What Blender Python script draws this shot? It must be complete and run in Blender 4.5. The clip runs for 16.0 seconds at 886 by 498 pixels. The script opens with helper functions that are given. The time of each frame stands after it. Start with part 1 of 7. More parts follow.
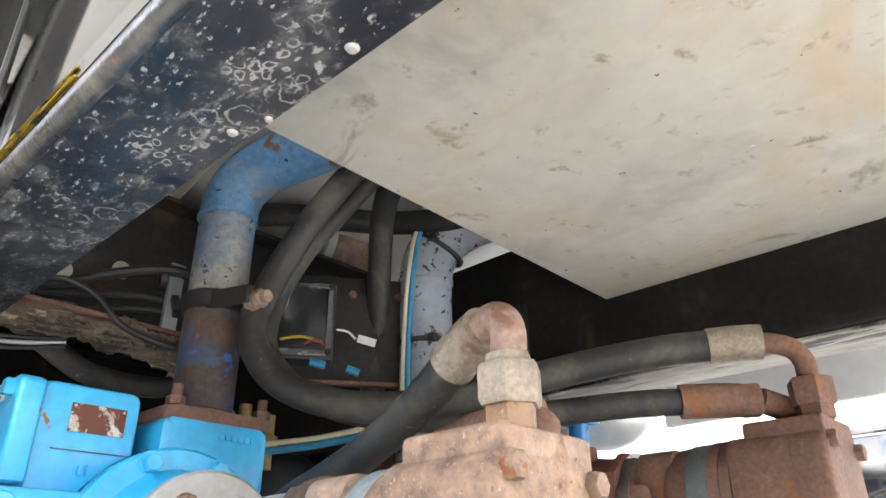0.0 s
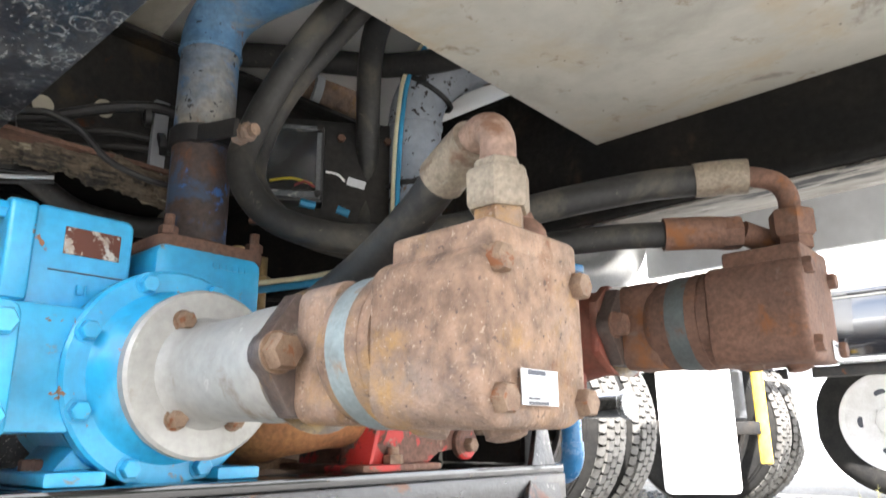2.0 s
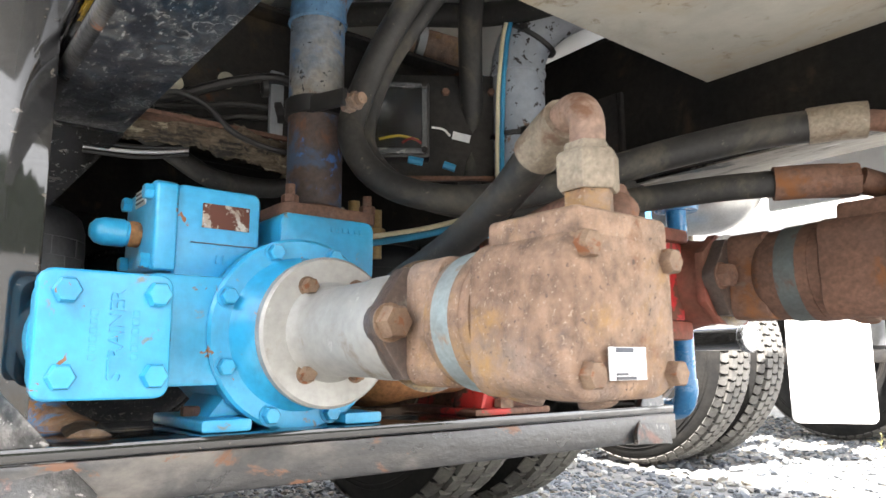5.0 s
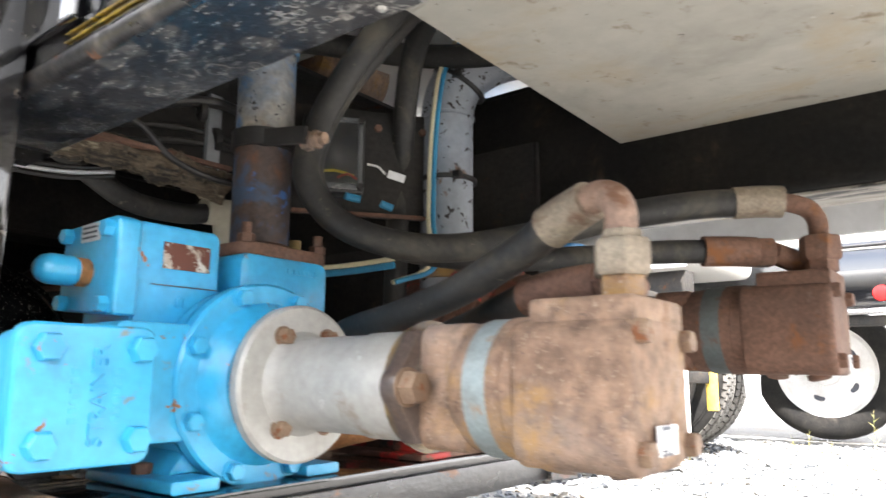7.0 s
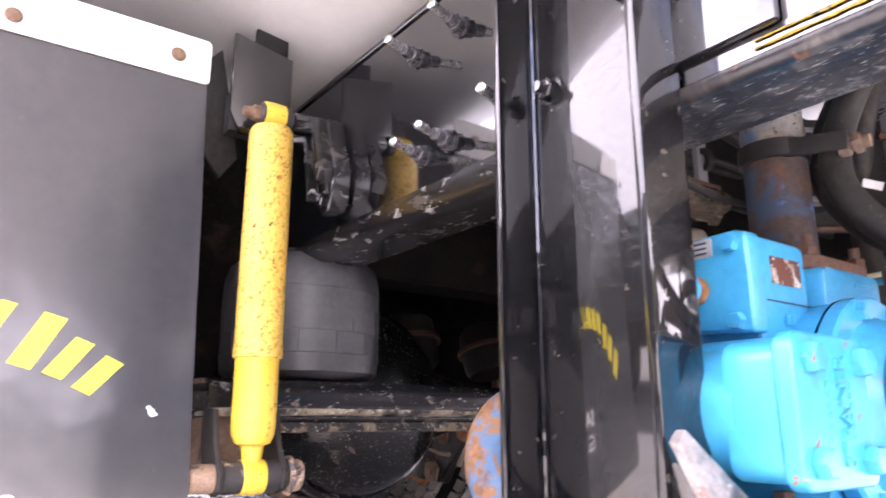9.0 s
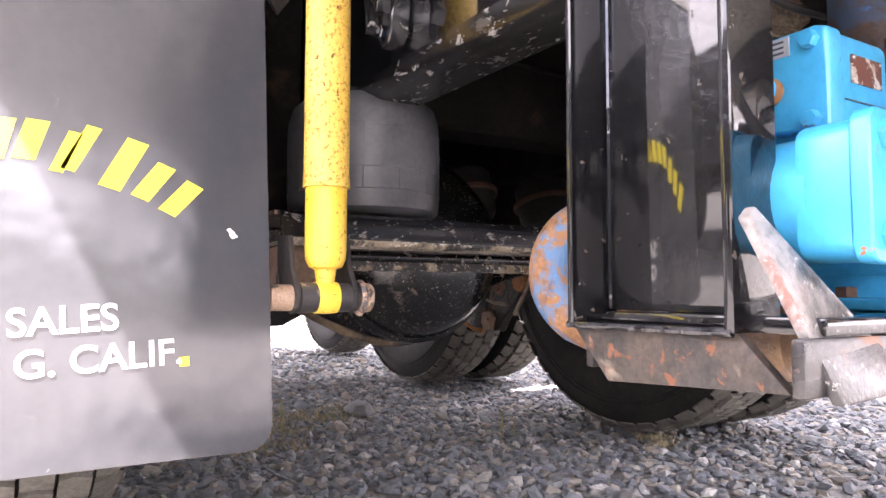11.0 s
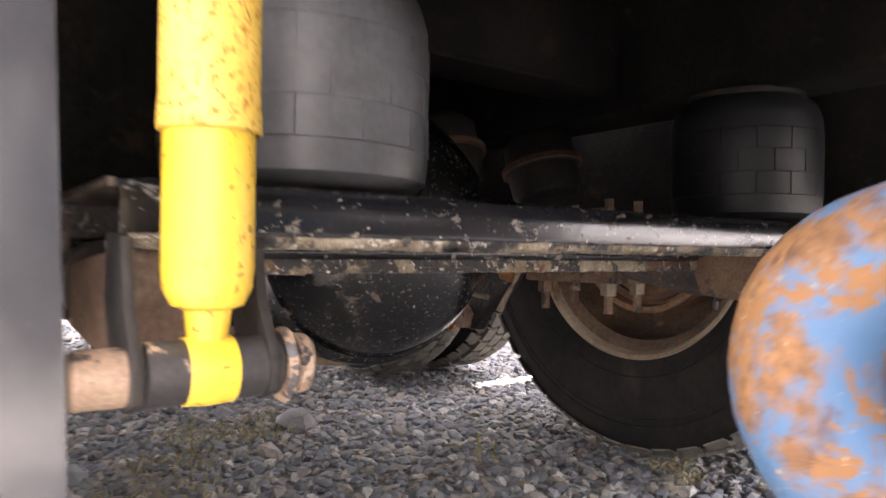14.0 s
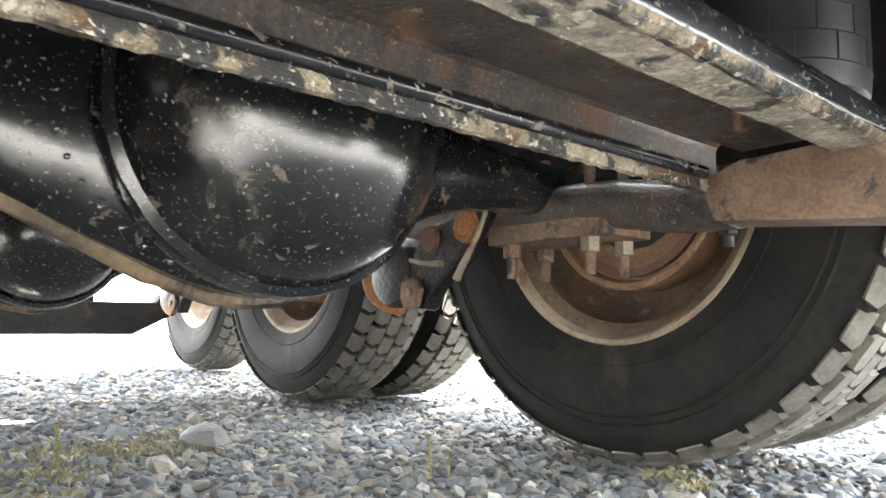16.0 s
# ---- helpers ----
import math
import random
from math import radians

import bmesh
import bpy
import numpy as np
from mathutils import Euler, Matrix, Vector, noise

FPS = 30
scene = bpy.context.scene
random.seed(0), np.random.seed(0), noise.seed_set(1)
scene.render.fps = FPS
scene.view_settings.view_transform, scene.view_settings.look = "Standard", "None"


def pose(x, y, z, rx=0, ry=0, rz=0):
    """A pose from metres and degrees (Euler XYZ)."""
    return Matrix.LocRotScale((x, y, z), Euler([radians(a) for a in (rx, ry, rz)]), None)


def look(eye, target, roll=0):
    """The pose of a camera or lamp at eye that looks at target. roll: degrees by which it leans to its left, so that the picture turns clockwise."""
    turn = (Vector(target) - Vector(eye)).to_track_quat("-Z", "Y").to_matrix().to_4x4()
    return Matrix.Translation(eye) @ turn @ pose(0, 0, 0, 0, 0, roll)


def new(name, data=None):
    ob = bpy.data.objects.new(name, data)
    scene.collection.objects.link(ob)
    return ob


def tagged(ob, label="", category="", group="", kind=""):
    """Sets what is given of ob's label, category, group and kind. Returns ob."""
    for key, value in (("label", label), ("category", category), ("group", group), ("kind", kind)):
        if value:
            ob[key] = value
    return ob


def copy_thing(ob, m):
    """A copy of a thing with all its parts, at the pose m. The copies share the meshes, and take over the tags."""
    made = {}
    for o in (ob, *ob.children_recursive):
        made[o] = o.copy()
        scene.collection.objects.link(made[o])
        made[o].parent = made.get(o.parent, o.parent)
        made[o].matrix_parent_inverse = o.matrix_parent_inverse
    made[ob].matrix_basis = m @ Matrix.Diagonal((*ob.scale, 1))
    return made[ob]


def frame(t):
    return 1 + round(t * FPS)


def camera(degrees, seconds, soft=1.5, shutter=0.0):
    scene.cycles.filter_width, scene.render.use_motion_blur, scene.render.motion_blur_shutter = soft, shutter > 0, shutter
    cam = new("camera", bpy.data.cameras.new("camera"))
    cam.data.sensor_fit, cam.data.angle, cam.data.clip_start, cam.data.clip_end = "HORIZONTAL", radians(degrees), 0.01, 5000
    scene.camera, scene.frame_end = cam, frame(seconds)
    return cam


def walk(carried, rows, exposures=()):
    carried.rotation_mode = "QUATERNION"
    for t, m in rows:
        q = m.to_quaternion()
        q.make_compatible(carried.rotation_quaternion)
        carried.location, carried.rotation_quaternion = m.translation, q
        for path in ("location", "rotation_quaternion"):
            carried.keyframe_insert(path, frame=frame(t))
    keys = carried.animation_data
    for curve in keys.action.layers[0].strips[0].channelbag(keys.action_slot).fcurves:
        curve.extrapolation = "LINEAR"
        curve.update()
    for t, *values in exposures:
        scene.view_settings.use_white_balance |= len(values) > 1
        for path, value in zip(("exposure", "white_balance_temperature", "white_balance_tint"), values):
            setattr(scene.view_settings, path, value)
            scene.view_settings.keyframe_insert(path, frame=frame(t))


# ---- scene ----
cam = camera(64.5, 16.0, shutter=0.4)
METRES, EYE, TILT, LEAN, TURN = 2.149, 0.52, 0.0, 0.0, 42.8
ROWS = [
    (0.0, 0.0015, -0.0020, 0.0010, 0.20, 25.72, 0.40),
    (0.5, 0.0028, 0.0002, -0.0058, -0.20, 25.30, 0.42),
    (1.0, 0.0027, 0.0014, -0.0095, -0.30, 22.97, 0.43),
    (1.5, 0.0020, 0.0026, -0.0156, -0.58, 19.66, 0.47),
    (2.0, 0.0012, 0.0042, -0.0178, -0.73, 15.22, 0.45),
    (2.5, -0.0038, 0.0090, -0.0190, -0.62, 11.03, 0.40),
    (3.0, -0.0107, 0.0096, -0.0200, 2.27, 9.06, 0.42),
    (3.2, -0.0121, 0.0093, -0.0186, 4.27, 8.88, 0.45),
    (5.3, 0.0158, -0.0236, -0.0004, 8.88, 9.20, 0.26),
    (5.5, 0.02, -0.0307, 0.0015, 7.19, 9.34, 0.18),
    (6.0, 0.022, -0.0459, 0.0019, 0.18, 9.33, -0.06),
    (6.5, -0.0098, -0.0421, 0.0084, -4.65, 9.52, -0.25),
    (7.0, -0.0617, -0.0257, 0.0164, -5.08, 10.02, -0.37),
    (7.5, -0.1183, -0.0162, 0.0224, -3.54, 11.07, -0.37),
    (8.0, -0.1786, -0.0078, 0.0229, 0.48, 12.94, -0.36),
    (8.5, -0.2228, -0.0125, 0.0162, 6.27, 13.75, -0.14),
    (9.0, -0.2476, -0.0204, 0.0043, 11.14, 13.76, -0.03),
    (9.5, -0.2553, -0.0253, -0.01, 14.43, 12.94, -0.0),
    (10.0, -0.2554, -0.0272, -0.0262, 15.33, 8.84, -0.07),
    (10.2, -0.2541, -0.0248, -0.0310, 15.70, 6.70, -0.01),
    (12.3, -0.2574, -0.0318, 0.0354, 14.98, 2.33, -0.24),
    (12.5, -0.2561, -0.0346, 0.0681, 15.03, 2.13, -0.17),
    (13.0, -0.2781, 0.0152, 0.0527, 15.03, 1.37, -0.45),
    (13.5, -0.3245, 0.1069, 0.0405, 14.35, 0.54, -0.55),
    (14.0, -0.3444, 0.2108, 0.0075, 10.67, 0.32, -0.7),
    (14.5, -0.3672, 0.3012, -0.0338, 8.94, 2.96, -0.75),
    (15.0, -0.3619, 0.333, -0.0674, 8.54, 5.51, -0.78),
    (15.5, -0.3666, 0.3509, -0.088, 8.25, 6.04, -0.78),
    (16.0, -0.3612, 0.3682, -0.1018, 7.0, 6.22, -0.85),
]
EXPOSURES = [(0.0, 3.6, 6200, 12), (1.5, 3.5, 6250, 12), (3.0, 2.98, 6150, 11), (5.5, 3.32, 6450, 12), (6.5, 3.14, 6450, 12), (7.5, 3.62, 6350, 15), (8.0, 3.85, 6300, 20), (8.5, 3.92, 6300, 28), (9.0, 3.88, 6350, 33), (9.5, 3.87, 6450, 33), (10.0, 3.85, 6500, 31), (12.5, 3.80, 6600, 27), (13.5, 3.95, 6800, 24), (14.5, 4.05, 6850, 26), (15.0, 4.5, 6750, 15), (16.0, 5.12, 6400, 9)]
walk(cam, [(t, pose(0, 0, EYE, TILT, LEAN, TURN) @ pose(METRES * x, METRES * y, METRES * z, 90 + pitch, roll, yaw)) for t, x, y, z, yaw, pitch, roll in ROWS], EXPOSURES)

# ---- light ----
SUN_DIR = Vector((-0.75, 1.0, -2.02)).normalized()
world = bpy.data.worlds.new("sky")
scene.world = world
world.use_nodes = True
wn = world.node_tree
bg = wn.nodes["Background"]
sky = wn.nodes.new("ShaderNodeTexSky")
sky.sky_type = "NISHITA"
sky.sun_disc = False
sky.sun_elevation = math.asin(-SUN_DIR.z)
sky.sun_rotation = math.atan2(-SUN_DIR.x, -SUN_DIR.y)
wcoord = wn.nodes.new("ShaderNodeTexCoord")
cloud = wn.nodes.new("ShaderNodeTexNoise")
cloud.inputs["Scale"].default_value, cloud.inputs["Detail"].default_value, cloud.inputs["Roughness"].default_value = 2.1, 6.0, 0.52
wturn = wn.nodes.new("ShaderNodeMapping")
wturn.inputs["Rotation"].default_value = (0, 0, radians(-15))
wn.links.new(wcoord.outputs["Generated"], wturn.inputs["Vector"])
wn.links.new(wturn.outputs[0], cloud.inputs["Vector"])
cloud_amount = wn.nodes.new("ShaderNodeMapRange")
cloud_amount.interpolation_type = "SMOOTHSTEP"
cloud_amount.inputs["From Min"].default_value, cloud_amount.inputs["From Max"].default_value = 0.405, 0.525
cloud_amount.inputs["To Max"].default_value = 0.92
wn.links.new(cloud.outputs["Fac"], cloud_amount.inputs["Value"])
cloud_mix = wn.nodes.new("ShaderNodeMix")
cloud_mix.data_type = "RGBA"
cloud_mix.inputs[7].default_value = (10.0, 9.9, 9.7, 1)
wz = wn.nodes.new("ShaderNodeSeparateXYZ")
wn.links.new(wcoord.outputs["Generated"], wz.inputs[0])
haze = wn.nodes.new("ShaderNodeMapRange")
haze.interpolation_type = "SMOOTHSTEP"
haze.inputs["From Min"].default_value, haze.inputs["From Max"].default_value = 0.52, 0.10
haze.inputs["To Max"].default_value = 0.85
wn.links.new(wz.outputs["Z"], haze.inputs["Value"])
veil = wn.nodes.new("ShaderNodeMath")
veil.operation = "MAXIMUM"
wn.links.new(cloud_amount.outputs["Result"], veil.inputs[0])
wn.links.new(haze.outputs["Result"], veil.inputs[1])
wn.links.new(veil.outputs[0], cloud_mix.inputs[0])
wn.links.new(sky.outputs[0], cloud_mix.inputs[6])
wn.links.new(cloud_mix.outputs[2], bg.inputs[0])
bg.inputs[1].default_value = 0.088
sun_data = bpy.data.lights.new("sun", "SUN")
sun_data.energy, sun_data.angle, sun_data.color = 5.0, radians(0.53), (1.0, 0.95, 0.88)
sun = new("sun", sun_data)
sun.matrix_world = look((0, 0, 6), Vector((0, 0, 6)) + SUN_DIR)


# ---- materials ----
def shader(name):
    m = bpy.data.materials.new(name)
    m.use_nodes = True
    nt = m.node_tree
    return m, nt, nt.nodes["Principled BSDF"]


def link(nt, a, b):
    nt.links.new(a, b)


def noise_node(nt, vec, scale, detail=4.0, rough=0.6, distortion=0.0):
    n = nt.nodes.new("ShaderNodeTexNoise")
    n.inputs["Scale"].default_value = scale
    n.inputs["Detail"].default_value = detail
    n.inputs["Roughness"].default_value = rough
    n.inputs["Distortion"].default_value = distortion
    link(nt, vec, n.inputs["Vector"])
    return n.outputs["Fac"]


def ramp(nt, fac, lo, hi):
    r = nt.nodes.new("ShaderNodeMapRange")
    r.inputs["From Min"].default_value, r.inputs["From Max"].default_value = lo, hi
    r.interpolation_type = "SMOOTHSTEP"
    link(nt, fac, r.inputs["Value"])
    return r.outputs["Result"]


def mixc(nt, fac, a, b):
    n = nt.nodes.new("ShaderNodeMix")
    n.data_type = "RGBA"
    link(nt, fac, n.inputs[0])
    for sock, v in ((n.inputs[6], a), (n.inputs[7], b)):
        if isinstance(v, tuple):
            sock.default_value = (*v, 1)
        else:
            link(nt, v, sock)
    return n.outputs[2]


def mixf(nt, fac, a, b):
    n = nt.nodes.new("ShaderNodeMix")
    link(nt, fac, n.inputs[0])
    for sock, v in ((n.inputs[2], a), (n.inputs[3], b)):
        if isinstance(v, (int, float)):
            sock.default_value = v
        else:
            link(nt, v, sock)
    return n.outputs[0]


def coords(nt, stretch=(1, 1, 1)):
    tc = nt.nodes.new("ShaderNodeTexCoord")
    mp = nt.nodes.new("ShaderNodeMapping")
    mp.inputs["Scale"].default_value = stretch
    link(nt, tc.outputs["Object"], mp.inputs["Vector"])
    return mp.outputs[0]


def bumpy(nt, p, height, strength, dist=0.001):
    b = nt.nodes.new("ShaderNodeBump")
    b.inputs["Strength"].default_value, b.inputs["Distance"].default_value = strength, dist
    link(nt, height, b.inputs["Height"])
    link(nt, b.outputs[0], p.inputs["Normal"])


def surface(name, base, alt, scale=14, rough=(0.5, 0.7), metal=0.0, grain=0.3, layers=(), bump=(220, 0.3, 0.001), stretch=(1, 1, 1), coat=0.0, spec=0.5):
    """base and alt mix over a coarse noise, grain over a fine one; each layer is (colour, scale, from, to, roughness, detail)."""
    m, nt, p = shader(name)
    v = coords(nt, stretch)
    c = mixc(nt, ramp(nt, noise_node(nt, v, scale, 5), 0.32, 0.68), base, alt)
    fine = noise_node(nt, v, scale * 11, 3)
    dark = nt.nodes.new("ShaderNodeMix")
    dark.data_type, dark.blend_type = "RGBA", "MULTIPLY"
    dark.inputs[0].default_value = 1.0
    g = nt.nodes.new("ShaderNodeMapRange")
    g.inputs["From Min"].default_value, g.inputs["From Max"].default_value = 0.3, 0.7
    g.inputs["To Min"].default_value, g.inputs["To Max"].default_value = 1 - grain, 1 + grain
    link(nt, fine, g.inputs["Value"])
    link(nt, c, dark.inputs[6])
    link(nt, g.outputs[0], dark.inputs[7])
    c = dark.outputs[2]
    r = mixf(nt, noise_node(nt, v, scale * 3, 3), rough[0], rough[1])
    for k, (col, sc, lo, hi, lr, det) in enumerate(layers):
        off = nt.nodes.new("ShaderNodeVectorMath")
        off.inputs[1].default_value = (3.1 * k + 1.7, 5.3 * k, 2.2)
        link(nt, v, off.inputs[0])
        f = ramp(nt, noise_node(nt, off.outputs[0], sc, det, 0.65, 0.4), lo, hi)
        c = mixc(nt, f, c, col)
        r = mixf(nt, f, r, lr)
    link(nt, c, p.inputs["Base Color"])
    link(nt, r, p.inputs["Roughness"])
    p.inputs["Metallic"].default_value = metal
    p.inputs["Coat Weight"].default_value = coat
    p.inputs["Coat Roughness"].default_value = 0.05 if coat >= 1 else 0.22
    p.inputs["Coat IOR"].default_value = 1.7 if coat >= 1 else 1.5
    p.inputs["Specular IOR Level"].default_value = spec
    if bump:
        bumpy(nt, p, noise_node(nt, v, bump[0], 4), bump[1], bump[2])
    return m


RUST = (0.19, 0.075, 0.032)
BLUE_GLOSS = surface("glossy_light_blue_paint", (0.03, 0.16, 0.36), (0.05, 0.22, 0.44), 10, (0.2, 0.35), 0, 0.1, [((0.25, 0.32, 0.38), 9, 0.58, 0.66, 0.5, 8)], (160, 0.2, 0.001), coat=0.4)
MUD = (0.27, 0.22, 0.16)
BLUE = surface("blue_pump_paint", (0.022, 0.30, 0.56), (0.040, 0.37, 0.62), 9, (0.28, 0.42), 0, 0.08,
               [((0.03, 0.23, 0.40), 9, 0.52, 0.70, 0.5, 8), ((0.16, 0.19, 0.19), 30, 0.64, 0.70, 0.7, 7), ((0.26, 0.11, 0.045), 34, 0.68, 0.695, 0.8, 5)], (90, 0.25, 0.0015), coat=0.3)
BLUE_PIPE = surface("worn_blue_pipe_paint", (0.06, 0.17, 0.33), (0.12, 0.22, 0.33), 9, (0.5, 0.7), 0, 0.22,
                    [((0.22, 0.215, 0.20), 11, 0.55, 0.70, 0.8, 9), ((0.15, 0.075, 0.04), 15, 0.59, 0.64, 0.85, 9), ((0.02, 0.022, 0.025), 80, 0.65, 0.68, 0.7, 3)], (200, 0.3, 0.001))
BLUE_RUST_PIPE = surface("rusted_blue_pipe", (0.075, 0.05, 0.04), (0.045, 0.035, 0.035), 14, (0.5, 0.8), 0, 0.3,
                         [((0.14, 0.065, 0.035), 9, 0.54, 0.66, 0.85, 8), ((0.045, 0.075, 0.13), 14, 0.50, 0.62, 0.6, 9), ((0.04, 0.13, 0.36), 20, 0.61, 0.68, 0.6, 10)], (200, 0.4, 0.001))
BEIGE_PIPE = surface("bare_weathered_pipe", (0.24, 0.215, 0.175), (0.12, 0.17, 0.24), 9, (0.5, 0.75), 0, 0.25,
                     [((0.05, 0.16, 0.34), 9, 0.50, 0.60, 0.6, 9), ((0.15, 0.088, 0.055), 16, 0.58, 0.66, 0.85, 9), ((0.03, 0.03, 0.032), 75, 0.62, 0.65, 0.7, 3)], (200, 0.3, 0.001))
GREY_PIPE = surface("chipped_grey_pipe_paint", (0.22, 0.25, 0.29), (0.28, 0.30, 0.33), 8, (0.4, 0.55), 0, 0.1,
                    [((0.035, 0.03, 0.03), 55, 0.60, 0.63, 0.8, 3), ((0.16, 0.10, 0.07), 16, 0.62, 0.70, 0.85, 6)], (200, 0.2, 0.001))
RUSTY = surface("rusty_cast_iron", (0.265, 0.176, 0.121), (0.162, 0.100, 0.066), 6, (0.6, 0.85), 0.0, 0.45,
                [((0.22, 0.175, 0.150), 5, 0.48, 0.72, 0.65, 8), ((0.31, 0.18, 0.060), 9, 0.53, 0.68, 0.85, 10), ((0.095, 0.072, 0.066), 6, 0.55, 0.70, 0.6, 10), ((0.26, 0.24, 0.225), 5, 0.60, 0.76, 0.55, 10), ((0.17, 0.085, 0.045), 18, 0.56, 0.74, 0.85, 9), ((0.10, 0.082, 0.075), 20, 0.60, 0.76, 0.7, 10), ((0.085, 0.058, 0.045), 170, 0.60, 0.70, 0.8, 6), ((0.33, 0.25, 0.19), 300, 0.60, 0.70, 0.8, 3)], (320, 1.0, 0.0016))
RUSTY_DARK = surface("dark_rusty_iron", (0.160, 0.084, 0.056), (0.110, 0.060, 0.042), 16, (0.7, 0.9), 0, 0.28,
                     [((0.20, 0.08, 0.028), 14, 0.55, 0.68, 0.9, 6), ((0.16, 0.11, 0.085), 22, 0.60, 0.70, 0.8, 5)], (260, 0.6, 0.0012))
BRONZE = surface("rusty_bolt_steel", (0.22, 0.15, 0.10), (0.14, 0.085, 0.055), 60, (0.5, 0.7), 0.3, 0.2, [(RUST, 90, 0.55, 0.65, 0.85, 4)], (400, 0.4, 0.0006))
ZINC = surface("dull_zinc_fitting", (0.26, 0.22, 0.165), (0.20, 0.16, 0.12), 22, (0.5, 0.7), 0.2, 0.25, [((0.15, 0.095, 0.065), 16, 0.54, 0.66, 0.8, 9), ((0.34, 0.31, 0.26), 40, 0.60, 0.68, 0.6, 7)], (300, 0.4, 0.0008))
ALU = surface("dull_cast_aluminium", (0.395, 0.39, 0.37), (0.325, 0.318, 0.295), 8, (0.4, 0.6), 0.25, 0.10,
              [((0.22, 0.17, 0.11), 12, 0.58, 0.72, 0.7, 8), ((0.55, 0.54, 0.52), 16, 0.63, 0.70, 0.5, 6)], (240, 0.3, 0.0008))
OILY = surface("oily_brown_film", (0.16, 0.10, 0.035), (0.05, 0.032, 0.018), 30, (0.25, 0.5), 0, 0.3, [((0.22, 0.14, 0.04), 40, 0.55, 0.66, 0.3, 6)], (260, 0.5, 0.001), coat=0.3)
BAND = surface("blue_grey_steel_band", (0.22, 0.27, 0.28), (0.17, 0.19, 0.19), 24, (0.4, 0.6), 0.2, 0.15, [((0.26, 0.17, 0.11), 30, 0.60, 0.72, 0.8, 5)], (260, 0.3, 0.0008))
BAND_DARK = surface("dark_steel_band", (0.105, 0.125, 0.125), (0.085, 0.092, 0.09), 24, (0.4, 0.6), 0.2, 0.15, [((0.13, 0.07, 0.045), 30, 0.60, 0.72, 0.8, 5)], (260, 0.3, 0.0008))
GLOSS = surface("gloss_black_paint", (0.0035, 0.004, 0.005), (0.005, 0.005, 0.006), 5, (0.04, 0.09), 0, 0.1,
                [((0.10, 0.085, 0.065), 9, 0.66, 0.80, 0.6, 9), ((0.20, 0.19, 0.17), 160, 0.69, 0.72, 0.7, 4)], (6, 0.06, 0.004), coat=1.0)
GLOSS_RUN = surface("thick_wet_black_paint", (0.003, 0.0034, 0.0042), (0.004, 0.004, 0.005), 8, (0.08, 0.16), 0, 0.1,
                    [((0.10, 0.085, 0.07), 60, 0.66, 0.72, 0.6, 3)], (70, 0.75, 0.0040), coat=1.0, spec=0.15)
GLOSS_RUN.node_tree.nodes["Principled BSDF"].inputs["Coat IOR"].default_value = 1.62
GRIMY = surface("grimy_black_steel", (0.015, 0.015, 0.015), (0.027, 0.024, 0.021), 8, (0.5, 0.75), 0, 0.3,
                [((0.07, 0.052, 0.034), 11, 0.56, 0.74, 0.9, 8), ((0.09, 0.035, 0.016), 17, 0.61, 0.70, 0.9, 6)], (160, 0.6, 0.002), spec=0.3)
SCUFFED = surface("scuffed_black_beam_paint", (0.014, 0.015, 0.017), (0.024, 0.023, 0.023), 10, (0.2, 0.38), 0, 0.25,
                  [((0.16, 0.14, 0.12), 7, 0.50, 0.72, 0.6, 9), ((0.16, 0.075, 0.04), 20, 0.60, 0.66, 0.85, 6)], (120, 0.6, 0.0018), stretch=(1, 0.5, 1), coat=0.4)
CRUST = surface("rust_stained_black_channel", (0.040, 0.037, 0.034), (0.075, 0.055, 0.042), 14, (0.35, 0.6), 0, 0.45,
                [((0.13, 0.070, 0.038), 9, 0.50, 0.66, 0.85, 11), ((0.02, 0.02, 0.021), 24, 0.53, 0.62, 0.3, 9), ((0.26, 0.22, 0.17), 70, 0.61, 0.66, 0.9, 9), ((0.48, 0.46, 0.41), 200, 0.65, 0.68, 0.9, 5)], (150, 1.0, 0.003), coat=0.3)
CRUST_LEDGE = surface("dried_mud_on_steel", (0.32, 0.285, 0.225), (0.18, 0.155, 0.12), 14, (0.6, 0.9), 0, 0.4,
                      [((0.035, 0.034, 0.034), 14, 0.54, 0.60, 0.35, 10), ((0.13, 0.065, 0.03), 6, 0.56, 0.66, 0.8, 9), ((0.40, 0.36, 0.29), 36, 0.56, 0.60, 0.9, 9), ((0.58, 0.56, 0.50), 90, 0.61, 0.65, 0.9, 7)], (110, 1.0, 0.005))
CRUST_LIP = surface("mud_crust", (0.38, 0.33, 0.25), (0.24, 0.19, 0.125), 34, (0.8, 0.95), 0, 0.4,
                    [((0.030, 0.029, 0.029), 20, 0.46, 0.53, 0.3, 11), ((0.17, 0.09, 0.045), 7, 0.57, 0.64, 0.85, 9), ((0.60, 0.57, 0.49), 95, 0.57, 0.62, 0.9, 8)], (130, 1.0, 0.005))
AXLE = surface("oily_black_axle_paint", (0.006, 0.007, 0.009), (0.010, 0.011, 0.012), 6, (0.12, 0.22), 0, 0.25,
               [((0.095, 0.085, 0.070), 6, 0.55, 0.80, 0.5, 11), ((0.24, 0.22, 0.19), 170, 0.61, 0.67, 0.7, 6), ((0.15, 0.11, 0.075), 16, 0.63, 0.70, 0.8, 9), ((0.40, 0.38, 0.34), 70, 0.70, 0.72, 0.7, 4)], (60, 0.2, 0.0012), coat=0.75)
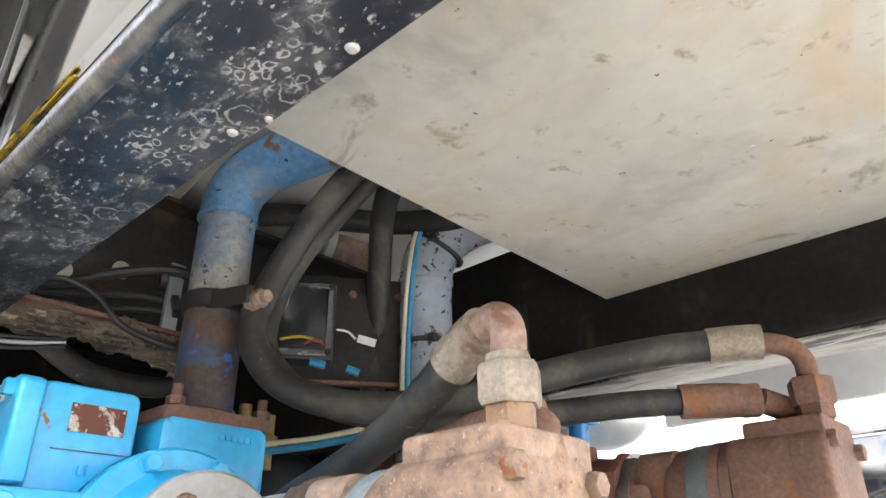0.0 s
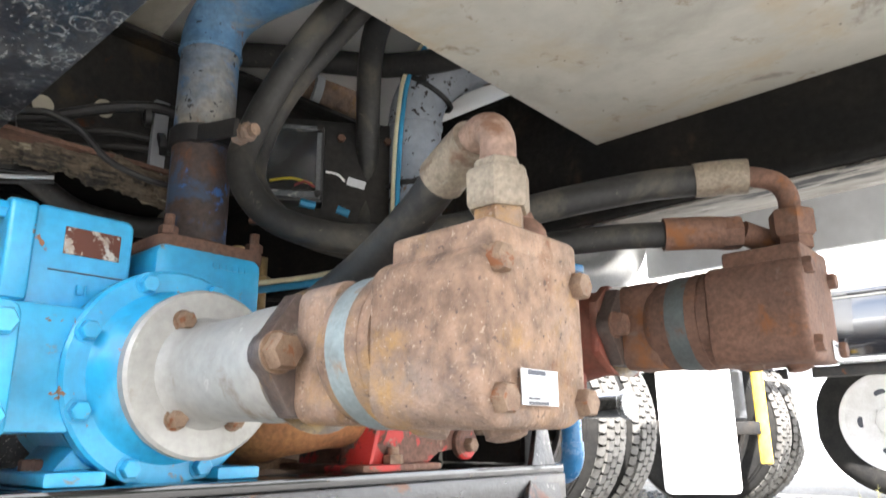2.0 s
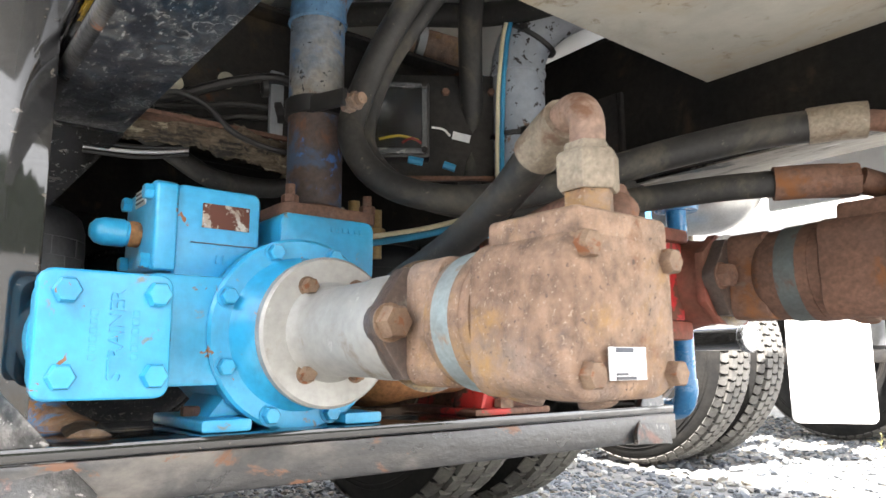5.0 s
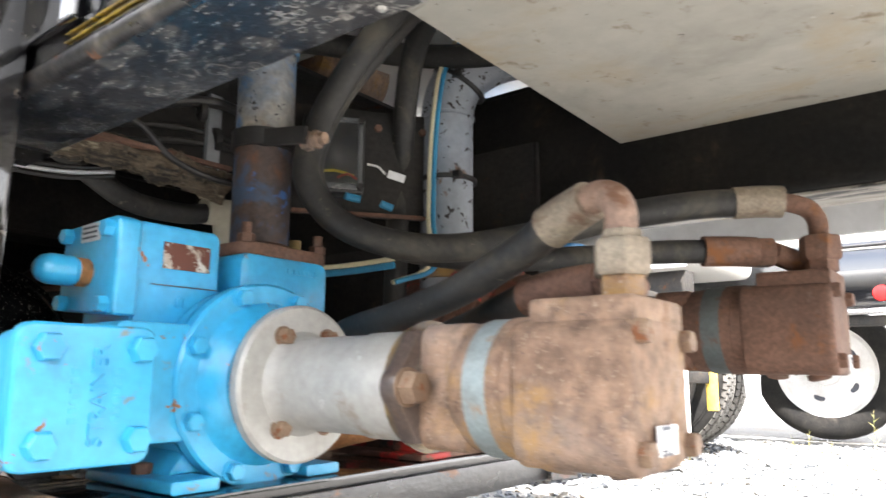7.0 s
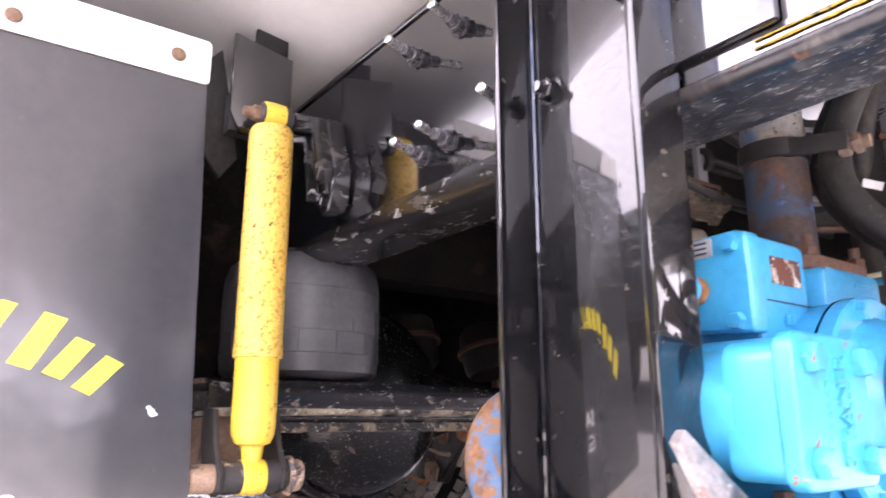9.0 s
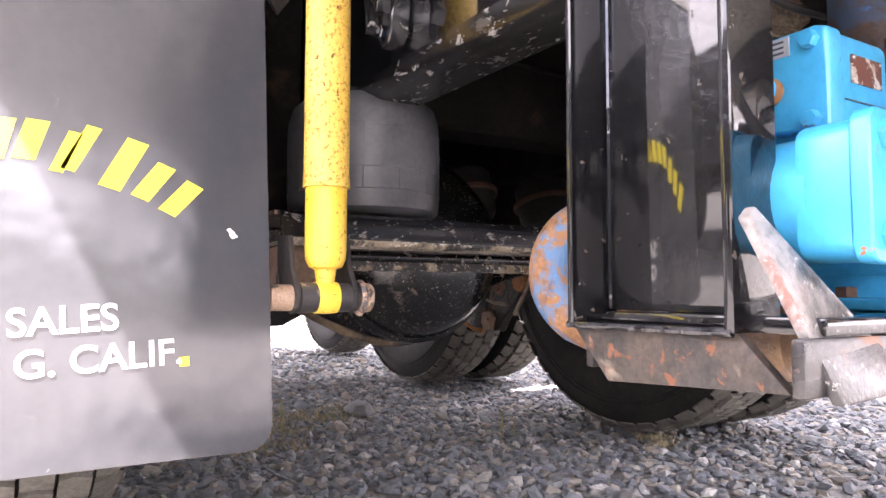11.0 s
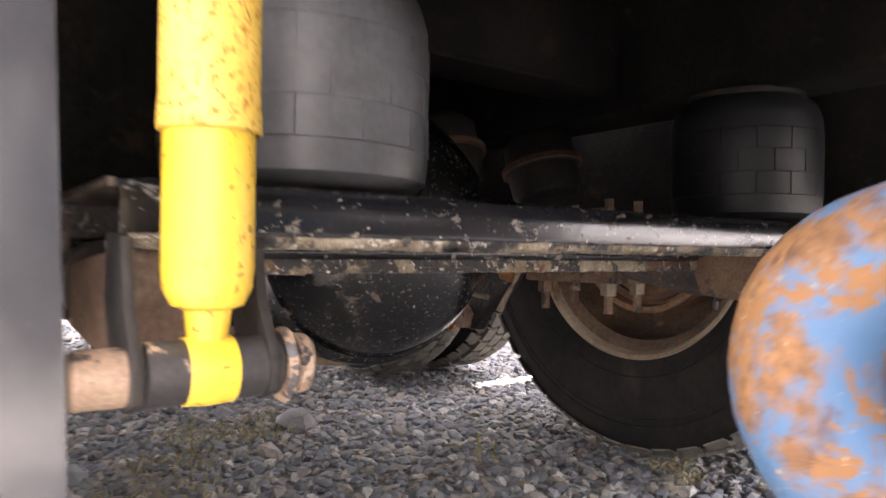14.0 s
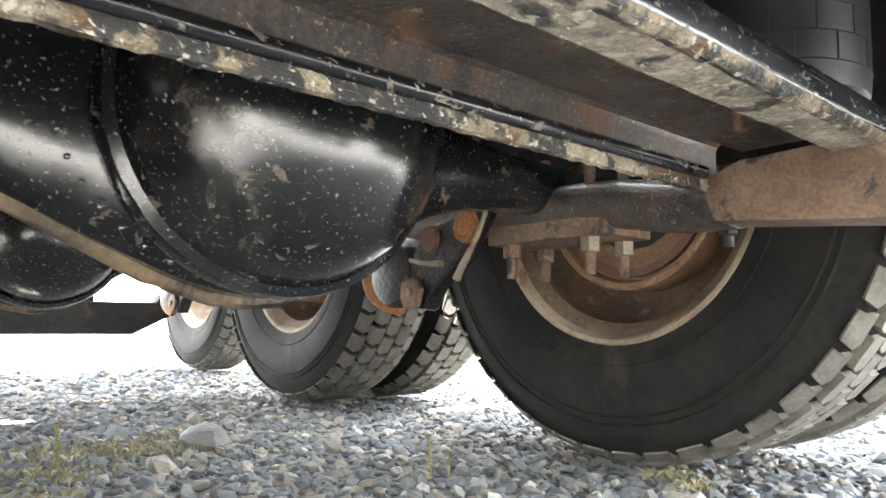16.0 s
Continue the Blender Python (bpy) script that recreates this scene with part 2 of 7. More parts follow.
AXLE_DUSTY = surface("dusty_axle_edge", (0.22, 0.16, 0.10), (0.10, 0.075, 0.05), 9, (0.6, 0.85), 0, 0.25, [((0.015, 0.015, 0.016), 12, 0.52, 0.62, 0.4, 7)], (110, 0.7, 0.003))
RUBBER = surface("black_hose_rubber", (0.016, 0.016, 0.016), (0.028, 0.027, 0.025), 14, (0.5, 0.7), 0, 0.25,
                 [((0.095, 0.085, 0.066), 11, 0.50, 0.72, 0.9, 9), ((0.17, 0.15, 0.115), 45, 0.62, 0.72, 0.9, 7), ((0.22, 0.19, 0.155), 190, 0.71, 0.74, 0.9, 3)], (180, 0.35, 0.0008))
BELLOWS = surface("dusty_bellows_rubber", (0.088, 0.091, 0.096), (0.050, 0.052, 0.055), 9, (0.34, 0.5), 0, 0.15, [((0.17, 0.165, 0.155), 10, 0.56, 0.78, 0.9, 7)], (120, 0.3, 0.001))
# same rubber as BELLOWS, with the far side's shade put into the colour
BELLOWS_SHADED = surface("shaded_bellows_rubber", (0.014, 0.016, 0.019), (0.009, 0.010, 0.012), 9, (0.4, 0.55), 0, 0.15, [((0.045, 0.044, 0.043), 10, 0.56, 0.78, 0.9, 7)], (120, 0.3, 0.001))
TYRE = surface("black_tyre_rubber", (0.012, 0.012, 0.012), (0.022, 0.021, 0.019), 6, (0.6, 0.8), 0, 0.2, [((0.06, 0.053, 0.045), 5, 0.56, 0.80, 0.9, 8)], (90, 0.3, 0.001), spec=0.12)
TREAD_PALE = surface("pale_dusty_tread", (0.13, 0.125, 0.115), (0.085, 0.08, 0.072), 9, (0.8, 0.95), 0, 0.2, [((0.09, 0.085, 0.08), 26, 0.60, 0.72, 0.9, 6)], (140, 0.4, 0.0015))
TREAD = surface("dusty_tyre_tread", (0.145, 0.137, 0.116), (0.085, 0.078, 0.067), 12, (0.8, 0.95), 0, 0.2, [((0.06, 0.055, 0.05), 16, 0.62, 0.76, 0.9, 6)], (140, 0.4, 0.0015))
RIM_BARREL = surface("rust_brown_rim_barrel", (0.16, 0.115, 0.075), (0.10, 0.068, 0.045), 7, (0.6, 0.85), 0, 0.3, [((0.22, 0.11, 0.045), 9, 0.55, 0.70, 0.85, 7), ((0.28, 0.24, 0.18), 14, 0.60, 0.72, 0.85, 7)], (160, 0.4, 0.001))
RIM = surface("dirty_cream_steel_rim", (0.34, 0.285, 0.205), (0.22, 0.16, 0.105), 7, (0.6, 0.8), 0, 0.2, [((0.14, 0.07, 0.035), 13, 0.60, 0.74, 0.85, 6)], (160, 0.3, 0.001))
WHITE_RIM = surface("white_steel_rim", (0.74, 0.74, 0.73), (0.62, 0.61, 0.59), 6, (0.4, 0.55), 0, 0.06, [((0.30, 0.24, 0.18), 20, 0.68, 0.80, 0.8, 6)], (160, 0.1, 0.001))
DRUM = surface("rusty_brake_drum", (0.25, 0.155, 0.085), (0.17, 0.095, 0.055), 10, (0.7, 0.9), 0, 0.25, [(MUD, 16, 0.60, 0.74, 0.9, 6)], (200, 0.5, 0.0012))
YELLOW = surface("yellow_shock_paint", (0.70, 0.45, 0.035), (0.76, 0.52, 0.07), 10, (0.32, 0.45), 0, 0.08, [((0.34, 0.17, 0.03), 130, 0.62, 0.65, 0.8, 3)], (160, 0.15, 0.0008))
YELLOW_SPECKED = surface("rust_specked_yellow_paint", (0.60, 0.39, 0.06), (0.70, 0.48, 0.10), 16, (0.4, 0.6), 0, 0.12,
                         [((0.36, 0.18, 0.03), 150, 0.53, 0.60, 0.85, 8), ((0.34, 0.17, 0.03), 16, 0.58, 0.74, 0.85, 9), ((0.11, 0.05, 0.02), 95, 0.625, 0.645, 0.85, 6)], (220, 0.3, 0.001))
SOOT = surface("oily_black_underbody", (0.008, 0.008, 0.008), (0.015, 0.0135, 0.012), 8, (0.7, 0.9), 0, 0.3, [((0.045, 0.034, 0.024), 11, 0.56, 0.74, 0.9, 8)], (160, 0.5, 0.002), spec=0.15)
GUSSET = surface("rubbed_black_gusset_paint", (0.024, 0.024, 0.026), (0.055, 0.052, 0.048), 12, (0.22, 0.4), 0, 0.3,
                 [((0.27, 0.25, 0.235), 9, 0.50, 0.64, 0.6, 10), ((0.20, 0.11, 0.09), 13, 0.59, 0.67, 0.8, 8), ((0.36, 0.34, 0.32), 110, 0.61, 0.66, 0.7, 6)], (130, 0.7, 0.002), coat=0.4)
RUST_SPOT = surface("rust_spotted_black_plate", (0.024, 0.023, 0.021), (0.055, 0.042, 0.032), 14, (0.3, 0.5), 0, 0.35,
                    [((0.16, 0.068, 0.034), 60, 0.57, 0.62, 0.85, 8), ((0.17, 0.14, 0.105), 16, 0.57, 0.68, 0.85, 9)], (160, 0.6, 0.0015))
GLOSS_SCRATCHED = surface("scratched_gloss_black", (0.007, 0.008, 0.010), (0.012, 0.012, 0.014), 9, (0.17, 0.28), 0, 0.2, [((0.20, 0.18, 0.15), 60, 0.59, 0.66, 0.8, 7), ((0.16, 0.085, 0.04), 12, 0.65, 0.71, 0.8, 10), ((0.34, 0.32, 0.29), 150, 0.64, 0.68, 0.8, 5)], (90, 0.35, 0.0015), stretch=(1, 0.6, 1), coat=0.35)
GLOSS_DUSTY = surface("dusty_gloss_black_rail", (0.006, 0.006, 0.007), (0.011, 0.011, 0.011), 7, (0.14, 0.28), 0, 0.25,
                      [((0.11, 0.10, 0.088), 16, 0.55, 0.70, 0.7, 10), ((0.26, 0.25, 0.23), 60, 0.60, 0.67, 0.8, 6)], (90, 0.4, 0.0015), stretch=(0.5, 1, 1), coat=0.5)
WORN_BOLT = surface("worn_flaking_bolt", (0.30, 0.215, 0.15), (0.22, 0.145, 0.095), 26, (0.5, 0.75), 0.1, 0.25,
                    [((0.03, 0.028, 0.03), 34, 0.52, 0.56, 0.4, 8), ((0.22, 0.11, 0.05), 30, 0.58, 0.66, 0.85, 7), ((0.44, 0.35, 0.26), 45, 0.60, 0.66, 0.7, 6)], (220, 0.5, 0.001))
BUSHING = surface("scuffed_black_bushing", (0.02, 0.02, 0.022), (0.035, 0.033, 0.032), 20, (0.35, 0.55), 0, 0.2,
                  [((0.40, 0.30, 0.21), 20, 0.58, 0.62, 0.7, 6), ((0.13, 0.115, 0.10), 12, 0.52, 0.66, 0.7, 8)], (200, 0.4, 0.001))
MOUNT_DARK = surface("oily_brown_iron", (0.075, 0.052, 0.042), (0.050, 0.036, 0.030), 18, (0.35, 0.6), 0, 0.3, [((0.15, 0.09, 0.05), 22, 0.57, 0.66, 0.7, 8), ((0.17, 0.145, 0.12), 14, 0.60, 0.68, 0.6, 8)], (260, 0.6, 0.0012), coat=0.3)
ELBOW_RUST = surface("brown_rusted_tube", (0.20, 0.125, 0.092), (0.26, 0.18, 0.135), 14, (0.55, 0.8), 0, 0.3, [((0.15, 0.075, 0.042), 18, 0.56, 0.66, 0.85, 9), ((0.30, 0.25, 0.20), 22, 0.60, 0.68, 0.7, 8)], (300, 0.6, 0.001))
RUST_ORANGE = surface("orange_rust", (0.33, 0.15, 0.05), (0.24, 0.10, 0.04), 14, (0.75, 0.9), 0, 0.3, [((0.14, 0.065, 0.035), 16, 0.55, 0.66, 0.9, 7)], (220, 0.6, 0.0015))
WORN_PALE = surface("worn_pale_flange", (0.36, 0.34, 0.30), (0.24, 0.22, 0.19), 9, (0.5, 0.7), 0, 0.2, [((0.02, 0.02, 0.02), 12, 0.53, 0.60, 0.5, 8), ((0.56, 0.54, 0.50), 24, 0.60, 0.68, 0.6, 7)], (160, 0.3, 0.001), stretch=(0.35, 1.6, 1))
RAIL_BLACK = surface("dusty_black_trailer_paint", (0.008, 0.008, 0.009), (0.014, 0.014, 0.014), 3, (0.15, 0.3), 0, 0.2, [((0.06, 0.058, 0.055), 2.5, 0.52, 0.7, 0.5, 6)], (20, 0.1, 0.002), spec=0.35)
PANEL = surface("dusty_white_side_panel", (0.66, 0.66, 0.66), (0.56, 0.56, 0.55), 3, (0.3, 0.45), 0, 0.05, [((0.40, 0.39, 0.37), 6, 0.58, 0.8, 0.5, 8)], (60, 0.1, 0.001))
# colour of a yellow reflection that is laid on the web as stripes
YELLOW_REFLECTION = surface("yellow_reflection_streak", (0.36, 0.24, 0.012), (0.26, 0.17, 0.012), 60, (0.3, 0.5), 0, 0.3, [((0.02, 0.018, 0.012), 70, 0.53, 0.58, 0.3, 6)], (120, 0.5, 0.001))
PLATE = surface("grey_painted_sheet", (0.43, 0.415, 0.365), (0.37, 0.355, 0.31), 3.5, (0.5, 0.65), 0, 0.05,
                [((0.31, 0.30, 0.265), 2.1, 0.46, 0.66, 0.75, 7), ((0.28, 0.27, 0.235), 5, 0.50, 0.72, 0.75, 9), ((0.38, 0.31, 0.205), 3.6, 0.50, 0.72, 0.7, 10), ((0.52, 0.50, 0.45), 30, 0.68, 0.76, 0.7, 7), ((0.22, 0.20, 0.17), 9, 0.60, 0.72, 0.75, 9), ((0.22, 0.18, 0.12), 26, 0.58, 0.72, 0.8, 11), ((0.10, 0.085, 0.07), 60, 0.735, 0.745, 0.8, 2)], (180, 0.2, 0.0012))
TANK = surface("white_tank_paint", (0.74, 0.74, 0.72), (0.68, 0.67, 0.64), 2, (0.25, 0.4), 0, 0.04, [((0.45, 0.41, 0.35), 4, 0.64, 0.85, 0.6, 7)], (60, 0.05, 0.001), coat=0.3)
CREAM = surface("cream_painted_steel", (0.50, 0.46, 0.37), (0.42, 0.38, 0.29), 5, (0.5, 0.7), 0, 0.08, [((0.18, 0.13, 0.08), 14, 0.62, 0.78, 0.8, 7)], (160, 0.2, 0.001))
RED = surface("red_pump_paint", (0.175, 0.088, 0.060), (0.115, 0.058, 0.042), 14, (0.6, 0.85), 0, 0.3, [((0.42, 0.026, 0.022), 15, 0.525, 0.56, 0.5, 11), ((0.05, 0.03, 0.025), 26, 0.60, 0.66, 0.8, 9), ((0.25, 0.17, 0.125), 40, 0.61, 0.68, 0.85, 8)], (220, 0.5, 0.0012))
RED_BRIGHT = surface("bright_red_paint", (0.50, 0.022, 0.025), (0.40, 0.02, 0.02), 20, (0.4, 0.55), 0, 0.2, [((0.14, 0.055, 0.035), 24, 0.48, 0.54, 0.8, 9)], (220, 0.3, 0.001))
RED_FADED = surface("rusted_red_adapter", (0.22, 0.055, 0.035), (0.15, 0.06, 0.038), 12, (0.6, 0.8), 0, 0.2, [((0.52, 0.025, 0.025), 13, 0.60, 0.66, 0.5, 5), ((0.12, 0.06, 0.038), 16, 0.52, 0.66, 0.85, 6)], (240, 0.45, 0.001))
FLAP = surface("glossy_black_flap_plastic", (0.036, 0.039, 0.045), (0.043, 0.045, 0.049), 4, (0.18, 0.26), 0, 0.06, [((0.07, 0.07, 0.07), 26, 0.62, 0.85, 0.4, 8)], (2.6, 0.36, 0.03), coat=0.7, spec=0.8)
FLAP_WHITE = surface("white_flap_plastic", (0.72, 0.72, 0.70), (0.62, 0.62, 0.60), 5, (0.35, 0.5), 0, 0.05, (), (60, 0.1, 0.001))
LETTER_Y = surface("yellow_lettering", (0.80, 0.68, 0.05), (0.75, 0.62, 0.04), 30, (0.35, 0.5), 0, 0.05, (), None)
LETTER_W = surface("white_lettering", (0.82, 0.82, 0.80), (0.72, 0.72, 0.70), 40, (0.4, 0.5), 0, 0.08, (), None)
LABEL = surface("aluminium_label", (0.62, 0.63, 0.64), (0.52, 0.53, 0.54), 40, (0.3, 0.45), 0.4, 0.08, (), None)
LABEL_WORN = surface("worn_maker_plate", (0.46, 0.44, 0.40), (0.30, 0.24, 0.19), 50, (0.5, 0.7), 0.2, 0.2, [((0.12, 0.045, 0.03), 45, 0.44, 0.50, 0.85, 5)], None)
INK = surface("dark_print", (0.05, 0.06, 0.08), (0.08, 0.08, 0.09), 40, (0.5, 0.6), 0, 0.1, (), None)
STUD = surface("paint_splashed_stud", (0.11, 0.11, 0.12), (0.06, 0.06, 0.065), 60, (0.2, 0.35), 0.6, 0.2, (), (500, 0.2, 0.0005))
SCUFFED_PLASTIC = surface("scuffed_translucent_plastic", (0.13, 0.135, 0.14), (0.08, 0.085, 0.09), 20, (0.15, 0.3), 0, 0.2, [((0.26, 0.255, 0.24), 60, 0.58, 0.66, 0.6, 6)], (200, 0.2, 0.0006))
CHROME = surface("plated_stud", (0.40, 0.40, 0.40), (0.30, 0.30, 0.30), 60, (0.2, 0.35), 0.9, 0.1, (), (500, 0.2, 0.0005))
BLACK_PLASTIC = surface("black_plastic", (0.018, 0.018, 0.019), (0.028, 0.027, 0.026), 30, (0.4, 0.55), 0, 0.12, [((0.10, 0.08, 0.06), 40, 0.66, 0.8, 0.8, 4)], (240, 0.2, 0.0006))
WIRE_BLUE = surface("blue_wire", (0.03, 0.24, 0.42), (0.03, 0.20, 0.36), 40, (0.4, 0.5), 0, 0.08, (), None)
WIRE_CREAM = surface("cream_wire", (0.70, 0.64, 0.44), (0.62, 0.55, 0.36), 40, (0.4, 0.5), 0, 0.08, (), None)
WIRE_YELLOW = surface("yellow_wire", (0.70, 0.52, 0.03), (0.60, 0.44, 0.03), 40, (0.4, 0.5), 0, 0.08, (), None)
WIRE_RED = surface("red_wire", (0.42, 0.03, 0.03), (0.36, 0.03, 0.03), 40, (0.4, 0.5), 0, 0.08, (), None)
BRASS = surface("brass_fitting", (0.45, 0.33, 0.16), (0.32, 0.22, 0.10), 40, (0.4, 0.6), 0.6, 0.15, (), (260, 0.2, 0.0006))
WOODY = surface("mud_caked_angle", (0.125, 0.098, 0.068), (0.062, 0.047, 0.033), 22, (0.8, 0.95), 0, 0.45,
                [((0.022, 0.019, 0.016), 16, 0.50, 0.57, 0.9, 9), ((0.30, 0.26, 0.19), 40, 0.585, 0.64, 0.9, 8)], (130, 1.0, 0.004), stretch=(1, 0.22, 1))
GALV = surface("galvanised_sheet", (0.42, 0.44, 0.46), (0.34, 0.36, 0.38), 7, (0.35, 0.5), 0.5, 0.06, (), (60, 0.1, 0.001))
SILVER = surface("polished_valve_aluminium", (0.55, 0.55, 0.54), (0.46, 0.46, 0.45), 20, (0.25, 0.4), 0.7, 0.08, (), (200, 0.1, 0.0006))


def glass_material(name, colour, rough):
    m, nt, p = shader(name)
    p.inputs["Base Color"].default_value = (*colour, 1)
    p.inputs["Roughness"].default_value = rough
    p.inputs["Transmission Weight"].default_value = 1.0
    p.inputs["IOR"].default_value = 1.45
    bumpy(nt, p, noise_node(nt, coords(nt), 40, 3), 0.15, 0.001)
    return m


CLEAR = glass_material("scuffed_clear_plastic", (0.92, 0.93, 0.94), 0.06)
LENS_RED = surface("red_lens", (0.35, 0.01, 0.01), (0.28, 0.01, 0.01), 30, (0.2, 0.3), 0, 0.05, (), None)


def ground_material():
    m, nt, p = shader("grey_gravel_ground")
    v = coords(nt)
    vor = nt.nodes.new("ShaderNodeTexVoronoi")
    vor.inputs["Scale"].default_value = 38
    link(nt, v, vor.inputs["Vector"])
    bw = nt.nodes.new("ShaderNodeRGBToBW")
    link(nt, vor.outputs["Color"], bw.inputs[0])
    c = mixc(nt, bw.outputs[0], (0.075, 0.078, 0.08), (0.25, 0.243, 0.225))
    c = mixc(nt, ramp(nt, noise_node(nt, v, 2.2, 5), 0.50, 0.68), c, (0.17, 0.14, 0.095))
    c = mixc(nt, ramp(nt, noise_node(nt, v, 160, 3), 0.35, 0.7), c, (0.17, 0.17, 0.165))
    link(nt, c, p.inputs["Base Color"])
    p.inputs["Roughness"].default_value = 0.9
    bumpy(nt, p, vor.outputs["Distance"], 0.9, 0.012)
    return m


def stone_material():
    m, nt, p = shader("crushed_grey_stone")
    geo = nt.nodes.new("ShaderNodeNewGeometry")
    c = nt.nodes.new("ShaderNodeValToRGB")
    e = c.color_ramp.elements
    e[0].color, e[1].color = (0.065, 0.075, 0.09, 1), (0.38, 0.38, 0.36, 1)
    mid = e.new(0.55)
    mid.color = (0.15, 0.162, 0.175, 1)
    warm = e.new(0.85)
    warm.color = (0.21, 0.185, 0.145, 1)
    link(nt, geo.outputs["Random Per Island"], c.inputs[0])
    v = coords(nt)
    col = mixc(nt, ramp(nt, noise_node(nt, v, 120, 4), 0.45, 0.75), c.outputs[0], (0.15, 0.15, 0.14))
    link(nt, col, p.inputs["Base Color"])
    p.inputs["Roughness"].default_value = 0.8
    bumpy(nt, p, noise_node(nt, v, 240, 4), 0.5, 0.002)
    return m


def splash_material():
    """Black paint with dried splash outlines, streaks and specks."""
    m, nt, p = shader("water_spotted_black_paint")
    v = coords(nt, (0.8, 1.0, 1.0))
    c = mixc(nt, ramp(nt, noise_node(nt, v, 7, 6), 0.4, 0.65), (0.016, 0.018, 0.024), (0.042, 0.042, 0.046))
    c = mixc(nt, ramp(nt, noise_node(nt, v, 28, 8, 0.7, 0.6), 0.50, 0.66), c, (0.085, 0.085, 0.085))

    def rings(scale, radius, width, where, mask_scale, col, c):
        warp = nt.nodes.new("ShaderNodeTexNoise")
        warp.inputs["Scale"].default_value, warp.inputs["Detail"].default_value = scale * 1.1, 4
        link(nt, v, warp.inputs["Vector"])
        mul = nt.nodes.new("ShaderNodeVectorMath")
        mul.operation = "SCALE"
        mul.inputs["Scale"].default_value = 0.85 / scale
        link(nt, warp.outputs["Color"], mul.inputs[0])
        add = nt.nodes.new("ShaderNodeVectorMath")
        link(nt, v, add.inputs[0])
        link(nt, mul.outputs[0], add.inputs[1])
        vor = nt.nodes.new("ShaderNodeTexVoronoi")
        vor.inputs["Scale"].default_value = scale
        link(nt, add.outputs[0], vor.inputs["Vector"])
        d = nt.nodes.new("ShaderNodeMath")
        d.operation = "SUBTRACT"
        d.inputs[1].default_value = radius
        link(nt, vor.outputs["Distance"], d.inputs[0])
        a = nt.nodes.new("ShaderNodeMath")
        a.operation = "ABSOLUTE"
        link(nt, d.outputs[0], a.inputs[0])
        k = nt.nodes.new("ShaderNodeMath")
        k.operation = "MULTIPLY"
        link(nt, ramp(nt, a.outputs[0], width, width * 0.2), k.inputs[0])
        link(nt, ramp(nt, noise_node(nt, v, mask_scale, 5), where, where + 0.08), k.inputs[1])
        return mixc(nt, k.outputs[0], c, col)

    c = rings(46, 0.40, 0.050, 0.56, 9, (0.22, 0.215, 0.20), c)
    c = rings(105, 0.36, 0.10, 0.53, 14, (0.27, 0.265, 0.25), c)
    v2 = coords(nt, (0.45, 1.0, 1.0))
    c = mixc(nt, ramp(nt, noise_node(nt, v2, 60, 9, 0.75), 0.55, 0.68), c, (0.17, 0.165, 0.158))
    c = mixc(nt, ramp(nt, noise_node(nt, v2, 210, 5), 0.60, 0.66), c, (0.28, 0.275, 0.26))
    link(nt, c, p.inputs["Base Color"])
    link(nt, mixf(nt, ramp(nt, noise_node(nt, v, 28, 8, 0.7, 0.6), 0.45, 0.62), 0.30, 0.65), p.inputs["Roughness"])
    p.inputs["Specular IOR Level"].default_value = 0.25
    bumpy(nt, p, noise_node(nt, v, 110, 5), 0.35, 0.0012)
    return m


UNDER = splash_material()
GROUND = ground_material()
STONE = stone_material()
MOSS = surface("dusty_yellow_moss", (0.26, 0.225, 0.12), (0.17, 0.155, 0.085), 40, (0.8, 0.95), 0, 0.3, [((0.26, 0.22, 0.13), 60, 0.52, 0.62, 0.9, 5)], (200, 0.8, 0.003))
DARK_ROCK = surface("dark_grey_rock", (0.10, 0.105, 0.11), (0.15, 0.15, 0.145), 16, (0.7, 0.85), 0, 0.25, [((0.22, 0.20, 0.17), 30, 0.58, 0.70, 0.9, 6)], (120, 0.8, 0.003))
WEED = surface("dry_weed", (0.16, 0.17, 0.05), (0.26, 0.22, 0.10), 30, (0.7, 0.9), 0, 0.2, (), None)


# ---- mesh tools ----
def merge(*parts):
    out = parts[0]
    for b in parts[1:]:
        me = bpy.data.meshes.new("tmp")
        b.to_mesh(me)
        b.free()
        out.from_mesh(me)
        bpy.data.meshes.remove(me)
    return out


def bevel_all(bm, w, seg=2, angle=30):
    if w > 0:
        edges = [e for e in bm.edges if len(e.link_faces) == 2 and e.calc_face_angle(0) > radians(angle)]
        bmesh.ops.bevel(bm, geom=edges, offset=w, segments=seg, affect="EDGES", profile=0.6, clamp_overlap=True)
    return bm


def box(x0, x1, y0, y1, z0, z1, bevel=0.003, seg=2):
    bm = bmesh.new()
    bmesh.ops.create_cube(bm, size=1.0)
    bmesh.ops.transform(bm, matrix=Matrix.LocRotScale(((x0 + x1) / 2, (y0 + y1) / 2, (z0 + z1) / 2), None, (x1 - x0, y1 - y0, z1 - z0)), verts=bm.verts)
    return bevel_all(bm, bevel, seg)


def turned(bm, m):
    bmesh.ops.transform(bm, matrix=m, verts=bm.verts)
    return bm


def frame_of(axis):
    a = Vector(axis).normalized()
    return a.to_track_quat("Z", "Y").to_matrix().to_4x4()


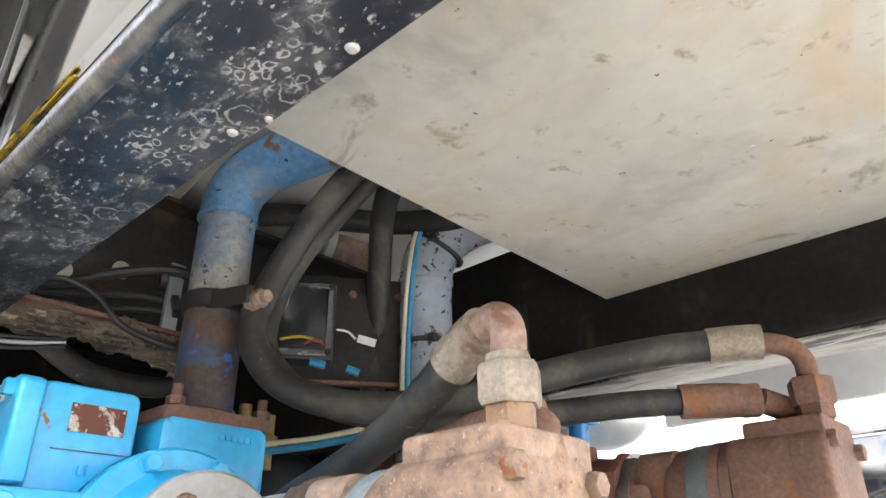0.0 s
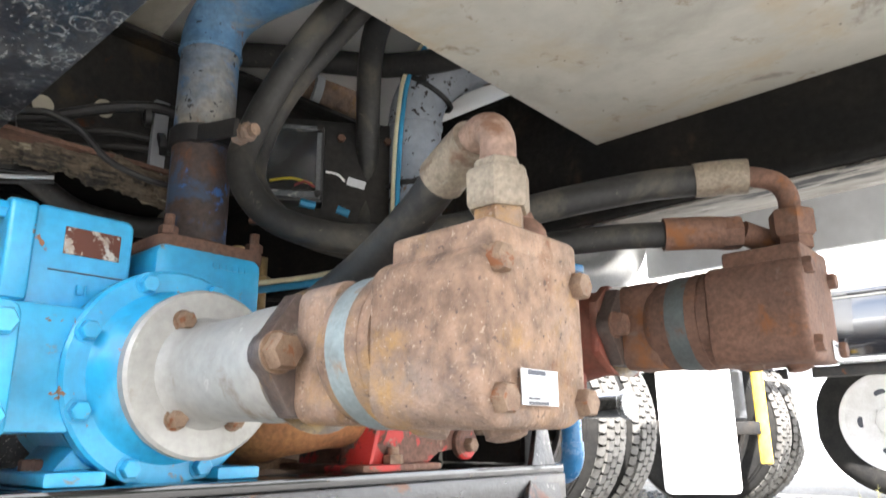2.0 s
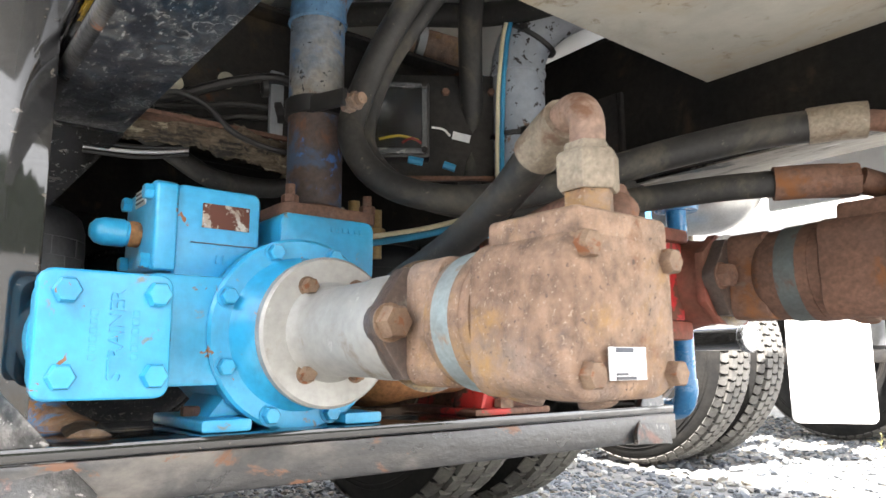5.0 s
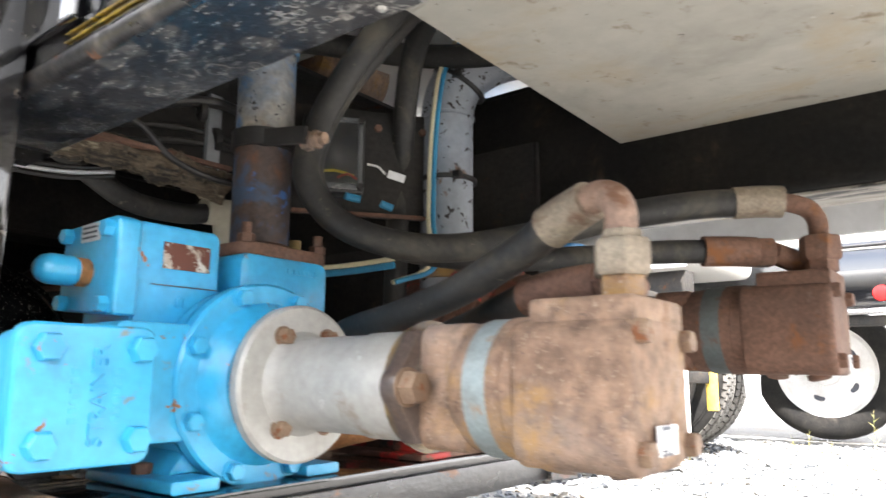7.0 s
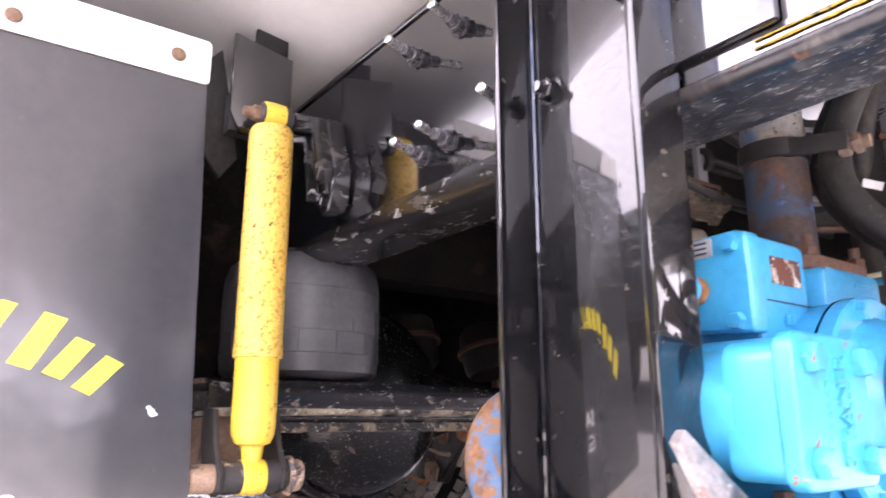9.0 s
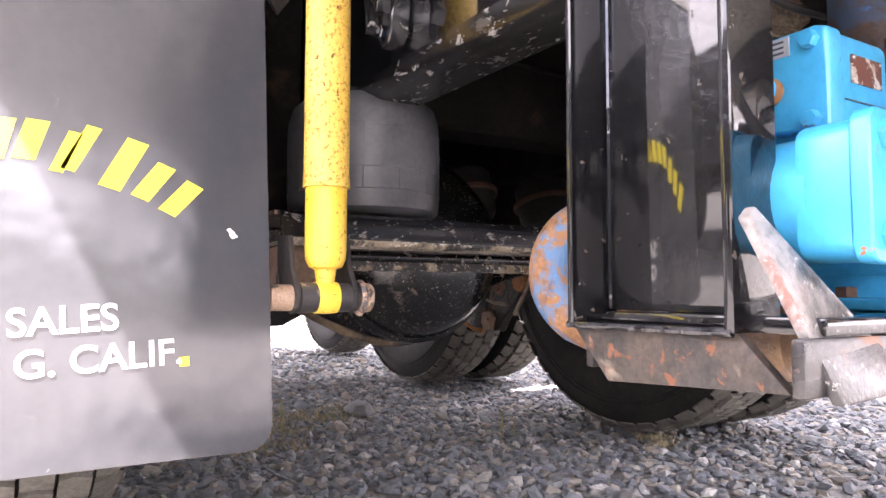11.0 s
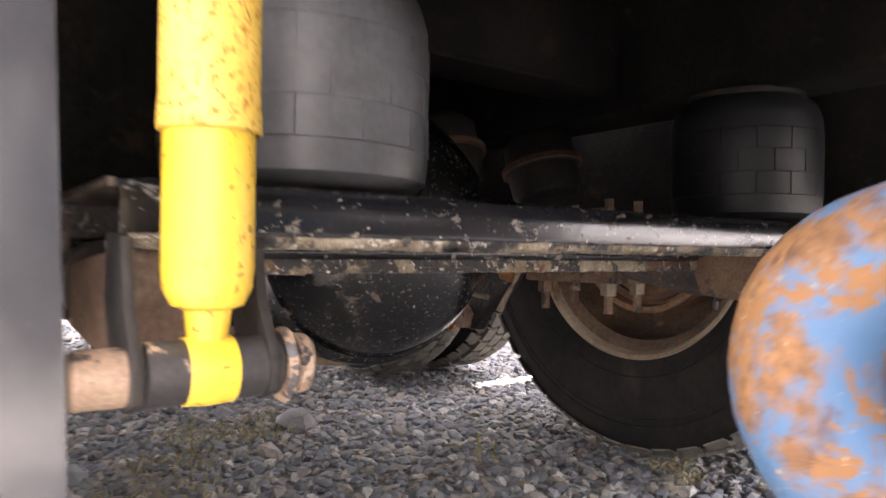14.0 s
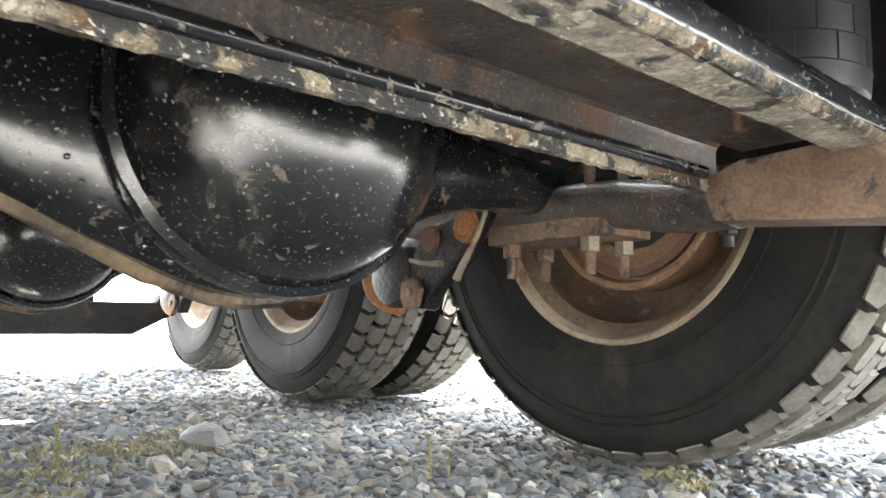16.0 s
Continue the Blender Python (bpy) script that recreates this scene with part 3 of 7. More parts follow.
def lathe(profile, origin, axis, seg=40, closed=False):
    """A turned body: profile of (radius, height along axis)."""
    bm = bmesh.new()
    m = Matrix.Translation(origin) @ frame_of(axis)
    rings = []
    for r, hgt in profile:
        if r < 1e-5:
            rings.append([bm.verts.new(m @ Vector((0, 0, hgt)))])
        else:
            rings.append([bm.verts.new(m @ Vector((r * math.cos(2 * math.pi * k / seg), r * math.sin(2 * math.pi * k / seg), hgt))) for k in range(seg)])
    pairs = list(zip(rings, rings[1:])) + ([(rings[-1], rings[0])] if closed else [])
    for a, b in pairs:
        for k in range(seg):
            q = (k + 1) % seg
            if len(a) == 1 and len(b) == 1:
                continue
            if len(a) == 1:
                bm.faces.new((a[0], b[q], b[k]))
            elif len(b) == 1:
                bm.faces.new((a[k], a[q], b[0]))
            else:
                bm.faces.new((a[k], a[q], b[q], b[k]))
    bmesh.ops.recalc_face_normals(bm, faces=bm.faces)
    return bm


def cyl(p0, p1, r0, r1=None, seg=24, bevel=0.0):
    r1 = r0 if r1 is None else r1
    d = Vector(p1) - Vector(p0)
    n = d.length
    if bevel:
        prof = [(0, 0), (r0 - bevel, 0), (r0, bevel), (r1, n - bevel), (r1 - bevel, n), (0, n)]
    else:
        prof = [(0, 0), (r0, 0), (r1, n), (0, n)]
    return lathe(prof, p0, d, seg)


def hexa(p0, axis, r, hgt, bevel=0.0015):
    """A hexagonal bolt head or nut with a chamfer."""
    return lathe([(0, 0), (r, 0), (r, hgt - bevel), (r * 0.86, hgt), (0, hgt)], p0, axis, 6)


def smooth_path(points, step=0.012):
    pts = [Vector(p) for p in points]
    ext = [2 * pts[0] - pts[1]] + pts + [2 * pts[-1] - pts[-2]]
    out = []
    for k in range(1, len(ext) - 2):
        p0, p1, p2, p3 = ext[k - 1:k + 3]
        n = max(2, int((p2 - p1).length / step))
        for j in range(n):
            t = j / n
            out.append(0.5 * (2 * p1 + (p2 - p0) * t + (2 * p0 - 5 * p1 + 4 * p2 - p3) * t * t + (3 * p1 - p0 - 3 * p2 + p3) * t ** 3))
    out.append(pts[-1])
    return out


def tube(points, radius, seg=16, step=0.012, smooth=True, flat=1.0):
    """A round bar, pipe or hose along points; radius is one number or one for each end."""
    path = smooth_path(points, step) if smooth else [Vector(p) for p in points]
    bm = bmesh.new()
    r0, r1 = radius if isinstance(radius, tuple) else (radius, radius)
    tangent = (path[1] - path[0]).normalized()
    normal = tangent.orthogonal().normalized()
    rings = []
    for k, p in enumerate(path):
        t = (path[min(k + 1, len(path) - 1)] - path[max(k - 1, 0)]).normalized()
        normal = (normal - t * normal.dot(t)).normalized()
        other = t.cross(normal)
        r = r0 + (r1 - r0) * k / (len(path) - 1)
        rings.append([bm.verts.new(p + r * (math.cos(2 * math.pi * j / seg) * normal + flat * math.sin(2 * math.pi * j / seg) * other)) for j in range(seg)])
    for a, b in zip(rings, rings[1:]):
        for j in range(seg):
            q = (j + 1) % seg
            bm.faces.new((a[j], a[q], b[q], b[j]))
    bm.faces.new(rings[0][::-1])
    bm.faces.new(rings[-1])
    bmesh.ops.recalc_face_normals(bm, faces=bm.faces)
    return bm


def prism(outline, axis, a0, a1, bevel=0.002, seg=2):
    """A flat outline of two coordinates, pushed along the axis x, y or z from a0 to a1."""
    place = {"x": lambda u, v, w: (w, u, v), "y": lambda u, v, w: (u, w, v), "z": lambda u, v, w: (u, v, w)}[axis]
    bm = bmesh.new()
    low = [bm.verts.new(place(u, v, a0)) for u, v in outline]
    high = [bm.verts.new(place(u, v, a1)) for u, v in outline]
    n = len(outline)
    bm.faces.new(low)
    bm.faces.new(high)
    for k in range(n):
        bm.faces.new((low[k], low[(k + 1) % n], high[(k + 1) % n], high[k]))
    bmesh.ops.recalc_face_normals(bm, faces=bm.faces)
    return bevel_all(bm, bevel, seg)


def rounded(y0, y1, z0, z1, r, n=5):
    """A rounded rectangle's outline."""
    out = []
    for cy, cz, a in ((y1 - r, z1 - r, 0), (y0 + r, z1 - r, 90), (y0 + r, z0 + r, 180), (y1 - r, z0 + r, 270)):
        for k in range(n + 1):
            t = radians(a + 90 * k / n)
            out.append((cy + r * math.cos(t), cz + r * math.sin(t)))
    return out


def rough_up(bm, amount, scale, seed=0.0):
    """Push the surface in and out by a noise, for dents, crust and cast skin."""
    bm.normal_update()
    for v in bm.verts:
        v.co += v.normal * amount * noise.noise(v.co * scale + Vector((seed, seed, seed)))
    return bm


def mesh_of(name, bm, material, base=(0, 0, 0), angle=35):
    me = bpy.data.meshes.new(name)
    bmesh.ops.translate(bm, vec=-Vector(base), verts=bm.verts)
    bm.to_mesh(me)
    bm.free()
    me.materials.append(material)
    me.polygons.foreach_set("use_smooth", [True] * len(me.polygons))
    me.set_sharp_from_angle(angle=radians(angle))
    return me


def thing(name, base, label, category, group="", kind=""):
    ob = new(name)
    ob.empty_display_size = 0.05
    ob.location = base
    return tagged(ob, label, category, group, kind)


def top_of(ob):
    while ob.parent:
        ob = ob.parent
    return ob


def part(name, bm, material, parent, label=""):
    """One mesh under a thing or a part; bm is in world places."""
    ob = new(name, mesh_of(name, bm, material, top_of(parent).location))
    ob.parent = parent
    return tagged(ob, label)


def solo(name, bm, material, base, label, category, group="", kind=""):
    """A thing of one mesh."""
    ob = new(name, mesh_of(name, bm, material, base))
    ob.location = base
    return tagged(ob, label, category, group, kind)


# ---- ground ----
def build_ground():
    bm = bmesh.new()
    n, half = 60, 6.0
    xs = [-400, -120, -40, -16] + [-10 + 14 * k / n for k in range(n + 1)] + [10, 40, 120, 400]
    ys = [-400, -120, -40, -12] + [-5 + 16 * k / n for k in range(n + 1)] + [18, 40, 120, 400]
    grid = [[bm.verts.new((x, y, 0.012 * noise.noise(Vector((x * 1.3, y * 1.3, 0))) - 0.012)) for y in ys] for x in xs]
    for a, b in zip(grid, grid[1:]):
        for k in range(len(ys) - 1):
            bm.faces.new((a[k], b[k], b[k + 1], a[k + 1]))
    solo("ground", bm, GROUND, (0, 0, 0), "grey crushed gravel yard with dusty patches", "ground", kind="structure")


def build_stones():
    """Loose crushed stones, one mesh."""
    rng = np.random.default_rng(5)
    ico = bmesh.new()
    bmesh.ops.create_icosphere(ico, subdivisions=1, radius=1.0)
    ico.verts.ensure_lookup_table()
    base = np.array([v.co[:] for v in ico.verts])
    tri = np.array([[v.index for v in f.verts] for f in ico.faces])
    ico.free()
    zones = [(-4.3, -1.55, -0.5, 2.6, 17000, 0.010, 0.022), (-8.0, -4.3, -0.5, 3.5, 6000, 0.014, 0.026), (-3.5, 0.6, 2.6, 6.5, 6000, 0.014, 0.026), (-1.55, -0.3, -0.4, 2.6, 4500, 0.012, 0.022)]
    verts, faces, start = [], [], 0
    for x0, x1, y0, y1, count, small, big in zones:
        place = np.column_stack([rng.uniform(x0, x1, count), rng.uniform(y0, y1, count), np.zeros(count)])
        size = small + (big - small) * rng.random(count) ** 2.5
        size[rng.random(count) > 0.993] *= 1.7
        for k in range(count):
            jag = base * (1 + rng.uniform(-0.32, 0.32, (12, 1))) * size[k] * np.array([1.25, 0.9, 0.62]) * rng.uniform(0.75, 1.25, 3)
            turn = np.array(Euler((rng.uniform(-0.5, 0.5), rng.uniform(-0.5, 0.5), rng.uniform(0, 6.28))).to_matrix())
            place[k, 2] = size[k] * 0.28 - 0.012 + 0.012 * noise.noise(Vector((place[k, 0] * 1.3, place[k, 1] * 1.3, 0)))
            verts.append(jag @ turn.T + place[k])
            faces.append(tri + start)
            start += 12
    me = bpy.data.meshes.new("gravel_stones")
    me.from_pydata(np.concatenate(verts).tolist(), [], np.concatenate(faces).tolist())
    me.materials.append(STONE)
    tagged(new("gravel_stones", me), "loose grey crushed stones lying on the yard", "gravel", kind="stuff")
    rock = rough_up(lathe([(0, -0.02), (0.06, 0), (0.068, 0.03), (0.042, 0.062), (0, 0.07)], (-2.86, 0.745, -0.015), (0.2, 0.1, 1), 7), 0.03, 9)
    solo("rock", rock, DARK_ROCK, (-2.86, 0.745, 0), "larger angular grey rock lying on the gravel", "rock")


# ---- truck frame ----
RAIL_Y0, RAIL_Y1, RAIL_Z = 0.1003, 0.20, 0.793


def build_rail(y_out, y_in, z0, z1, x0, x1, material, label, wall=0.008, corner=0.05, under=None):
    """A frame rail of C section along x, its back towards y_out, with a rounded lower corner."""
    s = 1 if y_in > y_out else -1
    rail = thing("frame_rail", ((x0 + x1) / 2, y_out, z0), label, "frame rail")
    part("web", prism([(y_out, z0 + corner), (y_out, z1), (y_out + s * wall, z1), (y_out + s * wall, z0 + corner)], "x", x0, x1, 0.0), material, rail)
    low = [(y_out + s * corner * (1 - math.cos(radians(a))), z0 + corner * (1 - math.sin(radians(a)))) for a in range(0, 91, 10)] + [(y_in, z0), (y_in, z0 + wall)]
    low += [(y_out + s * (corner - (corner - wall) * math.cos(radians(a))), z0 + corner - (corner - wall) * math.sin(radians(a))) for a in range(90, -1, -10)]
    part("lower_flange", prism(low, "x", x0, x1, 0.0), under or material, rail)
    part("upper_flange", prism([(y_out - s * 0.004, z1), (y_in, z1), (y_in, z1 + wall), (y_out - s * 0.004, z1 + wall)], "x", x0, x1, 0.001), material, rail)
    return rail


def build_frame():
    build_rail(RAIL_Y0, RAIL_Y1, RAIL_Z, 1.085, -6.0, -0.8705, GLOSS, "glossy black painted truck frame rail", 0.008, 0.034, GLOSS_DUSTY)
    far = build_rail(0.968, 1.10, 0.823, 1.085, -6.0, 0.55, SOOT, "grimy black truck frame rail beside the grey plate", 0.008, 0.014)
    part("worn_flange", rough_up(box(-0.70, 0.55, 0.993, 1.096, 0.8185, 0.8225, 0.001), 0.0004, 30), WORN_PALE, far, "pale worn underside of the lower flange")
    solo("splice_plate", box(-0.6985, -0.597, 0.0905, 0.0985, 0.826, 1.085, 0.003), GLOSS, (-0.65, 0.095, 0.83), "glossy black splice plate where the rail is lengthened", "plate")
    tail = thing("rail_extension", (-0.2, 0.15, 0.8), "black steel channel with dried water spots underneath", "frame rail")
    part("lower_flange", box(-0.87, 0.55, 0.112, 0.200, 0.796, 0.805, 0.002), UNDER, tail, "water-spotted black underside")
    corner = [(0.112 - 0.012 * math.sin(radians(a)), 0.808 - 0.012 * math.cos(radians(a))) for a in range(0, 91, 10)]
    corner += [(0.108, 0.808)] + [(0.112 - 0.004 * math.sin(radians(a)), 0.808 - 0.004 * math.cos(radians(a))) for a in range(80, -1, -20)]
    part("corner", prism(corner, "x", -0.87, 0.55, 0.0), SCUFFED, tail, "rounded scuffed lower corner")
    part("web_foot", box(-0.87, 0.55, 0.0992, 0.1001, 0.8083, 0.8270, 0.0), GLOSS, tail, "dull black band along the foot of the web")
    part("web", box(-0.87, 0.55, 0.1003, 0.108, 0.8082, 1.085, 0.001), GLOSS, tail, "glossy black upright web")
    # yellow reflection in the glossy web, modelled as two fixed stripes
    for k, (y, z) in enumerate(((0.0988, 0.8135), (0.0988, 0.8205))):
        part("reflection_stripe", rough_up(tube([(-0.62, y, z), (-0.52, y, z + 0.0005), (-0.40, y, z - 0.0005)], 0.0024, 8, 0.006, flat=0.3), 0.0010, 90, k), YELLOW_REFLECTION, tail, "yellow reflection painted on as a stripe")
    for x, y, r in ((-0.36, 0.188, 0.004), (-0.24, 0.19, 0.0045), (-0.33, 0.196, 0.003)):
        part("rivet", lathe([(0, 0.003), (r * 0.7, 0.002), (r, 0)], (x, y, 0.796), (0, 0, -1), 14), ALU, tail)
    # grey plate
    solo("belly_plate", rough_up(box(-0.527, 0.55, 0.14, 0.966, 0.944, 0.948, 0.001, 1), 0.0, 3), PLATE, (0.4, 0.5, 0.944), "stained grey painted sheet metal belly plate", "plate")
    # added plate that blocks sky and sun above the frame
    solo("light_block_deck", box(-3.30, -0.99, 0.205, 0.965, 1.072, 1.082, 0.002), SOOT, (-3, 0.6, 1.07), "oily black deck plate added to keep light out of the frame from above", "deck", kind="structure")
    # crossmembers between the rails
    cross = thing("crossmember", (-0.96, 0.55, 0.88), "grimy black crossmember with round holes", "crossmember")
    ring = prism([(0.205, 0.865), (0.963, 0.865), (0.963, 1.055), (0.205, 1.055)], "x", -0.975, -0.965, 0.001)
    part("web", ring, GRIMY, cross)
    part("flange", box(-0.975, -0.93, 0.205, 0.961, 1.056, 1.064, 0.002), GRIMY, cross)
    # the web is solid: cream discs stand in for light through its holes
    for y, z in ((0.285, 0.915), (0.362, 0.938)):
        part("hole", lathe([(0.0135, 0), (0.0135, 0.0012), (0, 0.0012)], (-0.9645, y, z), (1, 0, 0), 20), CREAM, cross, "cream disc painted as light through a round hole")
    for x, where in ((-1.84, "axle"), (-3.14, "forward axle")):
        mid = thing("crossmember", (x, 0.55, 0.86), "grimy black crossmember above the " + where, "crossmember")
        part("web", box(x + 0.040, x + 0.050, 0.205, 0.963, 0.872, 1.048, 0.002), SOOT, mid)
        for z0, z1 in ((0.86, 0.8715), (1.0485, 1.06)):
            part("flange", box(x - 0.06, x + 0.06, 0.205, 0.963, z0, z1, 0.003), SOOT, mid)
    angle = thing("mud_caked_angle", (-0.88, 0.3, 0.80), "mud-caked rusty angle bar under the cables", "angle bar")
    leg = tube([(-0.92, 0.205, 0.833), (-0.89, 0.30, 0.820), (-0.86, 0.42, 0.800)], 0.022, 22, 0.003, flat=0.8)
    part("leg", rough_up(rough_up(rough_up(leg, 0.009, 35), 0.005, 110, 3.0), 0.003, 260, 5.0), WOODY, angle)
    part("lip", rough_up(box(-0.925, -0.86, 0.205, 0.43, 0.826, 0.834, 0.002), 0.003, 60), RUSTY_DARK, angle, "rusty upper lip")


def build_tank():
    def shell(x0, x1):
        n = x1 - x0
        return turned(lathe([(0, -0.12), (0.5, -0.10), (0.9, -0.03), (1.0, 0), (1.0, n), (0.9, n + 0.03), (0, n + 0.12)], (0, 0, 0), (1, 0, 0), 64), Matrix.Translation((x0, 0.55, 1.76)) @ Matrix.Diagonal((1, 1.475, 0.62, 1)))
    tank = thing("tank", (-0.6, 0.55, 1.14), "white painted tank above the truck frame", "tank", "tanks")
    part("shell", shell(-2.12, 0.7), TANK, tank)
    def seam(x):
        return turned(lathe([(1.0, -0.012), (1.006, -0.008), (1.006, 0.008), (1.0, 0.012)], (0, 0, 0), (1, 0, 0), 64), Matrix.Translation((x, 0.55, 1.76)) @ Matrix.Diagonal((1, 1.475, 0.62, 1)))
    for x in (-2.10, -0.65, 0.68):
        part("weld_seam", seam(x), TANK, tank)
    front = thing("tank", (-4.1, 0.55, 1.14), "white painted forward tank above the truck frame", "tank", "tanks")
    part("shell", shell(-5.0, -3.15), TANK, front)
    for x in (-4.98, -3.17):
        part("weld_seam", seam(x), TANK, front)
    # unseen plate, added to limit the sun falling between the tanks
    solo("sun_block_plate", box(-3.14, -2.01, -0.75, 0.40, 1.095, 1.13, 0.004), GRIMY, (-2.6, -0.2, 1.1), "unseen dark plate added between the tanks to block the sun", "deck", kind="structure")


# ---- pump set ----
AX_Y, AX_Z = 0.356, 0.544


def ring_bolts(parent, name, x, cy, cz, r, angles, head, material, direction=(1, 0, 0), hgt=0.009):
    for a in angles:
        t = radians(a)
        part(name, merge(lathe([(0, 0), (head * 1.25, 0), (head * 1.25, 0.0015), (0, 0.0015)], (x, cy + r * math.cos(t), cz + r * math.sin(t)), direction, 16),
                         hexa((x + 0.0015 * direction[0], cy + r * math.cos(t), cz + r * math.sin(t)), direction, head, hgt)), material, parent)


def build_blue_pump():
    cy, cz = 0.347, 0.544
    pump = thing("blue_pump", (-0.72, cy, 0.445), "bright blue painted cast iron vane pump bolted to the bracket beam", "pump")
    body = lathe([(0, -0.855), (0.07, -0.85), (0.098, -0.82), (0.10, -0.70), (0.104, -0.683)], (0, cy, cz), (1, 0, 0), 48)
    part("casing", rough_up(body, 0.0008, 40), BLUE, pump)
    part("end_cover", lathe([(0, -0.683), (0.100, -0.683), (0.104, -0.680), (0.104, -0.666), (0.101, -0.663), (0.083, -0.662), (0.079, -0.658), (0.074, -0.646), (0.066, -0.638), (0, -0.636)], (0, cy, cz), (1, 0, 0), 56), BLUE, pump)
    ring_bolts(pump, "bolt", -0.6632, cy, cz, 0.0925, [22.5 + 45 * k for k in range(8)], 0.0092, BLUE)
    # feet on the beam
    for y0, y1, s in ((cy - 0.112, cy - 0.062, 1), (cy + 0.045, cy + 0.092, -1)):
        part("foot", prism(rounded(y0, y1, 0.4462, 0.458, 0.003, 3), "x", -0.80, -0.645, 0.002), BLUE, pump)
        ym = y1 if s > 0 else y0
        part("foot_web", prism([(ym, 0.458), (ym - s * 0.030, 0.458), (ym - s * 0.004, 0.490), (ym + s * 0.03, 0.490), (ym + s * 0.03, 0.458)], "x", -0.78, -0.685, 0.002), BLUE, pump)
        part("bolt", hexa((-0.72, y0 + 0.014, 0.458), (0, 0, 1), 0.010, 0.010), RUSTY_DARK, pump, "rusty hold-down bolt")
    # outlet flange block on top, under the riser pipe
    part("outlet_block", prism(rounded(0.335, 0.462, 0.610, 0.686, 0.012), "x", -0.845, -0.700, 0.006), BLUE, pump)
    for k in range(6):
        part("cast_mark", box(-0.7, -0.6985, 0.400 + 0.008 * k, 0.405 + 0.008 * k, 0.668, 0.674, 0), BLUE, pump)
    # relief valve box
    valve = part("valve_housing", prism(rounded(0.218, 0.314, 0.560, 0.702, 0.010), "x", -0.805, -0.708, 0.006, 3), BLUE, pump)
    part("housing_seam", box(-0.7085, -0.7062, 0.236, 0.312, 0.6395, 0.6405, 0), INK, valve, "fine joint line")
    part("valve_cover", prism([(-0.812, 0.615), (-0.700, 0.606), (-0.700, 0.699), (-0.712, 0.703), (-0.800, 0.700), (-0.812, 0.690)], "y", 0.196, 0.220, 0.005, 3), BLUE, pump)
    part("nozzle", lathe([(0, 0.0), (0.007, 0.001), (0.0125, 0.006), (0.0150, 0.014), (0.0150, 0.034), (0.0130, 0.036), (0.0130, 0.050), (0.019, 0.054), (0, 0.056)], (-0.755, 0.146, 0.650), (0, 1, 0), 24), BLUE, pump)
    part("nozzle_ring", rough_up(lathe([(0.0130, 0.038), (0.0142, 0.040), (0.0142, 0.048), (0.0130, 0.050)], (-0.755, 0.146, 0.650), (0, 1, 0), 24), 0.0006, 90), RUST_ORANGE, pump, "rusty bare ring")
    for x, z in ((-0.715, 0.690), (-0.797, 0.690), (-0.715, 0.617), (-0.797, 0.622)):
        part("bolt", hexa((x, 0.196, z), (0, -1, 0), 0.0085, 0.009), BLUE, pump)
    tag = part("tag", box(-0.772, -0.735, 0.1945, 0.196, 0.681, 0.699, 0.0005), LABEL, pump, "small aluminium tag")
    part("print", merge(*[box(-0.768, -0.740, 0.1938, 0.1945, 0.684 + 0.005 * k, 0.686 + 0.005 * k, 0) for k in range(3)]), INK, tag)
    plate = part("maker_plate", box(-0.708, -0.7062, 0.247, 0.300, 0.657, 0.684, 0.0005), LABEL_WORN, pump, "worn scratched maker's plate")
    for y, z in ((0.250, 0.681), (0.297, 0.681), (0.250, 0.660), (0.297, 0.660)):
        part("rivet", lathe([(0.0016, 0), (0.001, 0.0012), (0, 0.0014)], (-0.7062, y, z), (1, 0, 0), 8), ALU, plate)
    part("cast_mark", merge(box(-0.7065, -0.7045, 0.263, 0.268, 0.618, 0.628, 0.001), box(-0.7065, -0.7045, 0.271, 0.2725, 0.618, 0.628, 0.0005)), BLUE, pump)
    # strainer with its square cover
    sy0, sy1, sz0, sz1 = 0.083, 0.192, 0.482, 0.591
    part("strainer_body", merge(prism(rounded(sy0 + 0.004, sy1 - 0.004, sz0 + 0.004, sz1 - 0.004, 0.016), "x", -0.668, -0.627, 0.003),
                                lathe([(0, -0.83), (0.03, -0.825), (0.048, -0.80), (0.050, -0.66), (0, -0.66)], (0, 0.135, 0.536), (1, 0, 0), 32)), BLUE, pump)
    part("strainer_neck", prism(rounded(0.18, 0.27, 0.490, 0.600, 0.014), "x", -0.79, -0.668, 0.004), BLUE, pump)
    cover = part("strainer_cover", rough_up(prism(rounded(sy0, sy1, sz0, sz1, 0.012, 4), "x", -0.626, -0.611, 0.004, 3), 0.0006, 60), BLUE, pump)
    for y in (0.1045, 0.1775):
        for z in (0.5015, 0.5725):
            part("cover_bolt", hexa((-0.611, y, z), (1, 0, 0), 0.0115, 0.010, 0.003), BLUE, cover)
    text = bpy.data.curves.new("strainer_word", "FONT")
    text.body, text.size, text.extrude, text.align_x, text.align_y = "STRAINER", 0.0175, 0.0022, "CENTER", "CENTER"
    t_ob = new("tmp_word", text)
    me = bpy.data.meshes.new_from_object(t_ob.evaluated_get(bpy.context.evaluated_depsgraph_get()))
    bpy.data.objects.remove(t_ob)
    bm = bmesh.new()
    bm.from_mesh(me)
    # letters run upwards on the cover
    turned(bm, Matrix(((0, 0, 1, -0.6105), (0, -1, 0, 0.146), (1, 0, 0, 0.5365), (0, 0, 0, 1))))
    part("raised_word", bm, BLUE, cover, "raised cast lettering")
    for y in (0.124, 0.1575):
        for k in range(6):
            part("cast_mark", box(-0.6115, -0.6100, y, y + 0.006, 0.515 + 0.0075 * k, 0.520 + 0.0075 * k, 0.0005), BLUE, cover)


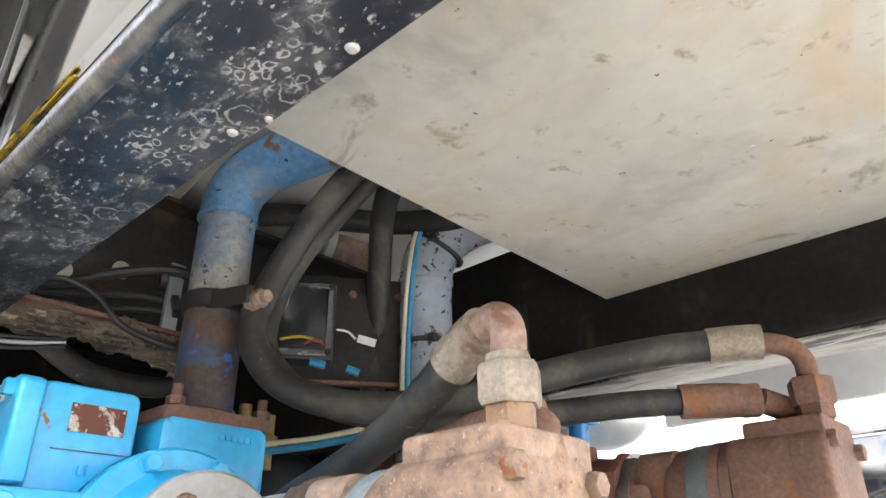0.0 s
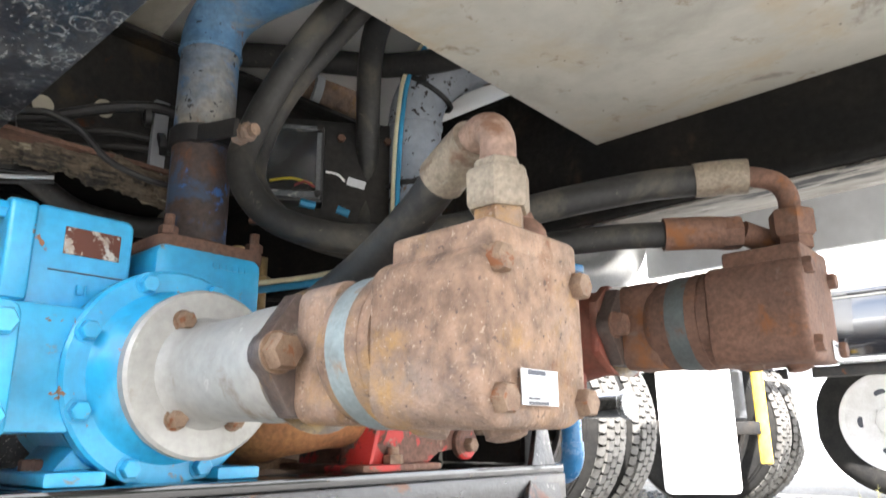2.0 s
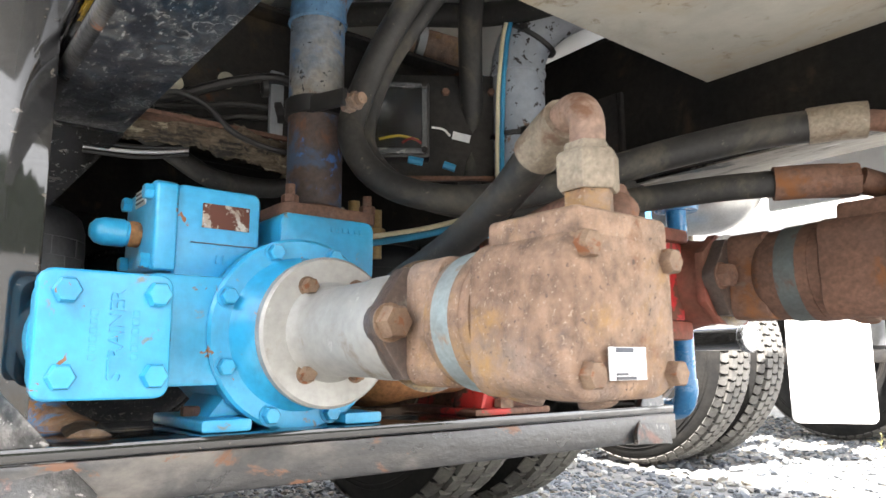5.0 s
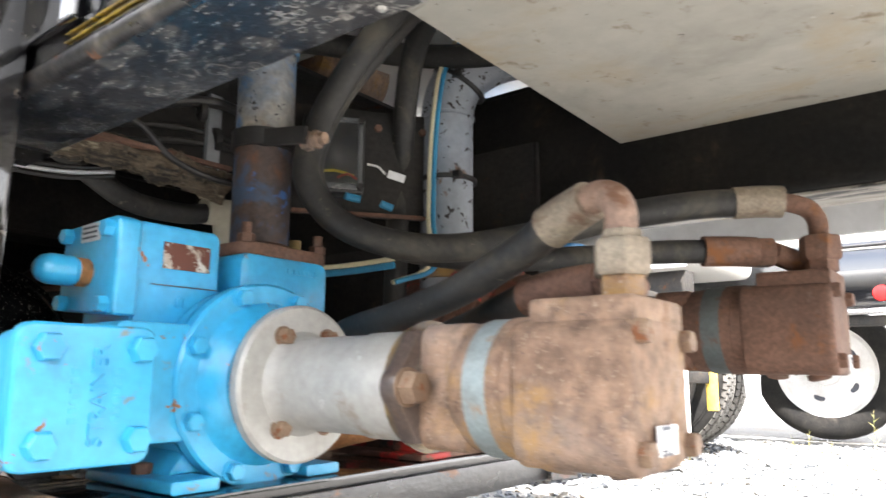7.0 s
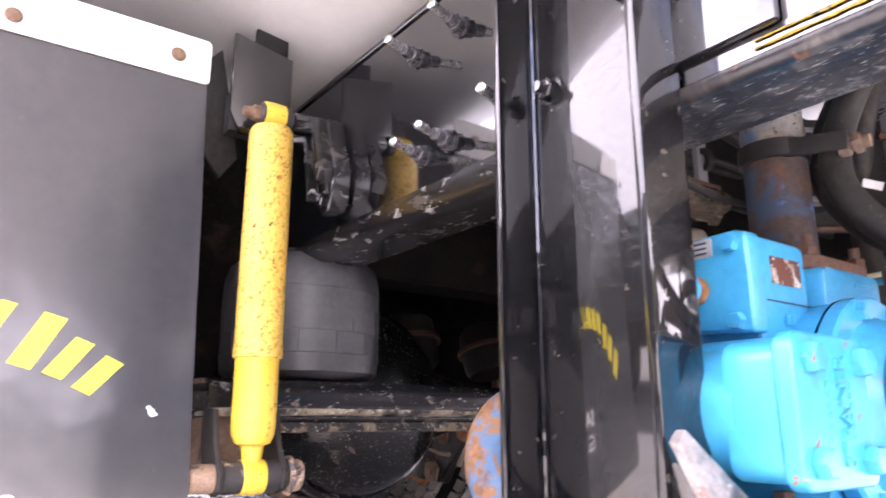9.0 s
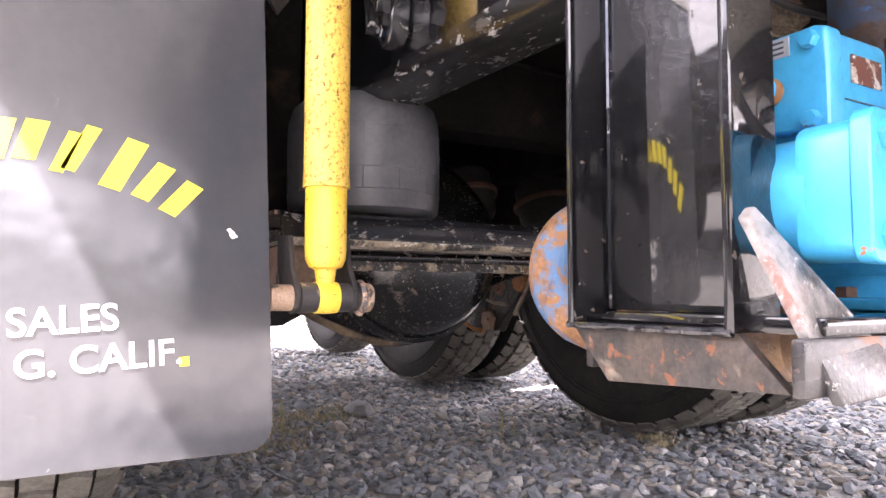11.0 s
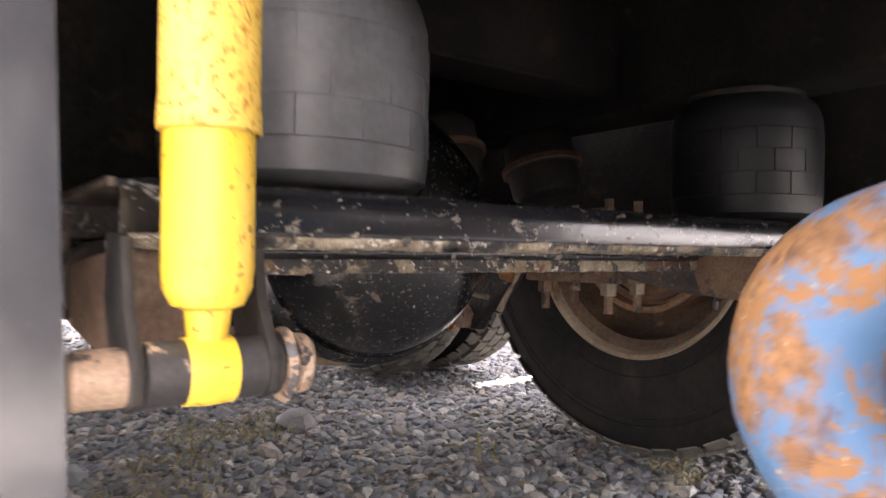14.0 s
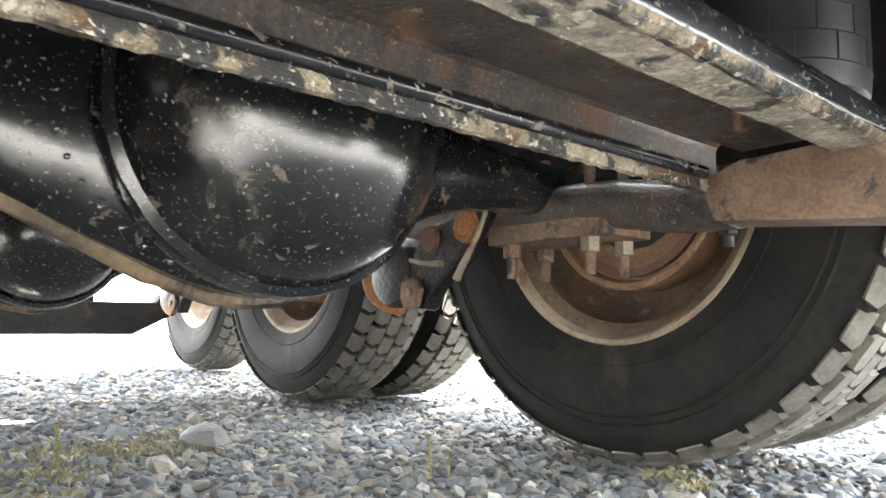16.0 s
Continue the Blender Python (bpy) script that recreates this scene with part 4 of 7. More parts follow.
def build_adapter(name, cx_flange, x_end, cy, cz, material, label, flare=0.0):
    ad = thing(name, (cx_flange, cy, cz), label, "adapter")
    part("flange", lathe([(0, -0.016), (0.076 + flare, -0.016), (0.079 + flare, -0.013), (0.079 + flare, -0.003), (0.076 + flare, 0), (0.05, 0.001), (0, 0.001)], (cx_flange, cy, cz), (1, 0, 0), 56), material, ad)
    n = x_end - cx_flange
    part("neck", lathe([(0, 0), (0.053 + flare, 0), (0.048 + flare * 0.6, 0.006), (0.0455 + flare * 0.3, 0.016), (0.046, n * 0.6), (0.048, n * 0.64), (0.048, n - 0.004), (0.0465, n), (0, n)], (cx_flange, cy, cz), (1, 0, 0), 48), material, ad)
    for dy, dz in ((-0.026, 0.041), (-0.026, -0.038), (0.026, 0.041), (0.026, -0.038)):
        part("bolt", merge(lathe([(0, 0), (0.0105, 0), (0.0105, 0.002), (0, 0.002)], (cx_flange, cy + 1.12 * dy, cz + 1.12 * dz), (1, 0, 0), 20), hexa((cx_flange + 0.002, cy + 1.12 * dy, cz + 1.12 * dz), (1, 0, 0), 0.0085, 0.010)), BRONZE, ad, "rusty bolt")
    return ad


def build_motor(name, x0, x1, cy, cz, skin, band, bolts, label):
    """A hydraulic motor along x, from its mounting flange at x0 to the end cover at x1."""
    mo = thing(name, ((x0 + x1) / 2, cy, cz), label, "hydraulic motor")
    L = x1 - x0
    # two-bolt mounting flange, pointed at both bolts
    out = []
    for side in (1, -1):
        for a in range(-60, 61, 20):
            out.append((cy + side * (0.052 + 0.018 * math.cos(radians(a))), cz + side * 0.018 * math.sin(radians(a))))
        out += [(cy + side * 0.040, cz + side * 0.046), (cy - side * 0.040, cz + side * 0.046)]
    part("mount_flange", prism(out, "x", x0, x0 + 0.017, 0.002), MOUNT_DARK, mo)
    part("oil_seep", lathe([(0.045, -0.012), (0.0545, -0.010), (0.0575, 0.0), (0.045, 0.0)], (x0, cy, cz), (1, 0, 0), 40, closed=True), OILY, mo, "oily brown gasket seep")
    for s in (-1, 1):
        part("mount_bolt", merge(lathe([(0, 0), (0.016, 0), (0.016, 0.002), (0, 0.002)], (x0 + 0.017, cy + s * 0.055, cz), (1, 0, 0), 20), hexa((x0 + 0.019, cy + s * 0.055, cz), (1, 0, 0), 0.0145, 0.013, 0.003)), bolts, mo)
    neck = rough_up(prism(rounded(cy - 0.038, cy + 0.038, cz - 0.0515, cz + 0.0515, 0.016, 5), "x", x0 + 0.016, x0 + 0.060, 0.002), 0.0006, 60)
    collar = lathe([(0, 0.046), (0.040, 0.046), (0.0475, 0.052), (0.0525, 0.060), (0.0540, L * 0.345), (0, L * 0.345)], (x0, cy, cz), (1, 0, 0), 48)
    part("bearing_housing", merge(neck, rough_up(collar, 0.0006, 60)), skin, mo)
    part("band", lathe([(0, L * 0.345), (0.0553, L * 0.346), (0.0553, L * 0.448), (0, L * 0.449)], (x0, cy, cz), (1, 0, 0), 48), band, mo)
    part("gear_ring", rough_up(lathe([(0, L * 0.449), (0.0562, L * 0.450), (0.0562, L * 0.505), (0.0552, L * 0.508), (0.0562, L * 0.511), (0.0562, L * 0.56), (0, L * 0.561)], (x0, cy, cz), (1, 0, 0), 48), 0.0005, 60), skin, mo)
    bx0 = x0 + L * 0.56
    out = rounded(cy - 0.0555, cy + 0.0555, cz - 0.056, cz + 0.052, 0.022, 6)
    part("valve_housing", rough_up(prism(out, "x", bx0, x1 - 0.012, 0.004, 3), 0.0010, 50), skin, mo)
    part("port_block", rough_up(prism(rounded(cy - 0.045, cy + 0.052, cz + 0.02, cz + 0.066, 0.006, 4), "x", x1 - 0.082, x1 - 0.0005, 0.004, 3), 0.0006, 60), skin, mo)
    part("end_cover", rough_up(prism(rounded(cy - 0.0560, cy + 0.0560, cz - 0.0565, cz + 0.0522, 0.024, 7), "x", x1 - 0.040, x1, 0.0085, 5), 0.0006, 60), skin, mo)
    for dy, dz in ((-0.038, 0.040), (0.048, 0.036), (-0.038, -0.040), (0.048, -0.040)):
        part("cover_bolt", merge(cyl((x1 - 0.014, cy + dy, cz + dz), (x1 - 0.001, cy + dy, cz + dz), 0.0105, 0.0105, 18, 0.002), hexa((x1 - 0.001, cy + dy, cz + dz), (1, 0, 0), 0.0095, 0.009, 0.002)), bolts, mo)
    part("drain_boss", lathe([(0, 0), (0.014, 0), (0.013, 0.006), (0.008, 0.008), (0, 0.006)], (x1 - 0.03, cy + 0.005, cz - 0.055), (0.2, 0, -1), 20), skin, mo)
    part("drain_boss", lathe([(0, 0), (0.014, 0), (0.012, 0.007), (0, 0.008)], (x1 - 0.07, cy - 0.02, cz - 0.052), (0, -0.3, -1), 16), skin, mo)
    return mo


def build_far_label():
    pl = solo("type_label", box(-0.1955, -0.1945, 0.836, 0.868, 0.560, 0.580, 0.0003), LABEL, (-0.195, 0.85, 0.56), "small white type label on the dark rusty motor", "label")
    part("print_bar", box(-0.1944, -0.1942, 0.841, 0.858, 0.574, 0.577, 0), INK, pl)


def build_label():
    pl = solo("type_label", box(-0.2415, -0.2405, 0.337, 0.374, 0.5005, 0.5210, 0.0003), LABEL, (-0.241, 0.36, 0.5), "white printed aluminium type label on the motor", "label")
    for k, (w, hgt) in enumerate(((0.018, 0.003), (0.012, 0.0015), (0.020, 0.002))):
        b = box(-0.2404, -0.2402, 0.343, 0.343 + w, (0.5175, 0.5035, 0.5008)[k], (0.5175, 0.5035, 0.5008)[k] + hgt, 0)
        part("print_bar", b, INK, pl)


def fitting_nut(p0, axis, r, hgt):
    return lathe([(0, 0), (r * 0.9, 0), (r, 0.003), (r, hgt - 0.003), (r * 0.9, hgt), (0, hgt)], p0, axis, 6)


def build_hoses():
    # motor 1, upper port
    up = thing("hydraulic_hose", (-0.27, 0.362, 0.61), "black rubber hydraulic hose with a crimped ferrule and rusty elbow", "hose")
    part("adapter", lathe([(0, 0), (0.0175, 0), (0.0175, 0.021), (0, 0.021)], (-0.272, 0.362, 0.606), (0, 0, 1), 6), RUSTY, up, "rusty hexagonal adapter")
    part("nut", merge(fitting_nut((-0.272, 0.362, 0.627), (0, 0, 1), 0.0225, 0.028), fitting_nut((-0.272, 0.362, 0.654), (0, 0, 1), 0.0170, 0.008)), ZINC, up, "dull hexagonal nut")
    part("elbow", tube([(-0.272, 0.362, 0.660), (-0.272, 0.363, 0.676), (-0.278, 0.366, 0.688), (-0.291, 0.371, 0.694), (-0.310, 0.377, 0.691)], 0.0125, 20, 0.004), ELBOW_RUST, up, "rusty bent tube elbow")
    part("ferrule", tube([(-0.303, 0.375, 0.692), (-0.326, 0.383, 0.686), (-0.348, 0.390, 0.678)], (0.0172, 0.0195), 20, 0.006), ZINC, up, "crimped steel ferrule")
    part("hose", tube([(-0.342, 0.388, 0.680), (-0.39, 0.402, 0.660), (-0.47, 0.418, 0.633), (-0.56, 0.438, 0.616), (-0.66, 0.47, 0.606), (-0.78, 0.53, 0.592), (-0.95, 0.62, 0.58)], 0.0162), RUBBER, up)
    # motor 1, side port
    side = thing("hydraulic_hose", (-0.31, 0.42, 0.63), "black rubber hydraulic hose on a dark rusty side fitting", "hose")
    part("fitting", merge(cyl((-0.288, 0.395, 0.602), (-0.290, 0.420, 0.628), 0.015, 0.015, 16), fitting_nut((-0.296, 0.424, 0.632), (-1, 0.15, -0.02), 0.021, 0.022)), RUSTY_DARK, side)
    part("ferrule", tube([(-0.318, 0.427, 0.632), (-0.36, 0.434, 0.631), (-0.402, 0.440, 0.626)], 0.0185, 18, 0.006), RUSTY_DARK, side)
    part("hose", tube([(-0.398, 0.440, 0.627), (-0.45, 0.47, 0.618), (-0.55, 0.54, 0.607), (-0.67, 0.62, 0.600), (-0.82, 0.68, 0.60)], 0.0160), RUBBER, side)
    # motor 2, upper port: runs back and loops up past the riser
    two = thing("hydraulic_hose", (-0.2, 0.80, 0.68), "black hydraulic hose with pale ferrule looping past the riser", "hose")
    part("adapter", lathe([(0, 0), (0.019, 0), (0.019, 0.014), (0, 0.014)], (-0.212, 0.812, 0.678), (0, 0, 1), 6), RUSTY_DARK, two)
    part("nut", fitting_nut((-0.212, 0.812, 0.692), (0, 0, 1), 0.0235, 0.030), RUSTY_DARK, two, "rusty hexagonal nut")
    part("elbow", tube([(-0.212, 0.812, 0.720), (-0.212, 0.811, 0.740), (-0.220, 0.806, 0.756), (-0.238, 0.796, 0.764), (-0.252, 0.788, 0.766)], 0.0115, 18, 0.004), RUSTY_DARK, two)
    part("ferrule", tube([(-0.246, 0.791, 0.766), (-0.268, 0.779, 0.767), (-0.296, 0.764, 0.766)], 0.0200, 20, 0.006), ZINC, two, "pale galvanised ferrule")
    part("hose", tube([(-0.290, 0.767, 0.766), (-0.34, 0.735, 0.763), (-0.42, 0.68, 0.748), (-0.50, 0.61, 0.722), (-0.57, 0.545, 0.706), (-0.63, 0.495, 0.712), (-0.685, 0.455, 0.742), (-0.716, 0.435, 0.80), (-0.716, 0.452, 0.865), (-0.692, 0.474, 0.935), (-0.660, 0.500, 1.00), (-0.62, 0.528, 1.06), (-0.57, 0.56, 1.13)], 0.0178), RUBBER, two)
    # motor 2, side port
    low = thing("hydraulic_hose", (-0.25, 0.78, 0.70), "black hydraulic hose with a rusty brown ferrule behind the motor", "hose")
    part("fitting", merge(cyl((-0.232, 0.835, 0.690), (-0.262, 0.800, 0.705), 0.014, 0.014, 16), fitting_nut((-0.262, 0.800, 0.705), (-0.85, -0.5, 0.0), 0.0195, 0.022)), RUSTY_DARK, low)
    part("ferrule", tube([(-0.280, 0.790, 0.706), (-0.300, 0.775, 0.707), (-0.333, 0.752, 0.707)], 0.0190, 18, 0.006), RUSTY_DARK, low, "rusty brown ferrule")
    part("hose", tube([(-0.328, 0.756, 0.707), (-0.38, 0.72, 0.706), (-0.47, 0.665, 0.700), (-0.56, 0.60, 0.698), (-0.65, 0.54, 0.712), (-0.71, 0.50, 0.745), (-0.745, 0.475, 0.80), (-0.752, 0.487, 0.865), (-0.732, 0.507, 0.93), (-0.70, 0.535, 0.99), (-0.66, 0.565, 1.05), (-0.6, 0.60, 1.12)], 0.0150), RUBBER, low)


def build_pipes():
    riser = thing("riser_pipe", (-0.78, 0.418, 0.69), "vertical steel riser pipe in worn peeling blue paint", "pipe")
    part("flange", prism(rounded(-0.845, -0.712, 0.345, 0.478, 0.018), "z", 0.6862, 0.702, 0.003), RUSTY_DARK, riser, "rusty pipe flange")
    for x in (-0.833, -0.724):
        for y in (0.357, 0.466):
            part("flange_bolt", merge(hexa((x, y, 0.702), (0, 0, 1), 0.0105, 0.010), cyl((x, y, 0.71), (x, y, 0.725), 0.006, 0.006, 10)), RUSTY_DARK, riser)
    part("lower_pipe", cyl((-0.78, 0.418, 0.702), (-0.78, 0.418, 0.845), 0.0365, 0.0365, 36), BLUE_RUST_PIPE, riser, "rust-stained lower length")
    part("weld_bead", lathe([(0.036, 0), (0.041, 0.003), (0.041, 0.007), (0.036, 0.010)], (-0.78, 0.418, 0.7025), (0, 0, 1), 36), RUSTY_DARK, riser)
    part("upper_pipe", cyl((-0.78, 0.418, 0.845), (-0.78, 0.418, 0.972), 0.0368, 0.0368, 36), BEIGE_PIPE, riser, "weathered bare upper length")
    part("elbow", tube([(-0.78, 0.418, 0.969), (-0.778, 0.419, 1.000), (-0.762, 0.425, 1.028), (-0.726, 0.436, 1.044), (-0.68, 0.448, 1.049), (-0.60, 0.468, 1.052), (-0.40, 0.52, 1.055)], 0.0385, 32, 0.008), BLUE_PIPE, riser, "faded blue elbow")
    part("weld_bead", lathe([(0.0365, 0), (0.0402, 0.002), (0.0402, 0.005), (0.0365, 0.007)], (-0.78, 0.418, 0.968), (0, 0, 1), 36), BLUE_PIPE, riser)
    clamp = thing("strap_clamp", (-0.75, 0.42, 0.845), "black rubber strap clamp with a rusty bolt", "clamp")
    part("strap", lathe([(0.0368, 0), (0.0412, 0.001), (0.0412, 0.023), (0.0368, 0.024)], (-0.78, 0.418, 0.834), (0, 0, 1), 36), BLACK_PLASTIC, clamp)
    part("strap_tail", turned(box(-0.045, 0.045, -0.004, 0.004, -0.011, 0.011, 0.002), pose(-0.734, 0.400, 0.842, 0, 4, 14)), BLACK_PLASTIC, clamp)
    part("bolt", merge(hexa((-0.704, 0.420, 0.835), (1, 0.15, 0), 0.0125, 0.012), cyl((-0.694, 0.422, 0.835), (-0.672, 0.425, 0.835), 0.0075, 0.0075, 12), hexa((-0.688, 0.423, 0.835), (1, 0.15, 0), 0.0120, 0.008)), RUSTY, clamp, "rusty clamp bolt and nut")
    grey = thing("grey_pipe", (-0.757, 0.778, 0.73), "grey painted steel pipe with chipped paint bending under the plate", "pipe")
    part("lower_pipe", cyl((-0.757, 0.778, 0.69), (-0.757, 0.778, 0.982), 0.0440, 0.0440, 40), GREY_PIPE, grey)
    part("weld_bead", lathe([(0.0435, 0), (0.0470, 0.002), (0.0470, 0.006), (0.0435, 0.008)], (-0.757, 0.778, 0.978), (0, 0, 1), 40), GREY_PIPE, grey)
    part("bend", tube([(-0.757, 0.778, 0.982), (-0.753, 0.780, 1.015), (-0.738, 0.788, 1.050), (-0.70, 0.81, 1.082), (-0.64, 0.84, 1.098), (-0.50, 0.88, 1.10)], 0.0448, 36, 0.008), GREY_PIPE, grey)
    part("foot_joint", lathe([(0.044, 0), (0.047, 0.002), (0.047, 0.014), (0.044, 0.016)], (-0.757, 0.778, 0.705), (0, 0, 1), 40), RUSTY, grey, "rusty pipe joint")
    for z in (0.868, 1.040):
        tie = part("cable_tie", lathe([(0.0445, 0), (0.0505, 0.001), (0.0505, 0.007), (0.0445, 0.008)], (-0.757 if z < 0.9 else -0.741, 0.779 if z < 0.9 else 0.787, z), (0.0 if z < 0.9 else 0.55, 0.0 if z < 0.9 else 0.32, 1), 36), BLACK_PLASTIC, grey, "black nylon cable tie")
        part("tie_head", box(-0.722, -0.708, 0.745, 0.757, z - 0.002, z + 0.010, 0.001), BLACK_PLASTIC, tie)
    for k, (m, nm) in enumerate(((WIRE_CREAM, "cream"), (WIRE_BLUE, "blue"))):
        d = 0.0065 * k
        solo("wire", tube([(-0.70 + d, 0.755 + d * 0.6, 1.125), (-0.735 + d, 0.735 + d * 0.6, 1.06), (-0.747 + d, 0.729 + d * 0.5, 0.98), (-0.752 + d, 0.727 + d * 0.5, 0.90), (-0.752 + d, 0.724 + d * 0.5, 0.80), (-0.742 + d, 0.715 + d, 0.72), (-0.77 + d, 0.66, 0.69)], 0.0040, 10), m, (-0.75, 0.73, 0.8), nm + " insulated wire tied to the grey pipe", "wire")
    # black drain hose beside the grey pipe
    solo("air_hose", tube([(-0.40, 0.56, 1.03), (-0.55, 0.575, 1.065), (-0.65, 0.605, 1.07), (-0.72, 0.645, 1.045), (-0.775, 0.69, 0.985), (-0.808, 0.72, 0.90), (-0.81, 0.715, 0.80), (-0.80, 0.70, 0.66)], 0.019), RUBBER, (-0.8, 0.69, 0.8), "dark upright rubber air hose beside the grey pipe", "hose")
    solo("air_hose", tube([(-0.98, 0.50, 1.09), (-0.90, 0.58, 1.09), (-0.83, 0.66, 1.085), (-0.77, 0.72, 1.08), (-0.66, 0.755, 1.065), (-0.52, 0.76, 1.05), (-0.38, 0.78, 1.04)], 0.020), RUBBER, (-0.8, 0.7, 1.0), "dark rubber air hose lying across above", "hose")


def build_beam_and_posts():
    beam = thing("bracket_beam", (-0.75, 0.55, 0.40), "black steel channel beam carrying both pumps", "beam")
    part("top_plate", box(-0.865, -0.632, 0.060, 0.985, 0.432, 0.445, 0.003), GLOSS_RUN, beam)
    part("front_flange", box(-0.640, -0.630, 0.030, 0.985, 0.392, 0.4318, 0.003), SCUFFED, beam, "scuffed rusty front flange")
    part("rear_flange", box(-0.865, -0.855, 0.060, 0.985, 0.392, 0.4318, 0.003), GRIMY, beam)
    part("end_plate", prism([(-0.866, 0.4315), (-0.690, 0.4315), (-0.650, 0.392), (-0.822, 0.384)], "y", 0.046, 0.056, 0.001), RUST_SPOT, beam, "black end plate with small rust spots")
    for y0, s in ((0.030, 1), (0.985, -1)):
        g = prism([(y0 - 0.004 * s, 0.515), (y0 + 0.010 * s, 0.524), (y0 + 0.112 * s, 0.405), (y0 + 0.112 * s, 0.392), (y0 + 0.026 * s, 0.387)], "x", -0.6285, -0.6195, 0.002)
        for v in g.verts:
            v.co.x -= 0.40 * max(0.0, v.co.z - 0.40)
        part("gusset", g, GUSSET, beam, "worn triangular gusset plate")
    post = thing("post", (-0.775, 0.07, 0.432), "glossy black upright channel post with thick wet-looking paint", "post")
    part("web", box(-0.857, -0.697, 0.086, 0.096, 0.4455, 1.30, 0.002), GLOSS_RUN, post)
    part("flange", box(-0.866, -0.8575, 0.038, 0.096, 0.432, 1.30, 0.003), GLOSS_RUN, post)
    part("flange", box(-0.6965, -0.687, 0.038, 0.096, 0.432, 1.30, 0.003), GLOSS_RUN, post)
    for x, r in ((-0.855, 0.0035), (-0.6985, 0.0035)):
        part("weld_bead", rough_up(tube([(x, 0.0855, 0.447), (x, 0.0855, 0.9), (x, 0.0855, 1.295)], r, 8, 0.006), 0.0004, 160), GLOSS_RUN, post)
    part("weld_bead", rough_up(tube([(-0.866, 0.04, 0.4325), (-0.78, 0.042, 0.4325), (-0.69, 0.04, 0.4325)], 0.0035, 8, 0.006), 0.0012, 160), GLOSS_RUN, post)
    for x, z in ((-0.83, 0.858), (-0.725, 0.915), (-0.83, 1.10)):
        part("bolt", merge(lathe([(0, 0), (0.015, 0), (0.015, 0.002), (0, 0.003)], (x, 0.086, z), (0, -1, 0), 20), hexa((x, 0.083, z), (0, -1, 0), 0.0115, 0.010), cyl((x, 0.073, z), (x, 0.064, z), 0.0055, 0.0055, 12)), GLOSS_RUN, post)
    far = thing("post", (-0.775, 0.97, 0.445), "black upright channel post on the far rail", "post")
    part("web", box(-0.857, -0.697, 0.960, 0.970, 0.4455, 0.98, 0.002), GRIMY, far)
    part("flange", box(-0.866, -0.8575, 0.960, 1.015, 0.4455, 0.98, 0.003), GRIMY, far)
    part("flange", box(-0.6965, -0.687, 0.960, 1.015, 0.4455, 0.98, 0.003), GRIMY, far)


